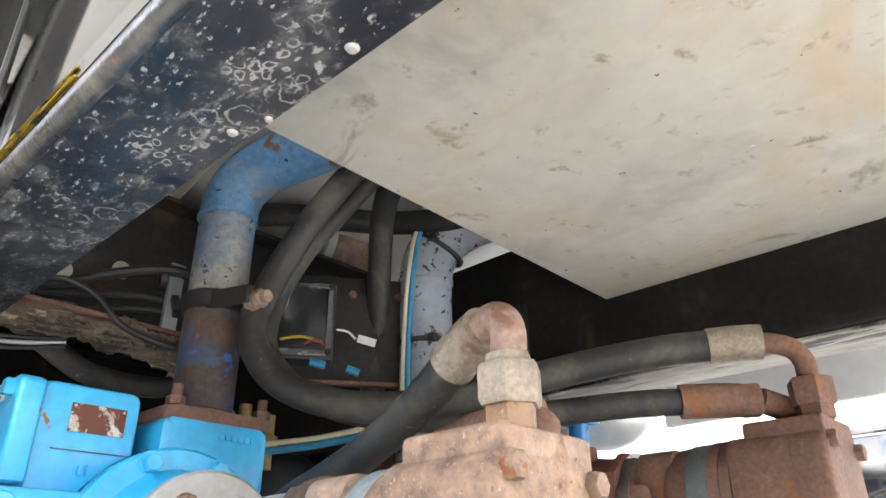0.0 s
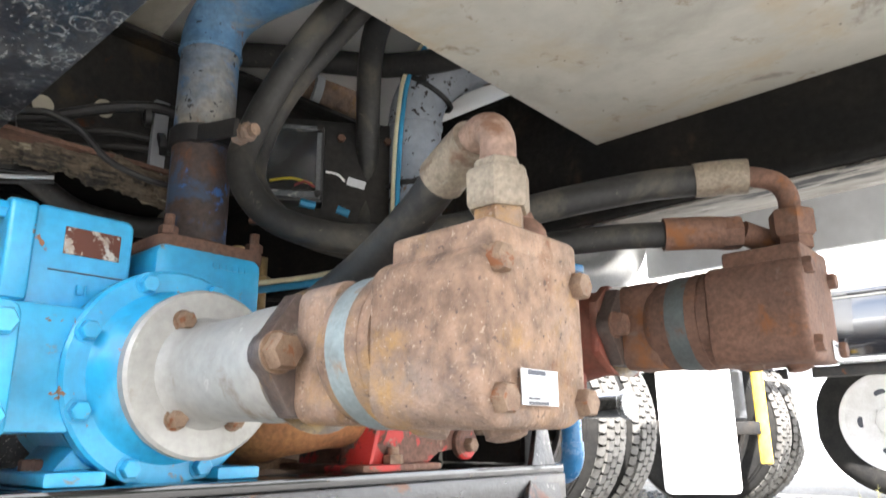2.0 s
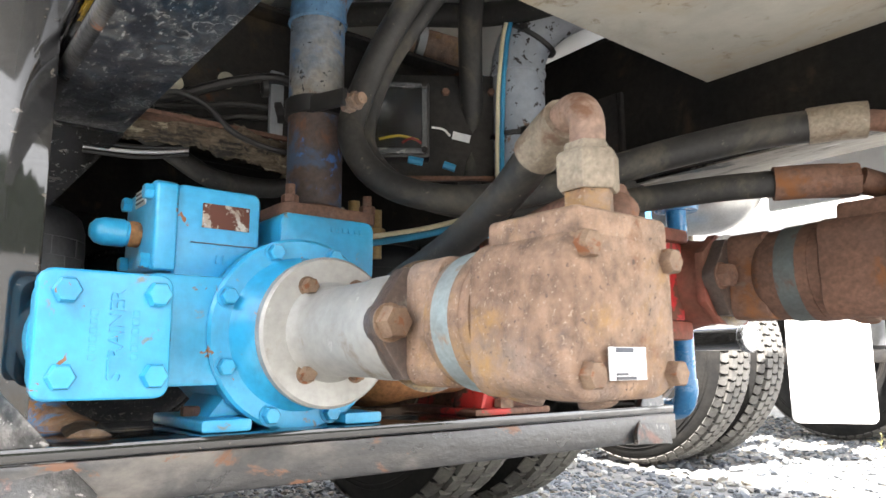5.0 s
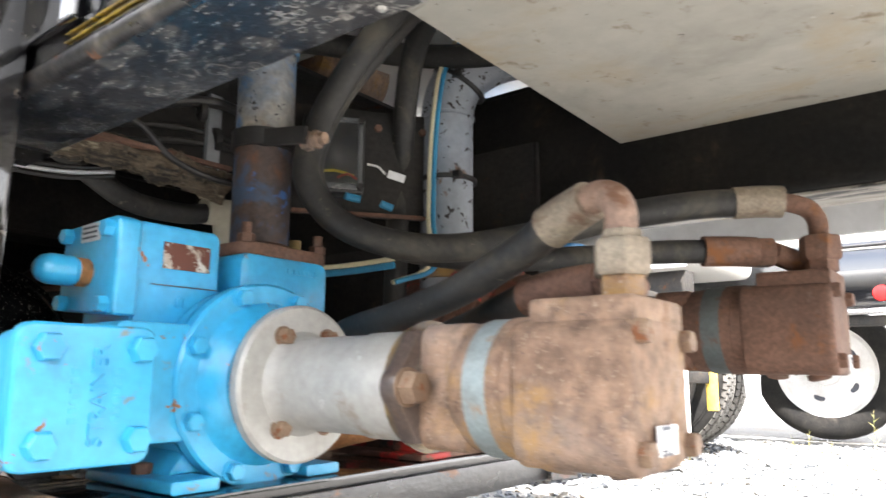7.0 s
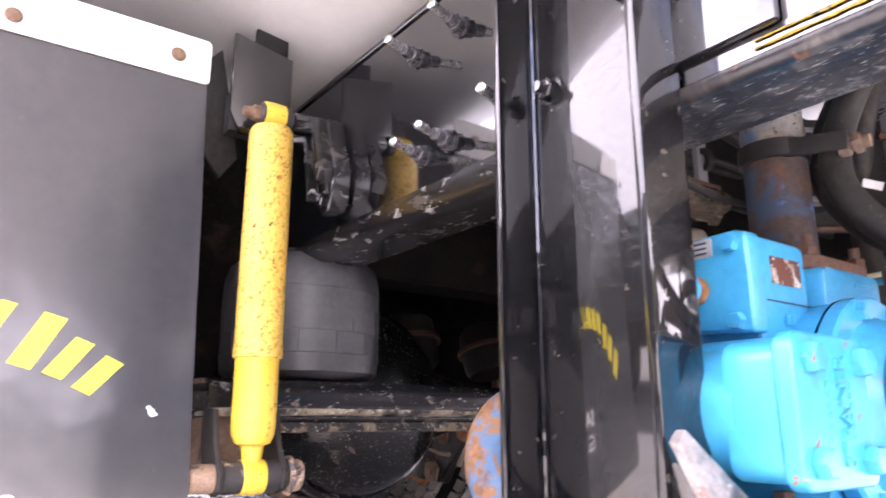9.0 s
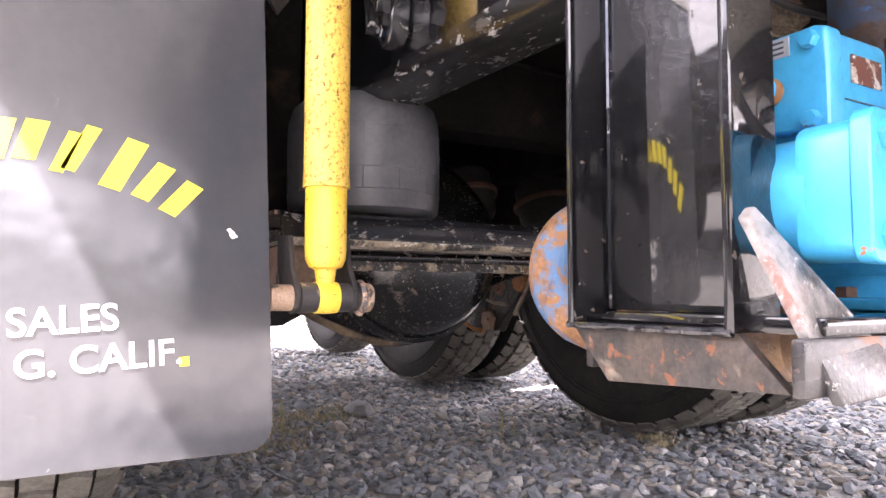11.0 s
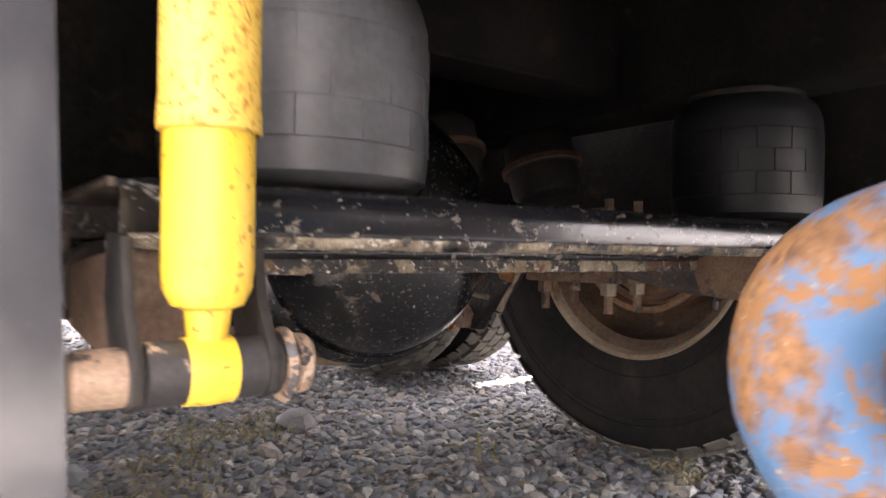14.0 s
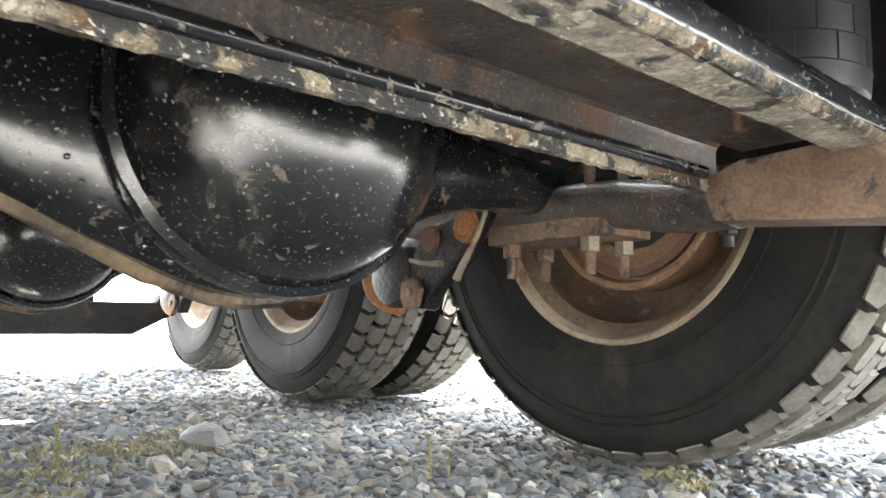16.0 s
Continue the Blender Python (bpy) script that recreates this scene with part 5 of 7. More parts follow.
def build_red_pump():
    cy, cz = 0.815, 0.612
    pump = thing("red_pump", (-0.7, cy, 0.445), "red painted pump with rust behind the first motor", "pump")
    part("casing", lathe([(0, -0.83), (0.09, -0.82), (0.105, -0.79), (0.105, -0.68), (0.115, -0.672), (0.115, -0.655), (0.09, -0.648), (0, -0.64)], (0, cy, cz), (1, 0, 0), 40), RED, pump)
    ring_bolts(pump, "bolt", -0.655, cy, cz, 0.103, [22.5 + 45 * k for k in range(8)], 0.009, RUSTY_DARK)
    part("base", prism([(0.600, 0.4535), (0.606, 0.475), (0.612, 0.525), (0.800, 0.525), (0.806, 0.498), (0.790, 0.476), (0.755, 0.470), (0.722, 0.466), (0.702, 0.4535)], "x", -0.80, -0.655, 0.004), RED, pump)
    part("foot", box(-0.80, -0.636, 0.572, 0.706, 0.4458, 0.4542, 0.003), RED, pump, "rusty foot plate")
    part("foot_rib", prism([(0.586, 0.4542), (0.592, 0.4542), (0.612, 0.520), (0.604, 0.520)], "x", -0.70, -0.642, 0.002), RED, pump)
    part("hold_down_bolt", merge(hexa((-0.645, 0.628, 0.4542), (0, 0, 1), 0.0125, 0.011), cyl((-0.645, 0.628, 0.465), (-0.645, 0.628, 0.474), 0.0070, 0.0070, 12)), RUSTY, pump, "rusty hold-down bolt")
    part("lug", lathe([(0, 0), (0.020, 0), (0.022, 0.003), (0.022, 0.010), (0.019, 0.013), (0, 0.013)], (-0.657, 0.768, 0.478), (1, 0, 0), 26), RED, pump, "round bolt lug")
    part("lug_bolt", hexa((-0.644, 0.768, 0.475), (1, 0, 0), 0.0100, 0.012), RUSTY, pump, "rusty bolt")
    part("lug_bolt", cyl((-0.655, 0.797, 0.494), (-0.634, 0.797, 0.494), 0.0065, 0.0065, 14, 0.002), ZINC, pump, "pale bolt end")
    part("inlet", rough_up(tube([(-0.70, cy - 0.09, 0.55), (-0.70, cy - 0.15, 0.54), (-0.70, cy - 0.20, 0.52)], (0.035, 0.045), 24, 0.01), 0.001, 50), RED, pump)
    part("inlet_elbow", rough_up(tube([(-0.70, cy - 0.213, 0.519), (-0.70, cy - 0.26, 0.515), (-0.715, cy - 0.30, 0.508), (-0.75, cy - 0.32, 0.50), (-0.82, cy - 0.32, 0.50)], 0.044, 24, 0.01), 0.002, 40), RUST_ORANGE, pump, "orange rusted inlet elbow")
    part("inlet_flange", lathe([(0, 0), (0.062, 0), (0.062, 0.014), (0, 0.014)], (-0.70, cy - 0.20, 0.52), (0, -1, -0.1), 30), RED, pump)
    for a in (20, 110, 200, 290):
        part("flange_bolt", hexa((-0.70 + 0.05 * math.cos(radians(a)), cy - 0.214, 0.52 + 0.05 * math.sin(radians(a))), (0, -1, -0.1), 0.009, 0.010), RUSTY_DARK, pump)
    part("outlet_block", prism(rounded(cy - 0.07, cy + 0.05, 0.66, 0.715, 0.01), "x", -0.83, -0.69, 0.004), RED, pump)
    ad = thing("red_adapter", (-0.55, cy, cz), "rusted red cast adapter with an open side between pump and motor", "adapter")
    part("cone", lathe([(0, -0.64), (0.095, -0.64), (0.095, -0.625), (0.085, -0.60), (0.062, -0.50), (0.054, -0.46), (0.054, -0.435), (0, -0.435)], (0, cy, cz), (1, 0, 0), 32), RED_FADED, ad)
    # no opening is cut: a black box gives the window its shade
    part("window", box(-0.548, -0.474, cy - 0.078, cy - 0.050, cz - 0.050, cz + 0.048, 0.004), SOOT, ad, "black box standing in for the shaded open window")
    for z0, z1 in ((cz + 0.048, cz + 0.066), (cz - 0.074, cz - 0.050)):
        part("window_edge", box(-0.600, -0.462, cy - 0.080, cy - 0.030, z0, z1, 0.006), RED_FADED, ad, "faded red window edge")
    part("window_edge", box(-0.4738, -0.467, cy - 0.080, cy - 0.040, cz - 0.050, cz + 0.0478, 0.003), RED_BRIGHT, ad, "bright red painted window edge")
    part("coupling", cyl((-0.55, cy - 0.072, cz - 0.005), (-0.48, cy - 0.072, cz - 0.005), 0.016, 0.016, 20, 0.003), ZINC, ad, "steel shaft coupling in the window")
    part("flange", prism([(cy - 0.062, cz - 0.03), (cy - 0.03, cz - 0.055), (cy + 0.03, cz - 0.055), (cy + 0.062, cz - 0.03), (cy + 0.062, cz + 0.03), (cy + 0.03, cz + 0.055), (cy - 0.03, cz + 0.055), (cy - 0.062, cz + 0.03)], "x", -0.437, -0.425, 0.003), RED_FADED, ad)


def build_inlet_elbow():
    el = thing("inlet_elbow", (-0.93, 0.15, 0.5), "rusted pipe elbow with flaking light blue paint", "pipe elbow")
    skin = surface("flaking_blue_rust", (0.22, 0.108, 0.040), (0.15, 0.075, 0.034), 14, (0.6, 0.85), 0, 0.35, [((0.30, 0.21, 0.13), 9, 0.52, 0.66, 0.85, 10), ((0.060, 0.140, 0.25), 9, 0.510, 0.575, 0.55, 14), ((0.11, 0.055, 0.028), 26, 0.56, 0.66, 0.9, 11), ((0.23, 0.115, 0.045), 55, 0.55, 0.59, 0.85, 10), ((0.36, 0.28, 0.19), 120, 0.62, 0.70, 0.9, 6)], (160, 0.7, 0.002))
    part("bend", rough_up(tube([(-0.80, 0.215, 0.538), (-0.89, 0.188, 0.545), (-0.950, 0.168, 0.543), (-0.993, 0.154, 0.523), (-1.006, 0.148, 0.488), (-0.992, 0.151, 0.450), (-0.95, 0.164, 0.427), (-0.88, 0.180, 0.416)], 0.0335, 28, 0.008), 0.0015, 40), skin, el)
    part("collar", rough_up(lathe([(0.032, -0.012), (0.037, -0.010), (0.040, 0), (0.037, 0.012), (0.032, 0.014)], (-0.90, 0.185, 0.545), (1, -0.3, 0), 28), 0.001, 60), skin, el)
    part("outlet", tube([(-0.88, 0.180, 0.416), (-0.80, 0.16, 0.418), (-0.70, 0.15, 0.42)], 0.032, 24, 0.01), RUSTY, el, "rusty orange pipe stub under the strainer")


def build_fittings():
    # junction box with a clear lid
    m = pose(-0.832, 0.590, 0.890, 0, 0, 53.5)
    jb = thing("junction_box", (-0.832, 0.590, 0.83), "black electrical junction box with a scuffed clear plastic lid", "junction box")
    part("body", turned(box(-0.048, 0.048, 0.004, 0.040, -0.062, 0.062, 0.005), m), BLACK_PLASTIC, jb)
    rim = merge(box(-0.044, 0.044, -0.004, 0.004, 0.048, 0.058, 0.002), box(-0.044, 0.044, -0.004, 0.004, -0.058, -0.048, 0.002), box(-0.044, -0.034, -0.004, 0.004, -0.048, 0.048, 0.002), box(0.034, 0.044, -0.004, 0.004, -0.048, 0.048, 0.002))
    part("lid_rim", turned(rim, m), SCUFFED_PLASTIC, jb, "scuffed translucent lid rim")
    part("lid", turned(box(-0.036, 0.036, -0.0115, -0.0085, -0.050, 0.050, 0.001), m), CLEAR, jb, "scuffed clear lid")
    for u in (-0.040, 0.040):
        for v in (-0.053, 0.053):
            part("screw", turned(cyl((u, -0.010, v), (u, -0.003, v), 0.005, 0.005, 10), m), GRIMY, jb)
    part("wire", turned(tube([(-0.03, -0.004, -0.035), (0.0, -0.006, -0.030), (0.03, -0.003, -0.036)], 0.0022, 8), m), WIRE_YELLOW, jb, "yellow wire inside")
    part("wire", turned(tube([(0.005, -0.003, -0.040), (0.02, -0.006, -0.034), (0.034, -0.002, -0.040)], 0.0018, 8), m), WIRE_RED, jb, "red wire inside")
    back = thing("wiring_bracket", (-0.8, 0.6, 0.8), "grimy black steel plate behind the junction box", "bracket")
    part("plate", rough_up(turned(box(-0.06, 0.17, 0.042, 0.050, -0.09, 0.09, 0.003), m), 0.001, 30), GRIMY, back)
    part("lip", turned(box(-0.06, 0.17, 0.030, 0.0415, -0.090, -0.084, 0.002), m), RUSTY_DARK, back, "rusty folded lip")
    for u in (0.075, 0.150):
        part("bolt", turned(hexa((u, 0.042, 0.06), (0, -1, 0), 0.007, 0.006), m), RUSTY_DARK, back)
    tag = solo("cable_tag", turned(box(-0.014, 0.014, -0.001, 0.001, -0.006, 0.006, 0), pose(-0.77, 0.665, 0.858, 10, 15, 50)), LABEL, (-0.77, 0.66, 0.85), "small pale cable tag on a grimy plate", "tag")
    solo("wire", tube([(-0.80, 0.63, 0.875), (-0.79, 0.645, 0.872), (-0.785, 0.655, 0.862)], 0.0018, 8, 0.004), LETTER_W, (-0.79, 0.64, 0.87), "short white wire end", "wire")
    for k, pts in enumerate(([(-0.80, 0.585, 0.815), (-0.79, 0.605, 0.812)], [(-0.765, 0.625, 0.806), (-0.755, 0.64, 0.80)])):
        solo("wire_connector", tube([pts[0], tuple((a + b) / 2 for a, b in zip(*pts)), pts[1]], 0.006, 8, 0.004), WIRE_BLUE, pts[0], "light blue crimp connector under the junction box", "connector")
    # cables along the crossmember
    runs = ([(-0.95, 0.17, 0.86), (-0.93, 0.26, 0.875), (-0.89, 0.34, 0.905), (-0.86, 0.40, 0.915), (-0.85, 0.47, 0.90)],
            [(-0.96, 0.19, 0.87), (-0.94, 0.28, 0.872), (-0.90, 0.36, 0.880), (-0.87, 0.42, 0.872), (-0.85, 0.50, 0.86)],
            [(-0.94, 0.20, 0.845), (-0.93, 0.30, 0.852), (-0.89, 0.38, 0.862), (-0.85, 0.46, 0.85)])
    for k, pts in enumerate(runs):
        solo("cable", tube(pts, 0.0075 if k == 0 else 0.0045, 10), RUBBER if k else BLACK_PLASTIC, pts[1], "black insulated cable tied along the crossmember", "cable", "cables")
    solo("cable", tube([(-0.885, 0.235, 0.86), (-0.875, 0.262, 0.867), (-0.868, 0.30, 0.855), (-0.858, 0.335, 0.822), (-0.84, 0.38, 0.803), (-0.83, 0.43, 0.80)], 0.0042, 10), BLACK_PLASTIC, (-0.87, 0.28, 0.86), "thin black cable drooping over the mud-caked angle", "cable", "cables")
    for k in range(3):
        solo("cable", tube([(-0.95, 0.17, 0.80 - 0.006 * k), (-0.94, 0.24, 0.803 - 0.007 * k), (-0.93, 0.30, 0.812 - 0.005 * k)], 0.003, 8), LABEL if k == 1 else BLACK_PLASTIC, (-0.94, 0.24, 0.8), "thin wire under the mud-caked angle", "cable", "cables")
    for x, y, z in ((-0.90, 0.235, 0.858), (-0.875, 0.385, 0.905), (-0.868, 0.405, 0.868)):
        solo("cable_tie", rough_up(lathe([(0.008, -0.005), (0.015, -0.004), (0.016, 0.004), (0.008, 0.005)], (x, y, z), (0.3, 1, 0.2), 12), 0.003, 90), BLACK_PLASTIC, (x, y, z), "black nylon tie bunching the cables", "cable tie", "cable ties")
    solo("hanger_strap", box(-0.876, -0.868, 0.392, 0.412, 0.79, 0.93, 0.001), GALV, (-0.87, 0.4, 0.8), "pale galvanised hanger strap behind the cables", "strap")
    # loom hose and pale tee behind the pump
    lo = thing("air_line", (-1.0, 0.45, 0.79), "black air hose ending in a pale plastic tee", "hose")
    part("hose", tube([(-1.03, 0.22, 0.88), (-1.01, 0.30, 0.825), (-1.0, 0.36, 0.792), (-1.0, 0.44, 0.788), (-1.0, 0.485, 0.797)], 0.0155), RUBBER, lo)
    part("tee", merge(cyl((-1.0, 0.478, 0.80), (-1.0, 0.575, 0.808), 0.021, 0.021, 18, 0.003), cyl((-1.0, 0.515, 0.80), (-1.0, 0.525, 0.745), 0.019, 0.019, 18, 0.003)), CREAM, lo, "dirty cream plastic tee")
    for k, (y, z, mat) in enumerate(((0.60, 0.755, BRASS), (0.645, 0.745, BRASS), (0.57, 0.74, CREAM))):
        fi = thing("air_fitting", (-0.98, y, z - 0.05), "small brass air fitting with hexagonal nut" if mat is BRASS else "pale plastic air fitting with nut", "fitting", "air fittings")
        part("body", cyl((-0.98, y, z - 0.055), (-0.98, y, z + 0.03), 0.010, 0.010, 14), mat, fi)
        part("nut", hexa((-0.98, y, z - 0.02), (0, 0, 1), 0.0165, 0.018), mat, fi)
    solo("wire", tube([(-0.99, 0.56, 0.70), (-0.92, 0.60, 0.705), (-0.85, 0.645, 0.712), (-0.78, 0.675, 0.72)], 0.0055, 10), WIRE_BLUE, (-0.9, 0.6, 0.7), "blue air line running behind the pump", "wire")
    solo("wire", tube([(-0.99, 0.56, 0.712), (-0.92, 0.60, 0.716), (-0.85, 0.645, 0.722), (-0.78, 0.675, 0.73)], 0.0040, 10), WIRE_CREAM, (-0.9, 0.6, 0.71), "cream wire running behind the pump", "wire")
    can = thing("filter_canister", (-1.06, 0.80, 1.15), "brown rusty filter canister with a bright clamp ring", "canister")
    part("body", rough_up(cyl((-1.05, 0.70, 1.15), (-1.05, 0.88, 1.15), 0.075, 0.075, 30, 0.012), 0.002, 20), RUSTY, can)
    part("clamp_ring", lathe([(0.075, -0.01), (0.081, -0.009), (0.081, 0.009), (0.075, 0.01)], (-1.05, 0.745, 1.15), (0, 1, 0), 30), GALV, can, "bright clamp ring")
    bp = thing("blue_pipe", (-0.81, 1.30, 0.40), "glossy light blue pipe bending down beyond the bracket beam", "pipe")
    part("drop", cyl((-0.812, 1.30, 0.47), (-0.812, 1.30, 0.835), 0.021, 0.021, 24), BLUE_GLOSS, bp)
    part("bend", tube([(-0.812, 1.30, 0.475), (-0.813, 1.302, 0.45), (-0.828, 1.312, 0.425), (-0.86, 1.33, 0.412), (-0.93, 1.37, 0.41)], (0.0235, 0.022), 22, 0.008), BLUE_GLOSS, bp)
    part("flange", lathe([(0, 0), (0.044, 0), (0.046, 0.004), (0.046, 0.014), (0, 0.016)], (-0.812, 1.30, 0.83), (0, 0, 1), 28), BLUE_GLOSS, bp)
    solo("tank_sump", rough_up(cyl((-1.25, 0.42, 1.155), (-0.55, 0.33, 1.16), 0.075, 0.075, 32, 0.01), 0.001, 10), CREAM, (-0.9, 0.4, 1.1), "cream painted pipe under the tank", "pipe")
    for x, z in ((-1.082, 0.869), (-1.026, 0.872), (-0.908, 0.872), (-1.10, 1.02), (-1.00, 1.02)):
        st = thing("rail_stud", (x, 0.10, z), "long threaded stud with nut and washer in the rail", "stud", "rail studs")
        part("washer", lathe([(0, 0), (0.0150, 0), (0.0150, 0.003), (0, 0.003)], (x, 0.100, z), (0, -1, 0), 20), STUD, st)
        part("nut", hexa((x + 0.001, 0.097, z), (0.34, -1, 0.0), 0.0115, 0.014), STUD, st)
        part("collar", cyl((x + 0.005, 0.083, z), (x + 0.010, 0.070, z), 0.0085, 0.0078, 16, 0.001), STUD, st)
        part("thread", lathe([(0.0060 - 0.0008 * (k % 2), 0.0022 * k) for k in range(17)] + [(0, 0.0374)], (x + 0.009, 0.072, z), (0.34, -1, 0.0), 14), CHROME, st, "bright plated thread")
    solo("side_panel", box(-0.75, 1.6, 1.58, 1.60, 0.857, 1.30, 0.004), PANEL, (0.4, 1.6, 0.86), "dusty white side panel hanging beyond the far rail", "panel", kind="structure")
    va = thing("discharge_valve", (-0.9, 1.45, 0.87), "polished aluminium discharge valve elbow with bolted flange", "valve")
    part("flange", lathe([(0.06, -0.012), (0.105, -0.012), (0.108, 0), (0.105, 0.012), (0.06, 0.012)], (-0.90, 1.45, 0.875), (1, 0.5, 0), 40), SILVER, va)
    part("elbow", tube([(-0.95, 1.42, 0.875), (-0.88, 1.46, 0.875), (-0.82, 1.49, 0.88), (-0.79, 1.505, 0.92), (-0.785, 1.51, 0.98)], 0.070, 28, 0.01), SILVER, va)
    for k in range(8):
        a = 2 * math.pi * k / 8
        d = Vector((1, 0.5, 0)).normalized()
        u = Vector((-0.5, 1, 0)).normalized()
        c = Vector((-0.90, 1.45, 0.875)) + 0.088 * (math.cos(a) * u + Vector((0, 0, math.sin(a)))) + 0.012 * d
        part("flange_bolt", hexa(c, d, 0.012, 0.010), ZINC, va)


# ---- suspension ----
RUSTY_SEAT = surface("brown_rusted_seat", (0.20, 0.135, 0.090), (0.13, 0.080, 0.054), 14, (0.7, 0.9), 0, 0.3, [((0.25, 0.19, 0.14), 18, 0.57, 0.68, 0.9, 7), ((0.03, 0.028, 0.026), 16, 0.58, 0.64, 0.6, 7)], (200, 0.6, 0.002))
def build_suspension_beam():
    bm_ = thing("suspension_beam", (-1.53, 0.5, 0.55), "black transverse suspension channel crusted with dried mud", "beam")
    def bar(outline, y0, y1, cuts, amount, scale, seed=0.0):
        b = prism(outline, "y", y0, y1, 0.0)
        bmesh.ops.bisect_edges(b, edges=[e for e in b.edges if abs(e.verts[0].co.y - e.verts[1].co.y) > 0.5], cuts=cuts)
        return rough_up(b, amount, scale, seed) if amount else b
    def bend(cx, cz, r, a0, a1, n=7):
        return [(cx + r * math.cos(radians(a0 + (a1 - a0) * k / n)), cz + r * math.sin(radians(a0 + (a1 - a0) * k / n))) for k in range(n + 1)]
    # inverted channel: roof, front leg with a turned-in foot, deeper rear leg
    part("roof", bar([(-1.428, 0.584), (-1.428, 0.5915), (-1.640, 0.5915), (-1.640, 0.584)], -0.06, 1.122, 90, 0.0010, 40), CRUST, bm_, "rusty mud-flecked inside of the channel")
    front = bend(-1.428, 0.569, 0.023, 90, 0) + bend(-1.419, 0.553, 0.014, 0, -90) + bend(-1.419, 0.554, 0.008, -90, 0) + bend(-1.428, 0.568, 0.016, 0, 90)
    part("front_leg", bar(front, -0.055, 1.085, 120, 0.0006, 22), GLOSS_SCRATCHED, bm_, "glossy rounded front leg")
    foot = [(-1.409, 0.541), (-1.414, 0.5375), (-1.470, 0.5370), (-1.474, 0.5400), (-1.470, 0.5430), (-1.419, 0.5435)]
    part("front_foot", bar(foot, -0.052, 1.082, 240, 0.0016, 60, 4.0), CRUST_LEDGE, bm_, "muddy turned-in front foot")
    lip = bend(-1.4185, 0.5525, 0.0155, -20, -100, 8) + bend(-1.4185, 0.5535, 0.0115, -100, -20, 8)
    part("mud_band", bar(lip, -0.05, 1.08, 260, 0.0020, 55, 1.0), CRUST_LIP, bm_, "mud-crusted lower bend of the front leg")
    rear = [(-1.640, 0.5915), (-1.640, 0.584), (-1.6480, 0.580), (-1.6500, 0.572), (-1.6500, 0.524), (-1.6580, 0.524), (-1.6580, 0.572), (-1.654, 0.586)]
    part("rear_leg", bar(rear, -0.058, 1.06, 90, 0.0007, 30), CRUST, bm_, "dusty black rear leg")
    part("mud_band", bar([(-1.6490, 0.528), (-1.6470, 0.516), (-1.6500, 0.5085), (-1.6580, 0.5070), (-1.6620, 0.514), (-1.6600, 0.528)], -0.055, 1.05, 300, 0.0034, 65, 2.0), CRUST_LIP, bm_, "mud-crusted lower edge of the rear leg")
    part("rolled_edge", rough_up(tube([(-1.650, -0.05, 0.536), (-1.650, 0.50, 0.536), (-1.650, 1.02, 0.536)], 0.0105, 16, 0.012, smooth=False), 0.0006, 50), GLOSS_SCRATCHED, bm_, "glossy rolled ridge along the rear leg")
    for y in (0.02, 0.90):
        part("bolt", merge(hexa((-1.53, y, 0.586), (0, 0, -1), 0.014, 0.012), cyl((-1.53, y, 0.576), (-1.53, y, 0.552), 0.008, 0.008, 12)), RUSTY_DARK, bm_, "rusty bolt")
    for s, y0, y1 in ((1, 1.030, 1.120), (-1, -0.055, 0.035)):
        arm = thing("trailing_arm", (-1.5, (y0 + y1) / 2, 0.5), "rusty box-section trailing arm end under the air spring", "suspension arm", "trailing arms")
        part("box_section", rough_up(prism([(-1.655, 0.505), (-1.640, 0.462), (-1.25 if s > 0 else -1.425, 0.428 if s > 0 else 0.445), (-1.25 if s > 0 else -1.425, 0.560 if s > 0 else 0.5365), (-1.60, 0.548 if s > 0 else 0.524), (-1.648, 0.530 if s > 0 else 0.520)], "y", y0, y1, 0.004), 0.001, 30), RUSTY_SEAT, arm)
        part("forward_arm", tube([(-1.63, (y0 + y1) / 2 + 0.01 * s, 0.50), (-1.74, (y0 + y1) / 2 + 0.03 * s, 0.505), (-1.90, (y0 + y1) / 2 + 0.04 * s, 0.53), (-2.10, (y0 + y1) / 2 + 0.04 * s, 0.535), (-2.5, (y0 + y1) / 2 + 0.04 * s, 0.55)], 0.045, 16, 0.03), CRUST, arm)
        part("stop_nut", merge(hexa((-1.655, y0 + 0.07 * (1 if s > 0 else 0.5), 0.462), (0, 0, -1), 0.016, 0.014), cyl((-1.655, y0 + 0.07 * (1 if s > 0 else 0.5), 0.45), (-1.655, y0 + 0.07 * (1 if s > 0 else 0.5), 0.43), 0.009, 0.009, 12)), GRIMY, arm)


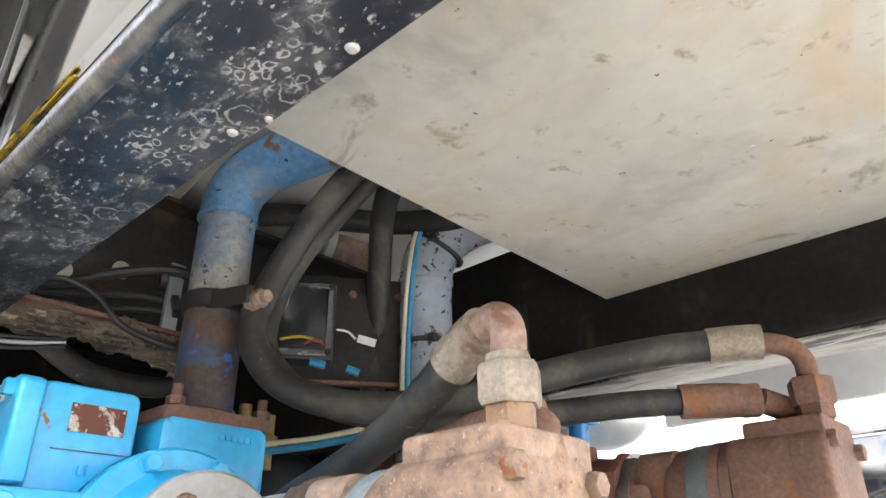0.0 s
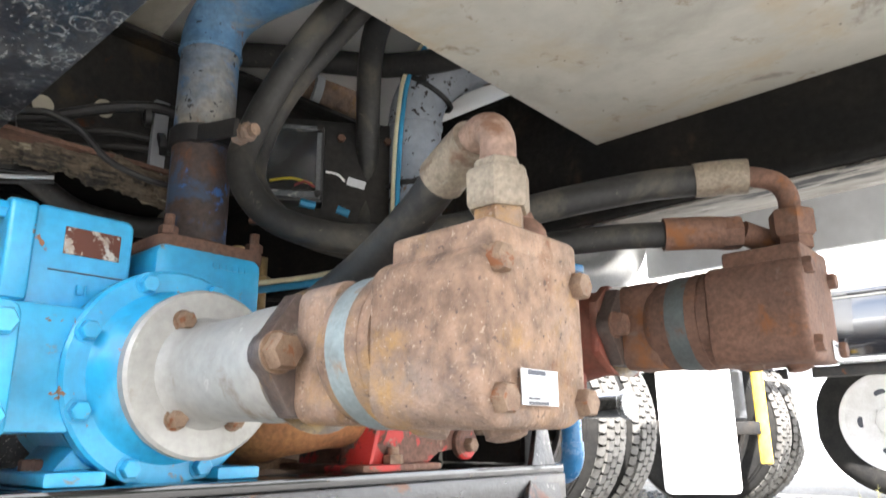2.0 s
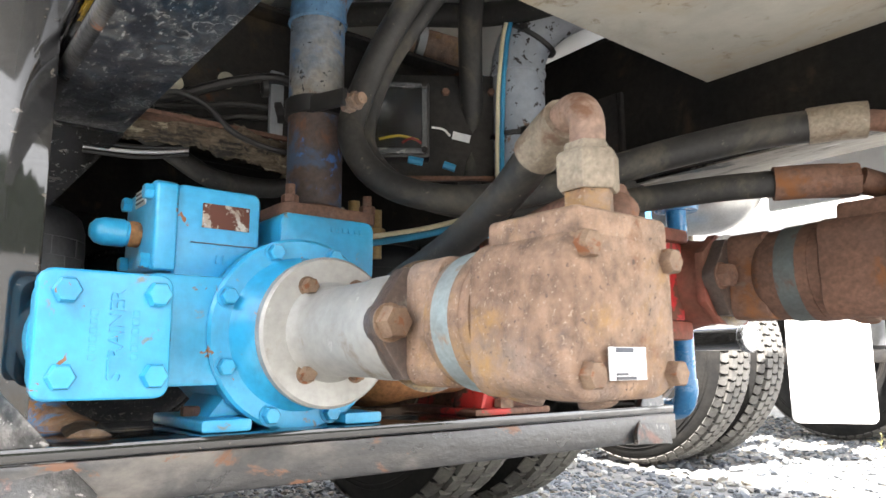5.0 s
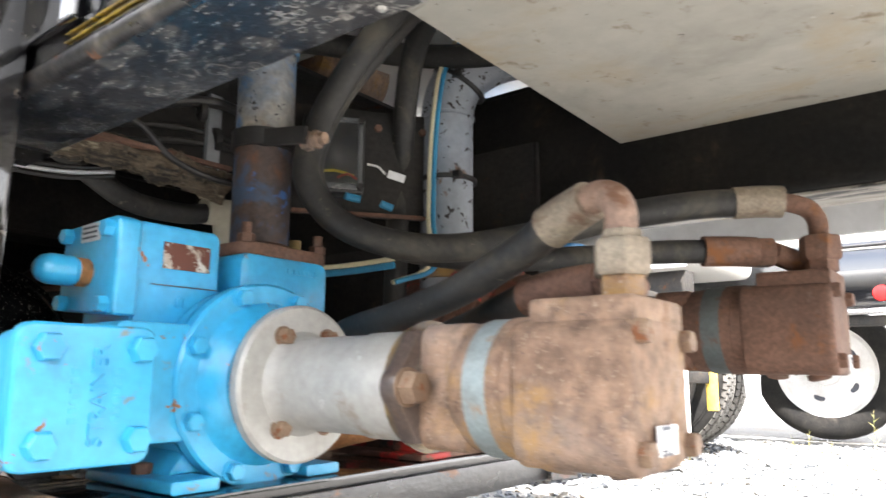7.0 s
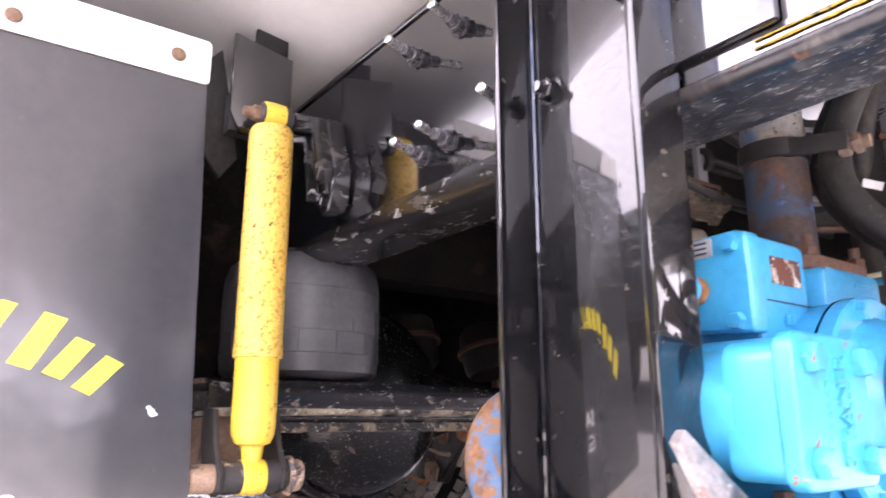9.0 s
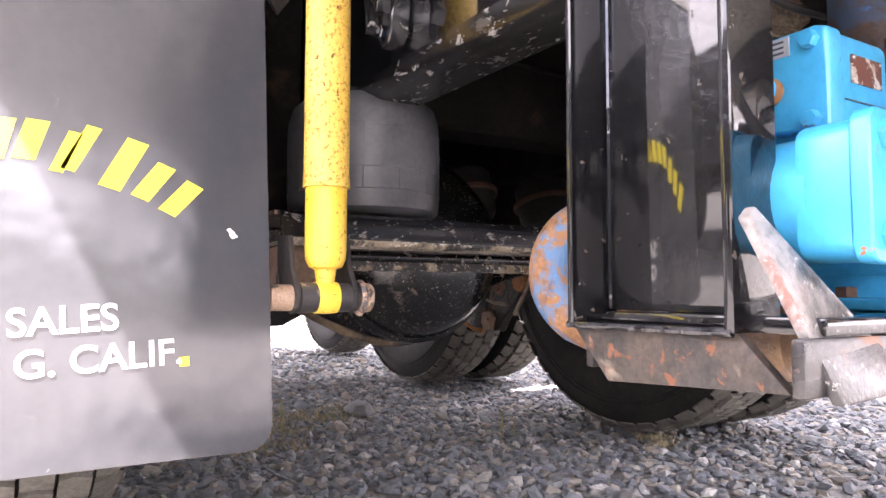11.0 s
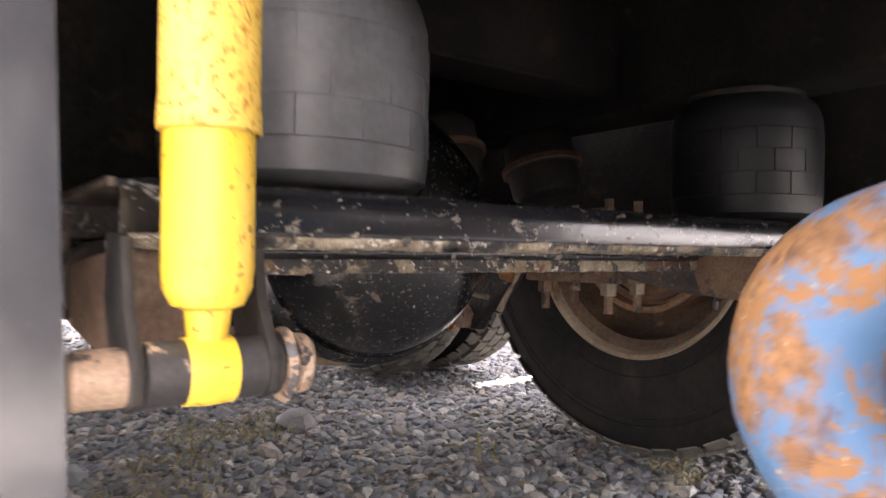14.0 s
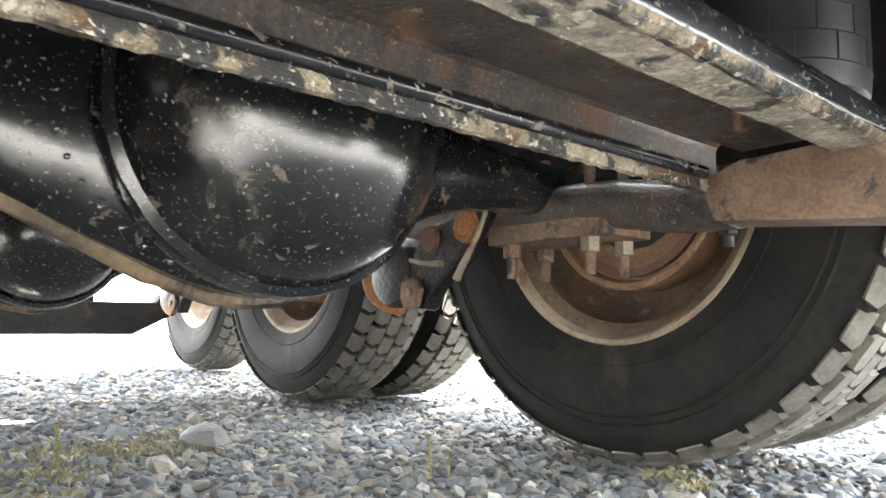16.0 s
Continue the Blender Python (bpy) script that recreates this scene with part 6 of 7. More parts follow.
def build_air_spring(cx, cy, label, R=0.150, skin=None):
    sp = thing("air_spring", (cx, cy, 0.5925), label, "air spring", "air springs")
    k = R / 0.12
    part("bellows", rough_up(lathe([(0, 0.597), (0.085 * k, 0.597), (0.108 * k, 0.601), (R - 0.004, 0.610), (R - 0.0015, 0.63), (R - 0.001, 0.66), (R, 0.72), (R, 0.735), (R - 0.002, 0.775), (R - 0.010, 0.800), (R - 0.027, 0.8135), (0, 0.815)], (cx, cy, 0), (0, 0, 1), 72), 0.0015, 14), skin or BELLOWS, sp)
    for z in (0.640, 0.678, 0.716, 0.752):
        part("mould_line", lathe([(R - 0.003, -0.0012), (R + 0.0002, 0), (R - 0.003, 0.0012)], (cx, cy, z), (0, 0, 1), 72), skin or BELLOWS, sp)
    for row, z in enumerate((0.659, 0.697, 0.734)):
        for n in range(14):
            a = radians(25.7 * n + 13 * row)
            x, y = cx + (R - 0.0006) * math.cos(a), cy + (R - 0.0006) * math.sin(a)
            part("mould_rib", box(x - 0.0007, x + 0.0007, y - 0.0007, y + 0.0007, z - 0.018, z + 0.018, 0), skin or BELLOWS, sp)
    part("piston_plate", lathe([(0, 0.5925), (0.075 * k, 0.5925), (0.080 * k, 0.597), (0, 0.5975)], (cx, cy, 0), (0, 0, 1), 40), GRIMY, sp)
    part("top_plate", lathe([(0, 0.815), (0.10, 0.815), (0.10, 0.8255), (0, 0.8255)], (cx, cy, 0), (0, 0, 1), 40), GRIMY, sp)


def build_shock(sx, sy):
    sh = thing("shock_absorber", (sx, sy, 0.455), "yellow shock absorber with a rust-specked dust tube", "shock absorber")
    part("dust_tube", lathe([(0.0325, 0.615), (0.0345, 0.616), (0.0345, 0.625), (0.0335, 0.64), (0.0330, 0.945), (0.0325, 0.958), (0.029, 0.964), (0.012, 0.966), (0, 0.966)], (sx, sy, 0), (0, 0, 1), 36), YELLOW_SPECKED, sh, "rust-specked upper dust tube")
    part("body", lathe([(0, 0.494), (0.014, 0.495), (0.024, 0.499), (0.0295, 0.510), (0.0305, 0.525), (0.0305, 0.62), (0, 0.62)], (sx, sy, 0), (0, 0, 1), 36), YELLOW, sh, "clean yellow lower body")
    part("neck", cyl((sx, sy, 0.474), (sx, sy, 0.496), 0.013, 0.016, 20), YELLOW, sh)
    part("eye", lathe([(0.013, -0.017), (0.023, -0.016), (0.024, 0), (0.023, 0.016), (0.013, 0.017)], (sx, sy, 0.455), (0, 1, 0), 28), YELLOW, sh)
    part("eye", lathe([(0.013, -0.017), (0.021, -0.016), (0.022, 0), (0.021, 0.016), (0.013, 0.017)], (sx, sy, 0.985), (0, 1, 0), 28), YELLOW, sh)
    part("bushing", merge(cyl((sx, sy - 0.045, 0.455), (sx, sy + 0.050, 0.455), 0.0215, 0.0215, 24, 0.003)), BUSHING, sh, "black rubber bushing")
    part("mount_bolt", cyl((sx, sy - 0.085, 0.455), (sx, sy - 0.045, 0.455), 0.019, 0.019, 18, 0.003), WORN_BOLT, sh, "rusty mounting bolt")
    part("bolt_washer", rough_up(cyl((sx, sy + 0.050, 0.455), (sx, sy + 0.058, 0.455), 0.0265, 0.0275, 26, 0.003), 0.002, 60), WORN_BOLT, sh, "worn flaking washer")
    part("bolt_end", rough_up(cyl((sx, sy + 0.058, 0.455), (sx, sy + 0.073, 0.455), 0.0225, 0.0215, 22, 0.004), 0.0018, 60), WORN_BOLT, sh, "worn bolt end")
    part("bushing", cyl((sx, sy - 0.022, 0.985), (sx, sy + 0.030, 0.985), 0.0185, 0.0185, 22, 0.003), BLACK_PLASTIC, sh)
    part("mount_bolt", merge(hexa((sx, sy - 0.022, 0.985), (0, -1, 0), 0.0125, 0.011), cyl((sx, sy - 0.03, 0.985), (sx, sy - 0.046, 0.985), 0.0075, 0.0075, 12)), BRONZE, sh, "rusty top nut")
    low = thing("shock_bracket", (sx - 0.05, sy - 0.03, 0.46), "black curved lower shock bracket with worn edges", "bracket")
    for dy in (-0.049, 0.040):
        part("cheek", prism([(sx + 0.022, 0.440), (sx + 0.026, 0.462), (sx - 0.002, 0.50), (sx - 0.012, 0.545), (sx - 0.06, 0.548), (sx - 0.06, 0.50), (sx - 0.035, 0.445), (sx, 0.431)], "y", sy + dy - 0.004, sy + dy + 0.004, 0.002), GRIMY, low)
    top = thing("shock_bracket", (sx, 0.099, 0.93), "black ribbed shock hanger with two bolts on the rail", "bracket")
    part("pin", cyl((sx, sy + 0.031, 0.985), (sx, 0.056, 0.985), 0.0155, 0.0175, 20, 0.002), GLOSS, top)
    part("arm", prism([(sx - 0.020, 0.998), (sx + 0.014, 1.002), (sx + 0.024, 0.985), (sx + 0.052, 0.905), (sx + 0.046, 0.856), (sx + 0.034, 0.840), (sx + 0.016, 0.836), (sx + 0.002, 0.846), (sx - 0.010, 0.91)], "y", 0.066, 0.0990, 0.006, 3), GLOSS_DUSTY, top)
    part("rib", prism([(sx + 0.010, 1.000), (sx + 0.020, 0.994), (sx + 0.056, 0.900), (sx + 0.047, 0.880), (sx + 0.040, 0.884)], "y", 0.040, 0.0655, 0.003), GLOSS_DUSTY, top, "upright black rib")
    part("rib", prism([(sx - 0.016, 0.985), (sx - 0.009, 0.985), (sx + 0.010, 0.862), (sx + 0.002, 0.858)], "y", 0.044, 0.0655, 0.003), GLOSS_DUSTY, top, "upright black rib")
    for x, z in ((sx + 0.026, 0.858), (sx + 0.016, 0.902)):
        part("bolt", hexa((x, 0.0655, z), (0, -1, 0), 0.0115, 0.010), GLOSS, top)
    plates = thing("hanger_plates", (-1.42, 0.0, 0.98), "black steel hanger plates above the shock absorber", "bracket")
    part("plate", prism([(-0.053, 1.16), (-0.053, 1.02), (-0.035, 0.985), (0.044, 0.985), (0.0990, 1.00), (0.0990, 1.03), (0.050, 1.035), (0.050, 1.14)], "x", -1.425, -1.415, 0.002), GLOSS, plates)
    part("plate", prism([(-0.012, 1.30), (-0.012, 1.152), (0.045, 1.145), (0.045, 1.30)], "x", -1.438, -1.426, 0.002), GRIMY, plates)
    part("plate", prism([(-0.108, 1.09), (-0.060, 1.145), (-0.022, 0.955), (-0.050, 0.915), (-0.108, 1.00)], "x", -1.465, -1.455, 0.002), GRIMY, plates)
    part("spacer", box(-1.455, -1.425, -0.05, 0.0, 0.99, 1.06, 0.002), GRIMY, plates)
    return sh


def build_flap(x, y1, y0, z0, z1, lettered):
    fl = thing("mud_flap", (x, (y0 + y1) / 2, z0), "glossy black mud flap with a white top strip and yellow lettering" if lettered else "plain white plastic mud flap", "mud flap", "mud flaps")
    sheet = prism(rounded(y0, y1, z0, z1, 0.035, 5), "x", x - 0.006, x, 0.001)
    if lettered:
        # the free edge swings outwards towards the bottom
        for v in sheet.verts:
            if v.co.y > y1 - 0.06:
                v.co.y += 0.039 * max(0.0, z1 - 0.07 - v.co.z)
    part("sheet", sheet, FLAP if lettered else FLAP_WHITE, fl)
    if not lettered:
        part("hanger_bar", box(x - 0.016, x + 0.010, y0, y1, z1 - 0.045, z1 + 0.012, 0.003), GALV, fl, "metal hanger bar along the top")
        return fl
    part("top_strip", prism(rounded(y0, y1 + 0.003, z1 - 0.064, z1 + 0.004, 0.008, 4), "x", x + 0.0005, x + 0.004, 0.001), FLAP_WHITE, fl, "white steel top strip")
    for k in range(4):
        part("rivet", lathe([(0.0105, 0), (0.0085, 0.003), (0.004, 0.0042), (0, 0.0045)], (x + 0.004, y1 - 0.043 - 0.20 * k, z1 - 0.030 - 0.012 * k), (1, 0, 0), 18), BRONZE, fl, "rusty rivet")
    # plain slanted shapes where the firm's name stands
    def block(yc, zc, w, hgt, lean, turn, mat):
        pts = [(-w / 2 - lean, -hgt / 2), (w / 2 - lean, -hgt / 2), (w / 2 + lean, hgt / 2), (-w / 2 + lean, hgt / 2)]
        c, s = math.cos(radians(turn)), math.sin(radians(turn))
        part("name_shape", prism([(yc + u * c - v * s, zc + u * s + v * c) for u, v in pts], "x", x + 0.0008, x + 0.0018, 0.0), mat, fl)
    for yc, zc, w, hgt, turn in ((-0.223, 0.583, 0.023, 0.050, -26), (-0.257, 0.602, 0.023, 0.052, -21), (-0.292, 0.621, 0.026, 0.068, -16)):
        block(yc, zc, w, hgt, 0.007, turn, LETTER_Y)
    block(-0.340, 0.636, 0.017, 0.060, 0.008, -12, LETTER_Y)
    block(-0.356, 0.630, 0.015, 0.052, 0.006, -9, LETTER_Y)
    for k in range(4):
        block(-0.393 - 0.033 * k, 0.641 - 0.002 * k * k, 0.025, 0.048, 0.006, -3 + 4 * k, LETTER_Y)
    for yc, zc, w, hgt, turn in ((-0.530, 0.590, 0.028, 0.056, 20), (-0.564, 0.560, 0.030, 0.058, 28), (-0.600, 0.522, 0.032, 0.064, 36)):
        block(yc, zc, w, hgt, 0.006, turn, LETTER_Y)
    # yellow words whitened by the sun; the white is put into their colour
    for body, size, yr, zc in (("SALES", 0.033, -0.292, 0.431), ("G. CALIF.", 0.033, -0.216, 0.386)):
        cu = bpy.data.curves.new("word", "FONT")
        cu.body, cu.size, cu.extrude, cu.align_x, cu.align_y, cu.offset = body, size * 1.40, 0.0005, "RIGHT", "CENTER", 0.0006
        t = new("tmp_word", cu)
        me = bpy.data.meshes.new_from_object(t.evaluated_get(bpy.context.evaluated_depsgraph_get()))
        bpy.data.objects.remove(t)
        bm = bmesh.new()
        bm.from_mesh(me)
        turned(bm, Matrix(((0, 0, 1, x + 0.0014), (1, 0, 0, yr), (0, 1, 0, zc), (0, 0, 0, 1))) @ pose(0, 0, 0, 0, 0, 3))
        part("lettering", bm, LETTER_W, fl, "block lettering painted white for sunlit yellow")
    block(-0.214, 0.374, 0.012, 0.012, 0.0, 3, LETTER_Y)
    part("scuff", rough_up(tube([(x + 0.0005, -0.163, 0.546), (x + 0.0005, -0.155, 0.534)], 0.006, 10, 0.002, flat=0.15), 0.003, 200), LETTER_W, fl, "small white scuff")
    return fl


# ---- axles and wheels ----
def build_axle(ax, az, cy, label):
    a = thing("axle_housing", (ax, cy, az), label, "axle", "drive axles")
    # banjo ring, swept down round the cover, and the tubes to both hubs
    def section(y):
        d = abs(y - cy)
        if y > cy:
            return 0.062 - 0.010 * min(1.0, d / 0.3) + 0.185 * math.exp(-(d / 0.255) ** 2)
        return 0.062 + 0.185 * math.exp(-(d / 0.33) ** 2)
    rings = []
    bm = bmesh.new()
    ys = [cy + 0.80 * (k / 40 - 1) for k in range(81)]
    for y in ys:
        hgt = section(y)
        dep = 0.062 + 0.045 * math.exp(-((y - cy) / 0.24) ** 2)
        rings.append([bm.verts.new((ax + dep * math.copysign(abs(math.cos(t)) ** 0.6, math.cos(t)), y, az + hgt * math.copysign(abs(math.sin(t)) ** 0.8, math.sin(t)))) for t in [2 * math.pi * j / 20 for j in range(20)]])
    for p, q in zip(rings, rings[1:]):
        for j in range(20):
            bm.faces.new((p[j], p[(j + 1) % 20], q[(j + 1) % 20], q[j]))
    bmesh.ops.recalc_face_normals(bm, faces=bm.faces)
    rough_up(bm, 0.0015, 18)
    tubes = bm.copy()
    bmesh.ops.delete(bm, geom=[f for f in bm.faces if not -0.44 < f.calc_center_median().y - cy < 0.27], context="FACES")
    bmesh.ops.delete(tubes, geom=[f for f in tubes.faces if -0.44 < f.calc_center_median().y - cy < 0.27], context="FACES")
    part("banjo", bm, AXLE, a)
    other = tubes.copy()
    bmesh.ops.delete(tubes, geom=[f for f in tubes.faces if f.calc_center_median().y < cy], context="FACES")
    bmesh.ops.delete(other, geom=[f for f in other.faces if f.calc_center_median().y > cy], context="FACES")
    part("axle_tube", tubes, AXLE, a, "grimy axle tube")
    part("axle_tube", other, AXLE, a, "grimy axle tube")
    under = tube([(ax + 0.02, cy + 0.44 * t, az - section(cy + 0.44 * t) + 0.004) for t in [k / 12 - 1 for k in range(18)]], 0.014, 10, 0.02)
    part("dusty_edge", rough_up(under, 0.004, 40), AXLE_DUSTY, a, "dusty lower edge")
    part("cover", rough_up(lathe([(0.240, 0.080), (0.244, 0.105), (0.238, 0.120), (0.226, 0.126), (0.222, 0.140), (0.208, 0.185), (0.178, 0.228), (0.130, 0.262), (0.07, 0.280), (0, 0.286)], (ax, cy, az), (1, 0, 0), 64), 0.002, 14), AXLE, a, "domed black rear cover")
    part("rim_weld", rough_up(lathe([(0.236, 0.112), (0.240, 0.128), (0.228, 0.134), (0.220, 0.126)], (ax, cy, az), (1, 0, 0), 64), 0.002, 40), AXLE, a, "raised weld ring")
    for k in range(9):
        t = radians(196 + 8 * k)
        part("stud", lathe([(0.0038, 0), (0.003, 0.003), (0, 0.004)], (ax + 0.092, cy + 0.252 * math.cos(t) - 0.03, az + 0.225 * math.sin(t)), (1, -0.2, -0.2), 10), AXLE, a)
    return a


SLACK = surface("greasy_black_casting", (0.008, 0.008, 0.008), (0.014, 0.012, 0.011), 20, (0.25, 0.45), 0, 0.3, [((0.16, 0.08, 0.035), 14, 0.60, 0.67, 0.8, 8), ((0.16, 0.13, 0.10), 30, 0.66, 0.72, 0.8, 7)], (90, 1.0, 0.006), spec=0.35)


def build_brake(ax, az, y, s):
    br = thing("brake_bracket", (ax, y, az), "rusty spring-seat bracket with threaded U-bolts beside the brake drum", "bracket", "brake brackets")
    sx = ax + 0.075
    part("seat_plate", rough_up(merge(box(sx - 0.155, sx + 0.150, y - 0.085, y + 0.060, az - 0.075, az - 0.030, 0.006), box(sx - 0.150, sx - 0.085, y - 0.082, y + 0.057, az - 0.032, az - 0.018, 0.005)), 0.002, 30), RUSTY_SEAT, br)
    for dx, dy in ((-0.101, -0.065), (0.101, -0.065), (-0.101, 0.040), (0.101, 0.040)):
        ub = part("u_bolt", merge(cyl((sx + dx, y + dy, az - 0.100), (sx + dx, y + dy, az - 0.145), 0.0105, 0.0105, 14), cyl((sx + dx, y + dy, az - 0.029), (sx + dx, y + dy, az + 0.12), 0.0105, 0.0105, 12)), RUSTY_SEAT, br)
        part("nut", hexa((sx + dx, y + dy, az - 0.0755), (0, 0, -1), 0.0195, 0.028), RUSTY_SEAT if dx < 0 else ZINC, ub, "U-bolt nut")
    slack = thing("slack_adjuster", (ax - 0.14, y - s * 0.13, az - 0.05), "greasy black slack adjuster lever with rusty ends", "slack adjuster", "slack adjusters")
    yy = y - s * 0.15
    part("lever", rough_up(prism([(ax + 0.005, az - 0.010), (ax - 0.09, az - 0.018), (ax - 0.20, az - 0.04), (ax - 0.235, az - 0.10), (ax - 0.27, az - 0.17), (ax - 0.24, az - 0.205), (ax - 0.19, az - 0.215), (ax - 0.15, az - 0.17), (ax - 0.10, az - 0.13), (ax - 0.05, az - 0.085)], "y", yy - 0.022, yy + 0.022, 0.012, 3), 0.006, 26), SLACK, slack)
    part("boss", rough_up(lathe([(0, 0.014), (0.012, 0.014), (0.018, 0.010), (0.031, 0.012), (0.034, 0.0), (0, 0)], (ax - 0.045, yy - s * 0.024, az - 0.046), (0, -s, 0), 22), 0.0015, 70), RUST_ORANGE, slack, "rusty pivot boss")
    part("boss", rough_up(lathe([(0, 0.013), (0.012, 0.013), (0.016, 0.008), (0.027, 0.008), (0.030, 0.0), (0, 0)], (ax - 0.165, yy - s * 0.020, az - 0.060), (0, -s, 0), 18), 0.0015, 70), RUSTY_DARK, slack, "rusty bolt boss")
    part("cover_plate", rough_up(prism([(ax - 0.245, az - 0.15), (ax - 0.20, az - 0.14), (ax - 0.175, az - 0.165), (ax - 0.19, az - 0.205), (ax - 0.235, az - 0.208), (ax - 0.25, az - 0.185)], "y", yy - s * 0.032 - 0.006, yy - s * 0.032 + 0.006, 0.004), 0.0015, 60), RUSTY_SEAT, slack, "rusty worm cover plate")
    part("cover_bolt", hexa((ax - 0.212, yy - s * 0.038, az - 0.175), (0, -s, 0), 0.011, 0.008), RUSTY, slack)
    part("push_rod", rough_up(tube([(ax + 0.022, yy - s * 0.030, az - 0.010), (ax - 0.015, yy - s * 0.030, az - 0.075), (ax - 0.045, yy - s * 0.028, az - 0.110), (ax - 0.075, yy - s * 0.026, az - 0.150)], (0.0042, 0.0085), 10, 0.006), 0.0008, 60), ZINC, slack, "pale push rod")
    part("bracket", rough_up(tube([(ax - 0.45, yy + 0.01, az - 0.13), (ax - 0.41, yy, az - 0.170), (ax - 0.36, yy, az - 0.197), (ax - 0.29, yy, az - 0.213)], 0.015, 10, 0.02, flat=0.5), 0.002, 50), RUST_ORANGE, slack, "rusty curved bracket")
    part("body", rough_up(lathe([(0, 0.045), (0.045, 0.043), (0.072, 0.032), (0.082, 0.012), (0.082, -0.02), (0.07, -0.035), (0, -0.04)], (ax - 0.305, yy + 0.005, az - 0.125), (0, -s, 0), 32), 0.003, 30), SLACK, slack, "wet-looking black rounded body")
    part("worm_shaft", rough_up(tube([(ax - 0.205, yy - s * 0.045, az - 0.105), (ax - 0.15, yy - s * 0.048, az - 0.115), (ax - 0.10, yy - s * 0.045, az - 0.118)], (0.0045, 0.007), 12, 0.004), 0.001, 60), ZINC, slack, "pale worm shaft")


TYRE_R, TYRE_W = 0.532, 0.275


def tyre_bm():
    w = TYRE_W / 2
    prof = [(0.300, -0.100), (0.305, -0.112), (0.330, -0.126), (0.385, -w - 0.002), (0.43, -w - 0.003), (0.470, -w + 0.005), (0.497, -w + 0.016), (0.512, -w + 0.030), (0.518, -0.06), (0.519, 0)]
    prof += [(r, -hh) for r, hh in prof[-2::-1]]
    prof += [(0.292, 0.095), (0.292, -0.095)]
    return lathe(prof, (0, 0, 0), (0, 1, 0), 72, closed=True)


def tread_bm(count=46, fine=True):
    """Blocks of a lug tread, five rows, with deep grooves between."""
    bm = bmesh.new()
    rows = ((-0.108, 0.046, 0.0), (-0.054, 0.048, 0.5), (0.0, 0.048, 0.0), (0.054, 0.048, 0.5), (0.108, 0.046, 0.0))
    for y, wid, ph in rows:
        for k in range(count):
            a0 = 2 * math.pi * (k + ph + 0.06) / count
            a1 = 2 * math.pi * (k + ph + 0.90) / count
            edge = abs(y) > 0.08
            r1 = TYRE_R - (0.010 if edge else 0.0)
            lean = 0.25 * (a1 - a0)
            poly = [(y - wid / 2, a0 + lean * 0.3), (y, a0 - lean * 0.3), (y + wid / 2, a0 + lean * 0.3), (y + wid / 2, a1 - lean * 0.1), (y, a1 - lean * 0.7 + lean * 0.3), (y - wid / 2, a1 - lean * 0.1)]
            low, high = [], []
            for yy, a in poly:
                drop = 0.018 if edge and abs(yy) > abs(y) + 0.01 else 0.0
                low.append(bm.verts.new((0.508 * math.sin(a), yy, -0.508 * math.cos(a))))
                ry = r1 - drop
                high.append(bm.verts.new((ry * math.sin(a), yy * 0.985, -ry * math.cos(a))))
            bm.faces.new(high)
            n = len(poly)
            for j in range(n):
                bm.faces.new((low[j], low[(j + 1) % n], high[(j + 1) % n], high[j]))
    bmesh.ops.recalc_face_normals(bm, faces=bm.faces)
    return bm


def rim_bm():
    # narrow lip seen from the -y side
    return lathe([(0.292, -0.098), (0.303, -0.104), (0.307, -0.111), (0.302, -0.116), (0.294, -0.112), (0.288, -0.100), (0.286, -0.085), (0.290, -0.085)], (0, 0, 0), (0, 1, 0), 64, closed=True)


def barrel_bm():
    # stepped barrel running in to the disc
    return lathe([(0.288, -0.090), (0.276, -0.082), (0.262, -0.066), (0.258, 0.05), (0.24, 0.085), (0.14, 0.098), (0.14, 0.106), (0.25, 0.094), (0.27, 0.06), (0.286, 0.09), (0.300, 0.108)], (0, 0, 0), (0, 1, 0), 64)


def build_wheel(c, label, rim_material=None, grow=1.113, pale=False):
    wh = thing("wheel", c, label, "wheel", "truck wheels")
    def at(bm):
        return turned(bm, Matrix.Translation(c) @ Matrix.Diagonal((grow * 1.01, 1, grow * 1.01, 1)))
    def at_tyre(bm):
        return turned(bm, Matrix.Translation(c) @ Matrix.Diagonal((grow, 1, grow, 1)))
    ty = part("tyre", at_tyre(tyre_bm()), TYRE, wh, "black rubber tyre")
    part("tread", at_tyre(tread_bm(64) if pale else tread_bm()), TREAD_PALE if pale else TREAD, ty, "pale dusty block tread" if pale else "dusty lug tread")
    for r, hh in ((0.345, 0.1290), (0.44, 0.1395), (0.455, 0.137)):
        part("shoulder_line", at_tyre(lathe([(r - 0.002, -hh), (r, -hh - 0.0035), (r + 0.003, -hh)], (0, 0, 0), (0, 1, 0), 64)), TYRE, ty)
    rim = part("rim", at(barrel_bm()), rim_material or RIM_BARREL, wh, "rust-brown steel rim")
    part("rim_lip", at(rim_bm()), rim_material or RIM, rim, "pale worn rim lip")
    return wh


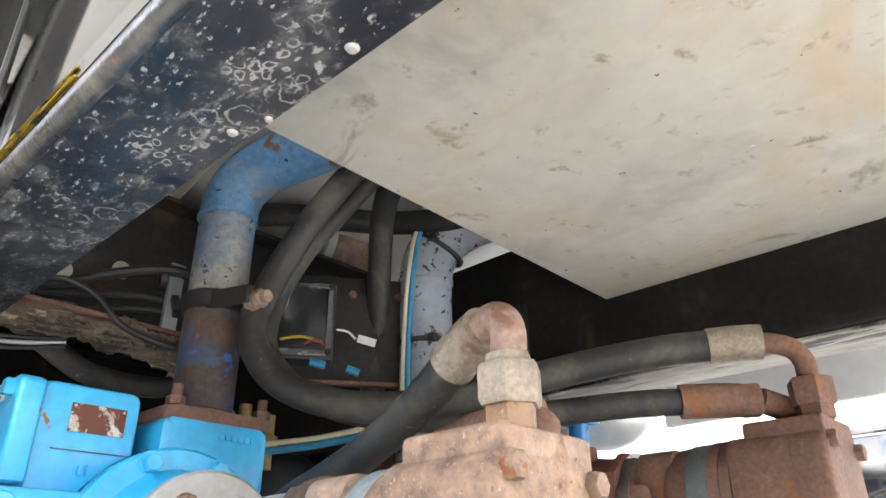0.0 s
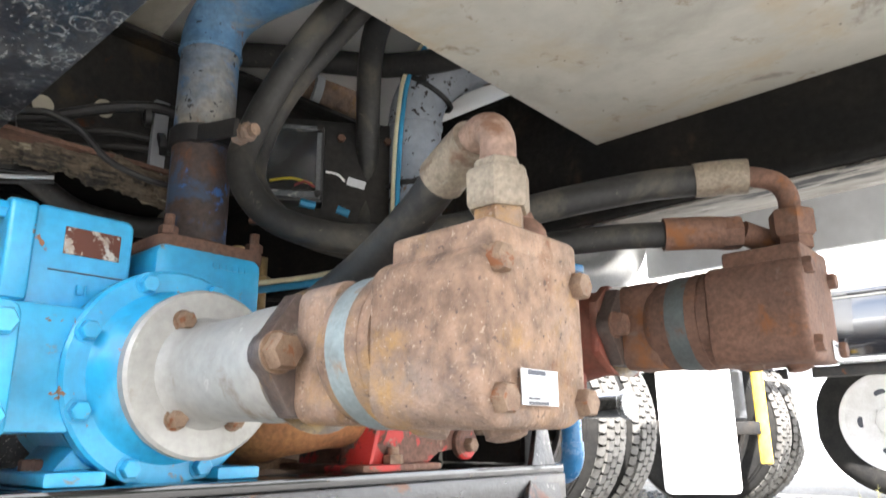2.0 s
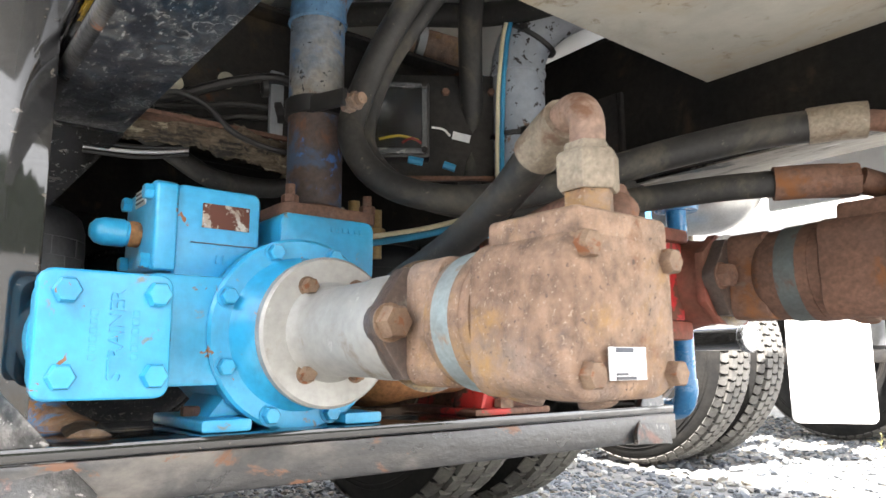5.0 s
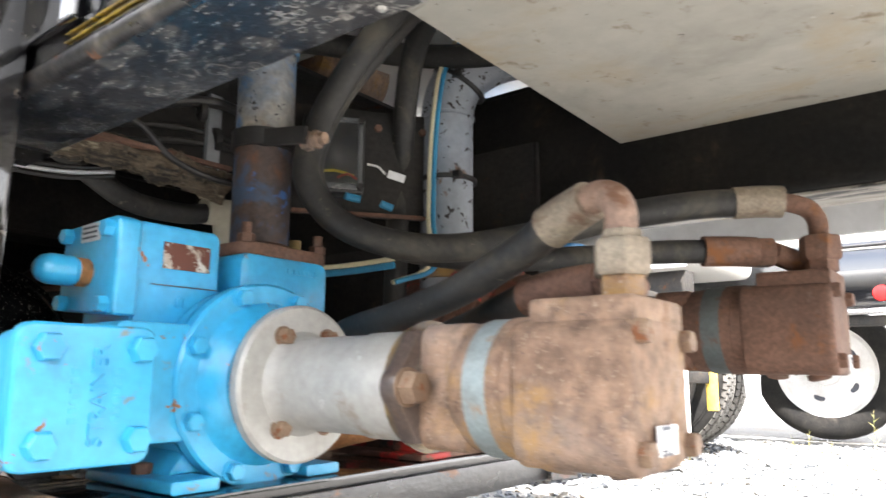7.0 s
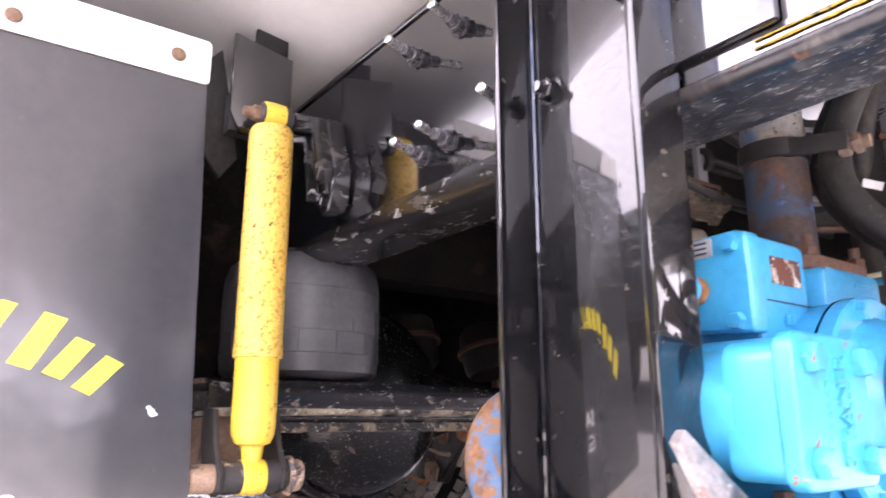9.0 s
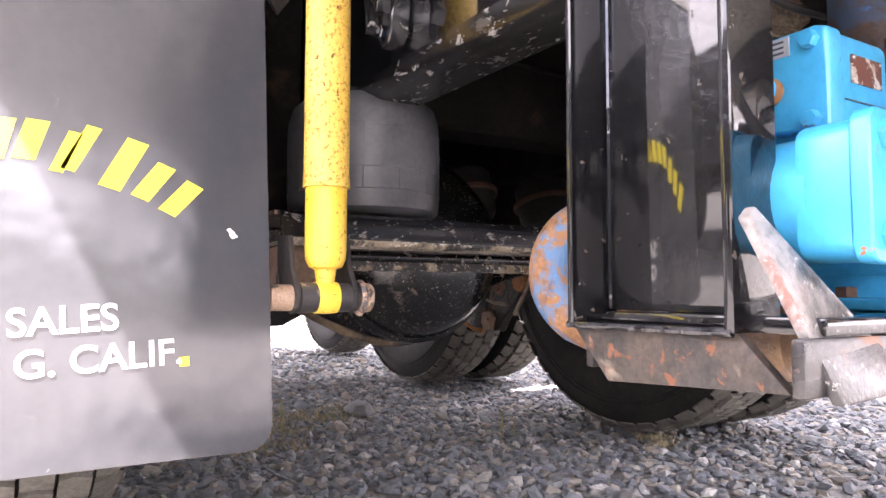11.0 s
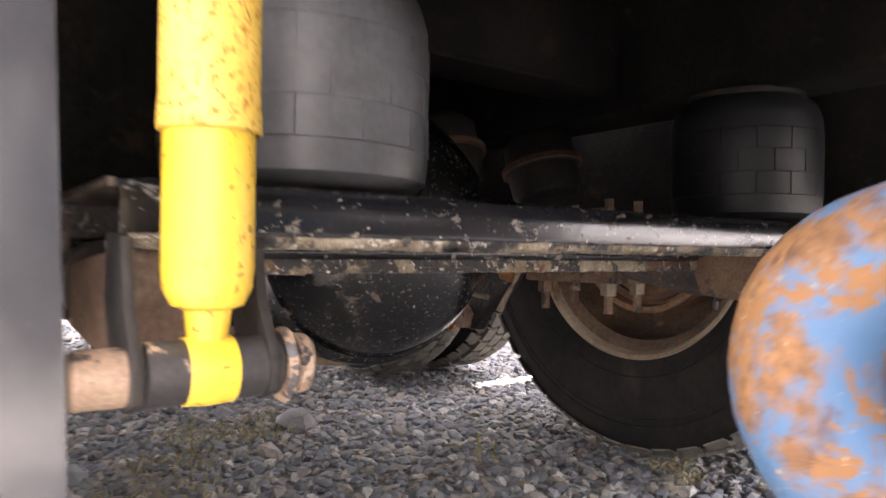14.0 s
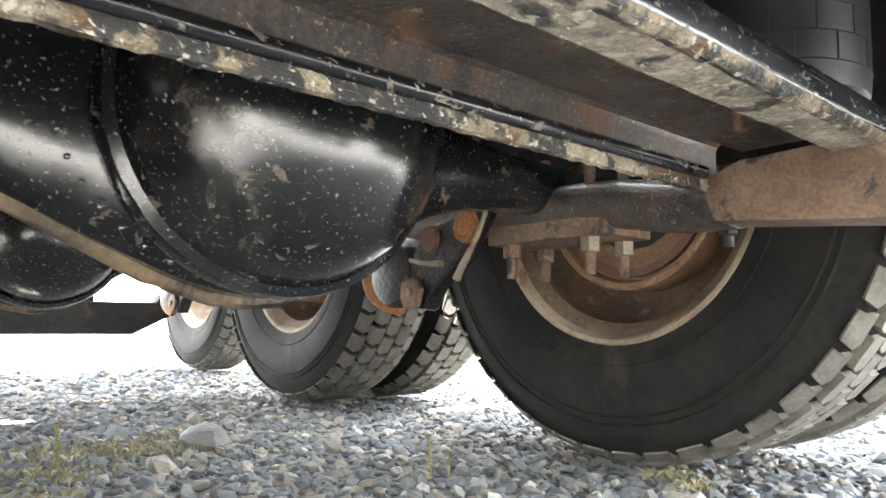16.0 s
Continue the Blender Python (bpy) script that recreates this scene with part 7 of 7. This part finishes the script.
def build_drum(x, y, z, s):
    dr = thing("brake_drum", (x, y, z), "rusty brake drum and dust shield inside the rim", "brake drum", "brake drums")
    part("drum", rough_up(lathe([(0, 0.05), (0.215, 0.05), (0.222, 0.04), (0.222, -0.045), (0.216, -0.05), (0.206, -0.048), (0.200, -0.02), (0, -0.01)], (x, y, z), (0, s, 0), 56), 0.001, 30), DRUM, dr)
    shoe = lathe([(0.175, -0.035), (0.192, -0.036), (0.192, -0.012), (0.175, -0.012)], (x, y, z), (0, s, 0), 56, closed=True)
    part("shoe", shoe, RUSTY_DARK, dr)
    part("spider", lathe([(0, -0.06), (0.07, -0.06), (0.09, -0.02), (0.16, -0.014), (0, -0.012)], (x, y, z), (0, s, 0), 32), GRIMY, dr)


def build_running_gear():
    zc, zn = 0.606, 0.560
    for ax, name in ((-2.06, "rear"), (-3.58, "forward")):
        build_axle(ax, 0.575, 0.487, "oily black drive axle housing, %s one, with a domed cover" % name)
    first = build_wheel((-2.04, 1.432, zc), "dual truck wheel with lug tread and dirty cream rim")
    for c in ((-2.025, 1.765, zc), (-3.49, 1.432, zc), (-3.49, 1.765, zc)):
        copy_thing(first, Matrix.Translation(c))
    for c in ((-2.025, -0.36, zc), (-2.025, -0.693, zc), (-3.49, -0.36, zc), (-3.49, -0.693, zc)):
        copy_thing(first, pose(*c, 0, 0, 180))
    copy_thing(first, Matrix.Translation((-5.35, 1.78, zc)))
    second = build_wheel((-2.27, 3.15, zn), "dual truck wheel with a pale block tread on the neighbouring truck", GRIMY, 1.055, True)
    for x, y in ((-2.27, 3.48), (-2.08, 5.09), (-2.08, 5.42)):
        copy_thing(second, pose(x, y, zn))
    for ax in (-2.025, -3.49):
        build_drum(ax, 1.40, 0.606, 1)
        build_brake(ax - 0.075, 0.545, 1.165, 1)


def build_fender():
    """Quarter fender over the near wheels."""
    arc = [(-2.11 + 0.78 * math.cos(radians(a)), 0.57 + 0.78 * math.sin(radians(a))) for a in range(24, 169, 6)]
    arc += [(-2.11 + 0.774 * math.cos(radians(a)), 0.57 + 0.774 * math.sin(radians(a))) for a in range(168, 23, -6)]
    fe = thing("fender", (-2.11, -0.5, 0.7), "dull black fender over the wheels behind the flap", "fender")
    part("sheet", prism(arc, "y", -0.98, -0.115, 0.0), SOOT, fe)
    # added plate, hides the bright grazing reflection on the rail web
    part("baffle", box(-1.758, -1.750, -0.113, 0.099, 0.60, 1.20, 0.002), SOOT, fe, "dark plate added beside the rail to block its bright reflection")
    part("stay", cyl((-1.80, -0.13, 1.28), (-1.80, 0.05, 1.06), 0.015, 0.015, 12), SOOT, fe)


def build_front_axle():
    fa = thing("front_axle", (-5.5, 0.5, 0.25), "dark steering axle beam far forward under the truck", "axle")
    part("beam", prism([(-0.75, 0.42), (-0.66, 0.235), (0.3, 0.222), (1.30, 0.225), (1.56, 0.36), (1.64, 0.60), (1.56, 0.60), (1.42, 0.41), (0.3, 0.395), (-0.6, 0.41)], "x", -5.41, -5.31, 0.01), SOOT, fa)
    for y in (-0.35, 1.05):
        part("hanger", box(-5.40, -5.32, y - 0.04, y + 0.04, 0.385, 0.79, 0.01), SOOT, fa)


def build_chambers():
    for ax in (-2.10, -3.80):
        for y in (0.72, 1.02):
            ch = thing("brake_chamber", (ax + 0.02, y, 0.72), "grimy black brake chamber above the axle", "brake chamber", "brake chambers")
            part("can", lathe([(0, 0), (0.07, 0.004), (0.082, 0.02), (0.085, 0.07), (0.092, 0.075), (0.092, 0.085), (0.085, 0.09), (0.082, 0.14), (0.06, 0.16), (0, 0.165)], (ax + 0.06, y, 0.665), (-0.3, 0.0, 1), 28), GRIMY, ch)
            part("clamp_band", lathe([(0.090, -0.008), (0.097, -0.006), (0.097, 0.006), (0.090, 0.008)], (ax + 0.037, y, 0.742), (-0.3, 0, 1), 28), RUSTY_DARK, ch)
    # added black panels stand in for the shaded space before the wheels
    guard = thing("dark_backing", (-1.9, 1.266, 0.66), "black panels added for the shade between frame and wheels", "fender")
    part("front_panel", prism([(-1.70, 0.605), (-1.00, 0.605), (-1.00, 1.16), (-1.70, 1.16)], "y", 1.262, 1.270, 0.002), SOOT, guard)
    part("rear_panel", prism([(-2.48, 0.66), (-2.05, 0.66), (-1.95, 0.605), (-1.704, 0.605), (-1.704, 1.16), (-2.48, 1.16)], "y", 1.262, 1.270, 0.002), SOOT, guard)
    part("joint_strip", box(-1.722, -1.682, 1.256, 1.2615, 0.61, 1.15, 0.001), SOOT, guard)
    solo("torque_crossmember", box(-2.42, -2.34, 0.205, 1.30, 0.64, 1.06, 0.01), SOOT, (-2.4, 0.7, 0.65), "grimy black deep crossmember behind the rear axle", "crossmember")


# ---- neighbours ----
def build_neighbour():
    tr = thing("parked_trailer", (-1.5, 6.2, 0.0), "black parked trailer frame with a bright strip along its edge", "trailer")
    part("rail", box(-6.0, 2.5, 5.95, 6.10, 1.06, 1.50, 0.01), GLOSS, tr)
    part("lower_flange", box(-6.0, 2.5, 5.955, 6.10, 0.925, 1.002, 0.008), GRIMY, tr, "dark lower flange")
    part("strip", box(-6.0, 2.5, 5.90, 5.947, 1.005, 1.045, 0.006), CHROME, tr, "bright metal strip")
    part("upper_edge", box(-6.0, 2.5, 5.91, 5.947, 1.51, 1.55, 0.006), GLOSS, tr)
    part("tail_light", lathe([(0, 0), (0.06, 0), (0.054, 0.015), (0, 0.02)], (-0.662, 5.9495, 1.16), (0, -1, 0), 24), LENS_RED, tr, "red lamp lens")
    part("landing_leg", box(1.4, 1.5, 6.0, 6.1, 0.0, 1.06, 0.008), GLOSS, tr)
    part("landing_leg", box(-4.6, -4.5, 6.0, 6.1, 0.0, 1.06, 0.008), GLOSS, tr)
    part("tank_shell", box(-6.0, 2.5, 6.18, 8.0, 1.56, 3.0, 0.12, 4), TANK, tr, "white tank body")
    ax = thing("parked_axle", (-2.1, 4.3, 0.53), "black axle tube of the neighbouring truck", "axle")
    part("tube", cyl((-2.2, 3.15, 0.53), (-2.1, 5.5, 0.53), 0.065, 0.065, 24), GRIMY, ax)
    blue = surface("light_blue_paint", (0.05, 0.20, 0.42), (0.08, 0.26, 0.48), 12, (0.4, 0.6), 0, 0.1, [((0.40, 0.44, 0.48), 3, 0.56, 0.62, 0.5, 4)])
    part("bracket", rough_up(box(-2.14, -1.90, 2.96, 3.02, 1.02, 1.28, 0.02, 3), 0.004, 8), blue, ax, "light blue bracket")
    part("tank_barrel", cyl((-1.42, 2.12, 0.585), (-1.10, 2.08, 0.585), 0.040, 0.040, 28, 0.006), GLOSS, ax, "glossy black cylinder")
    part("barrel_end", lathe([(0, 0), (0.044, 0), (0.047, 0.004), (0.047, 0.018), (0.044, 0.022), (0.02, 0.024), (0, 0.024)], (-1.10, 2.08, 0.585), (1, -0.12, 0), 28), CHROME, ax, "polished barrel end")
    part("shock", cyl((-1.5, 4.55, 0.33), (-1.5, 4.55, 0.95), 0.036, 0.036, 20, 0.006), YELLOW, ax, "yellow shock absorber")
    part("air_bag", cyl((-1.75, 4.6, 0.58), (-1.75, 4.6, 0.90), 0.14, 0.14, 28, 0.02), BELLOWS, ax, "dark rubber air bag")
    part("arm", box(-2.2, -1.5, 4.5, 4.62, 0.50, 0.575, 0.008), GRIMY, ax)
    part("frame", box(-6.0, -1.56, 4.35, 4.50, 0.95, 1.22, 0.01), GRIMY, ax)
    part("cross_tube", cyl((-1.52, 3.0, 0.98), (-1.52, 5.4, 0.98), 0.03, 0.03, 16), GRIMY, ax)
    hang = thing("mud_flap", (-1.45, 5.2, 0.25), "narrow pale hanging flap beside the parked wheels", "mud flap", "mud flaps")
    part("sheet", prism([(-1.50, 0.96), (-1.34, 0.96), (-1.36, 0.25), (-1.44, 0.25)], "y", 5.15, 5.156, 0.001), GALV, hang)
    # body added across the sun's path, so that the parked wheels lie in shade
    body = thing("shading_tank_body", (-3.5, 5.0, 1.23), "white tank body added over the neighbouring truck to shade its wheels", "tank")
    part("shell", box(-6.0, -1.50, 4.22, 5.80, 1.30, 2.50, 0.10, 4), TANK, body)
    part("skirt", box(-6.0, -1.52, 4.25, 4.262, 1.225, 1.32, 0.004), GALV, body, "bright metal skirt")
    white_wheel((-1.23, 7.00, 0.60))


def white_wheel(c):
    wh = thing("wheel", c, "white steel disc wheel with oval hand holes on a black tyre", "wheel", "parked wheels")
    def at(bm):
        return turned(bm, Matrix.Translation(c))
    part("tyre", at(lathe([(0.395, -0.10), (0.41, -0.125), (0.48, -0.140), (0.555, -0.132), (0.592, -0.105), (0.60, 0), (0.592, 0.105), (0.48, 0.138), (0.395, 0.10)], (0, 0, 0), (0, 1, 0), 64)), TYRE, wh)
    disc = at(lathe([(0.408, -0.115), (0.400, -0.122), (0.388, -0.105), (0.37, -0.075), (0.30, -0.060), (0.22, -0.070), (0.17, -0.095), (0.13, -0.095), (0.12, -0.14), (0.10, -0.15), (0, -0.152)], (0, 0, 0), (0, 1, 0), 64))
    rim = part("rim", disc, WHITE_RIM, wh)
    for k in range(5):
        t = radians(72 * k + 36)
        hole = lathe([(0, 0), (0.030, 0), (0.028, -0.004), (0, -0.004)], (0, 0, 0), (0, 1, 0), 20)
        part("hand_hole", at(turned(hole, Matrix.Rotation(-t, 4, "Y") @ pose(0.250, -0.064, 0) @ Matrix.Diagonal((0.95, 1, 1.6, 1)))), INK, rim, "dark oval hand hole")
    for k in range(10):
        t = radians(36 * k)
        part("wheel_nut", at(hexa((0.150 * math.cos(t), -0.094, 0.150 * math.sin(t)), (0, -1, 0), 0.016, 0.020)), WHITE_RIM, rim)
    return wh


def build_mirrored_block():
    """An unseen dark trailer added on the open side, to be mirrored in the glossy paint."""
    tr = thing("parked_trailer", (-1.0, -2.9, 0), "low dark box trailer added out of view for dark reflections", "trailer")
    part("body", box(-9.0, 5.0, -4.9, -2.9, 0.62, 1.42, 0.03), SIDE_DARK, tr)
    part("rail", box(-9.0, 5.0, -3.02, -2.895, 0.42, 0.615, 0.01), RAIL_BLACK, tr)
    for x in (-7.0, -5.7, -3.2, -1.9, 2.5, 3.8):
        part("wheel", lathe([(0, -0.02), (0.2, -0.02), (0.26, 0.08), (0.28, 0.12), (0.40, 0.13), (0.42, 0.09), (0.42, -0.12), (0, -0.12)], (x, -3.2, 0.42), (0, 1, 0), 40), TYRE, tr)
    for x in (-0.4, 0.9):
        part("landing_leg", box(x, x + 0.1, -3.2, -3.1, 0.0, 0.62, 0.006), GRIMY, tr)


# ---- small growth on the yard ----
def build_weeds():
    rng = random.Random(21)
    def stalk(x, y, hgt, lean):
        w = thing("weed", (x, y, 0), "dry pale weed stalk growing out of the gravel", "weed", "weeds")
        top = (x + lean * hgt, y - 0.3 * lean * hgt, hgt)
        part("stem", tube([(x, y, -0.01), (x + 0.3 * lean * hgt, y, hgt * 0.5), top], (0.0022, 0.0010), 6, 0.02), WEED, w)
        for k in range(7):
            t = 0.15 + 0.8 * k / 7
            a = rng.uniform(0, 6.28)
            n = hgt * rng.uniform(0.12, 0.26) * (1.1 - t * 0.6)
            p = Vector((x + lean * hgt * t, y - 0.3 * lean * hgt * t, hgt * t))
            q = p + Vector((math.cos(a), math.sin(a), 0.9)) * n
            part("leaf", tube([p, (p + q) / 2 + Vector((0, 0, 0.1 * n)), q], (0.0032, 0.0008), 5, 0.02, flat=0.3), WEED, w)
    for x, y, hgt, lean in WEEDS:
        stalk(x, y, hgt, lean)
    def tuft(x, y, rad, n):
        bm = bmesh.new()
        for k in range(n):
            a, d = rng.uniform(0, 6.28), rad * rng.random() ** 0.7
            px, py = x + d * math.cos(a), y + 1.4 * d * math.sin(a)
            b, hgt = rng.uniform(0, 6.28), rng.uniform(0.006, 0.022)
            u = Vector((math.cos(b), math.sin(b), 0))
            s = Vector((-u.y, u.x, 0)) * 0.0022
            p = Vector((px, py, 0.0))
            v = [bm.verts.new(p - s), bm.verts.new(p + s), bm.verts.new(p + u * hgt * 0.5 + s * 0.6 + Vector((0, 0, hgt * 0.8))), bm.verts.new(p + u * hgt * 1.1 + Vector((0, 0, hgt)))]
            bm.faces.new((v[0], v[1], v[2]))
            bm.faces.new((v[0], v[2], v[3]))
        ob = new("grass_tuft", mesh_of("grass_tuft", bm, MOSS, (x, y, 0)))
        ob.location = (x, y, 0)
        tagged(ob, "low dusty yellow-green moss and grass between the stones", "grass", "", "stuff")
    for x, y, rad, n in TUFTS:
        tuft(x, y, rad, int(n * 0.55))


SIDE_DARK = surface("dark_mirrored_side", (0.022, 0.024, 0.03), (0.034, 0.034, 0.038), 2, (0.4, 0.6), 0, 0.1, [((0.06, 0.056, 0.05), 3, 0.56, 0.8, 0.7, 8)], (60, 0.1, 0.001))
WEEDS = ((-0.80, 5.95, 0.31, 0.05), (-1.18, 5.65, 0.17, 0.1), (-1.28, 5.7, 0.12, -0.2), (-1.66, 4.52, 0.11, 0.1), (-2.70, 0.395, 0.11, 0.25), (-2.26, 1.00, 0.075, -0.2), (-2.24, 1.03, 0.06, 0.3), (-1.05, 5.7, 0.09, 0.2))
TUFTS = ((-2.66, 0.36, 0.10, 260), (-2.88, 0.48, 0.12, 300), (-2.80, 0.62, 0.08, 160), (-2.98, 0.70, 0.10, 160), (-1.92, 1.36, 0.06, 140), (-1.84, 1.30, 0.04, 70), (-2.45, 0.25, 0.12, 240), (-1.18, 5.7, 0.15, 120), (-0.8, 5.9, 0.12, 90))


def build_tree_line():
    """An unseen far wooded bank, added to close the yard behind the camera."""
    rng = random.Random(8)
    bm = bmesh.new()
    cols = []
    n = 70
    for k in range(n + 1):
        t = k / n
        x, y = 34 + 5 * math.sin(t * 9), -36 + 66 * t
        top = 5.6 + 1.6 * noise.noise(Vector((t * 9, 0, 0))) + rng.uniform(-0.5, 0.5)
        cols.append([bm.verts.new((x - 1.5 + q * 0.35 + rng.uniform(-0.5, 0.5), y + rng.uniform(-0.3, 0.3), top * q / 6 - 0.3)) for q in range(7)])
    for a, b in zip(cols, cols[1:]):
        for q in range(6):
            bm.faces.new((a[q], b[q], b[q + 1], a[q + 1]))
    solo("backdrop_trees", bm, WOODS, (34, 0, 0), "far dark green wooded bank added out of view behind the yard", "backdrop", kind="structure")


WOODS = surface("far_dark_foliage", (0.035, 0.05, 0.022), (0.06, 0.075, 0.035), 1.2, (0.8, 0.95), 0, 0.4, (), (4, 0.8, 0.2))


build_ground()
build_stones()
build_frame()
build_tank()
build_beam_and_posts()
build_blue_pump()
build_adapter("motor_adapter", -0.615, -0.452, AX_Y, AX_Z, ALU, "dull cast aluminium adapter between pump and motor")
build_motor("hydraulic_motor", -0.452, -0.246, AX_Y + 0.006, AX_Z, RUSTY, BAND, BRONZE, "rusty brown cast hydraulic motor with a blue-grey band")
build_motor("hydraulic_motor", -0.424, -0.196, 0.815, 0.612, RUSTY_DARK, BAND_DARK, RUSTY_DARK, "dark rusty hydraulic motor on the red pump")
build_label()
build_far_label()
build_hoses()
build_pipes()
build_red_pump()
build_inlet_elbow()
build_fittings()
build_suspension_beam()
build_air_spring(-1.562, 0.157, "dusty black rubber air spring standing on the suspension beam", R=0.143)
build_air_spring(-1.552, 1.030, "rubber air spring coloured for shade on the far end of the beam", R=0.128, skin=BELLOWS_SHADED)
build_shock(-1.328, -0.015)
build_flap(-1.31, -0.124, -0.74, 0.25, 1.062, True)
build_running_gear()
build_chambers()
build_front_axle()
build_fender()
build_neighbour()
white_flap = build_flap(0.0, 0.205, -0.205, 0.19, 0.98, False)
white_flap.matrix_world = pose(-1.64, 3.92, 0.19, 0, 0, -53)
build_mirrored_block()
build_weeds()
build_tree_line()
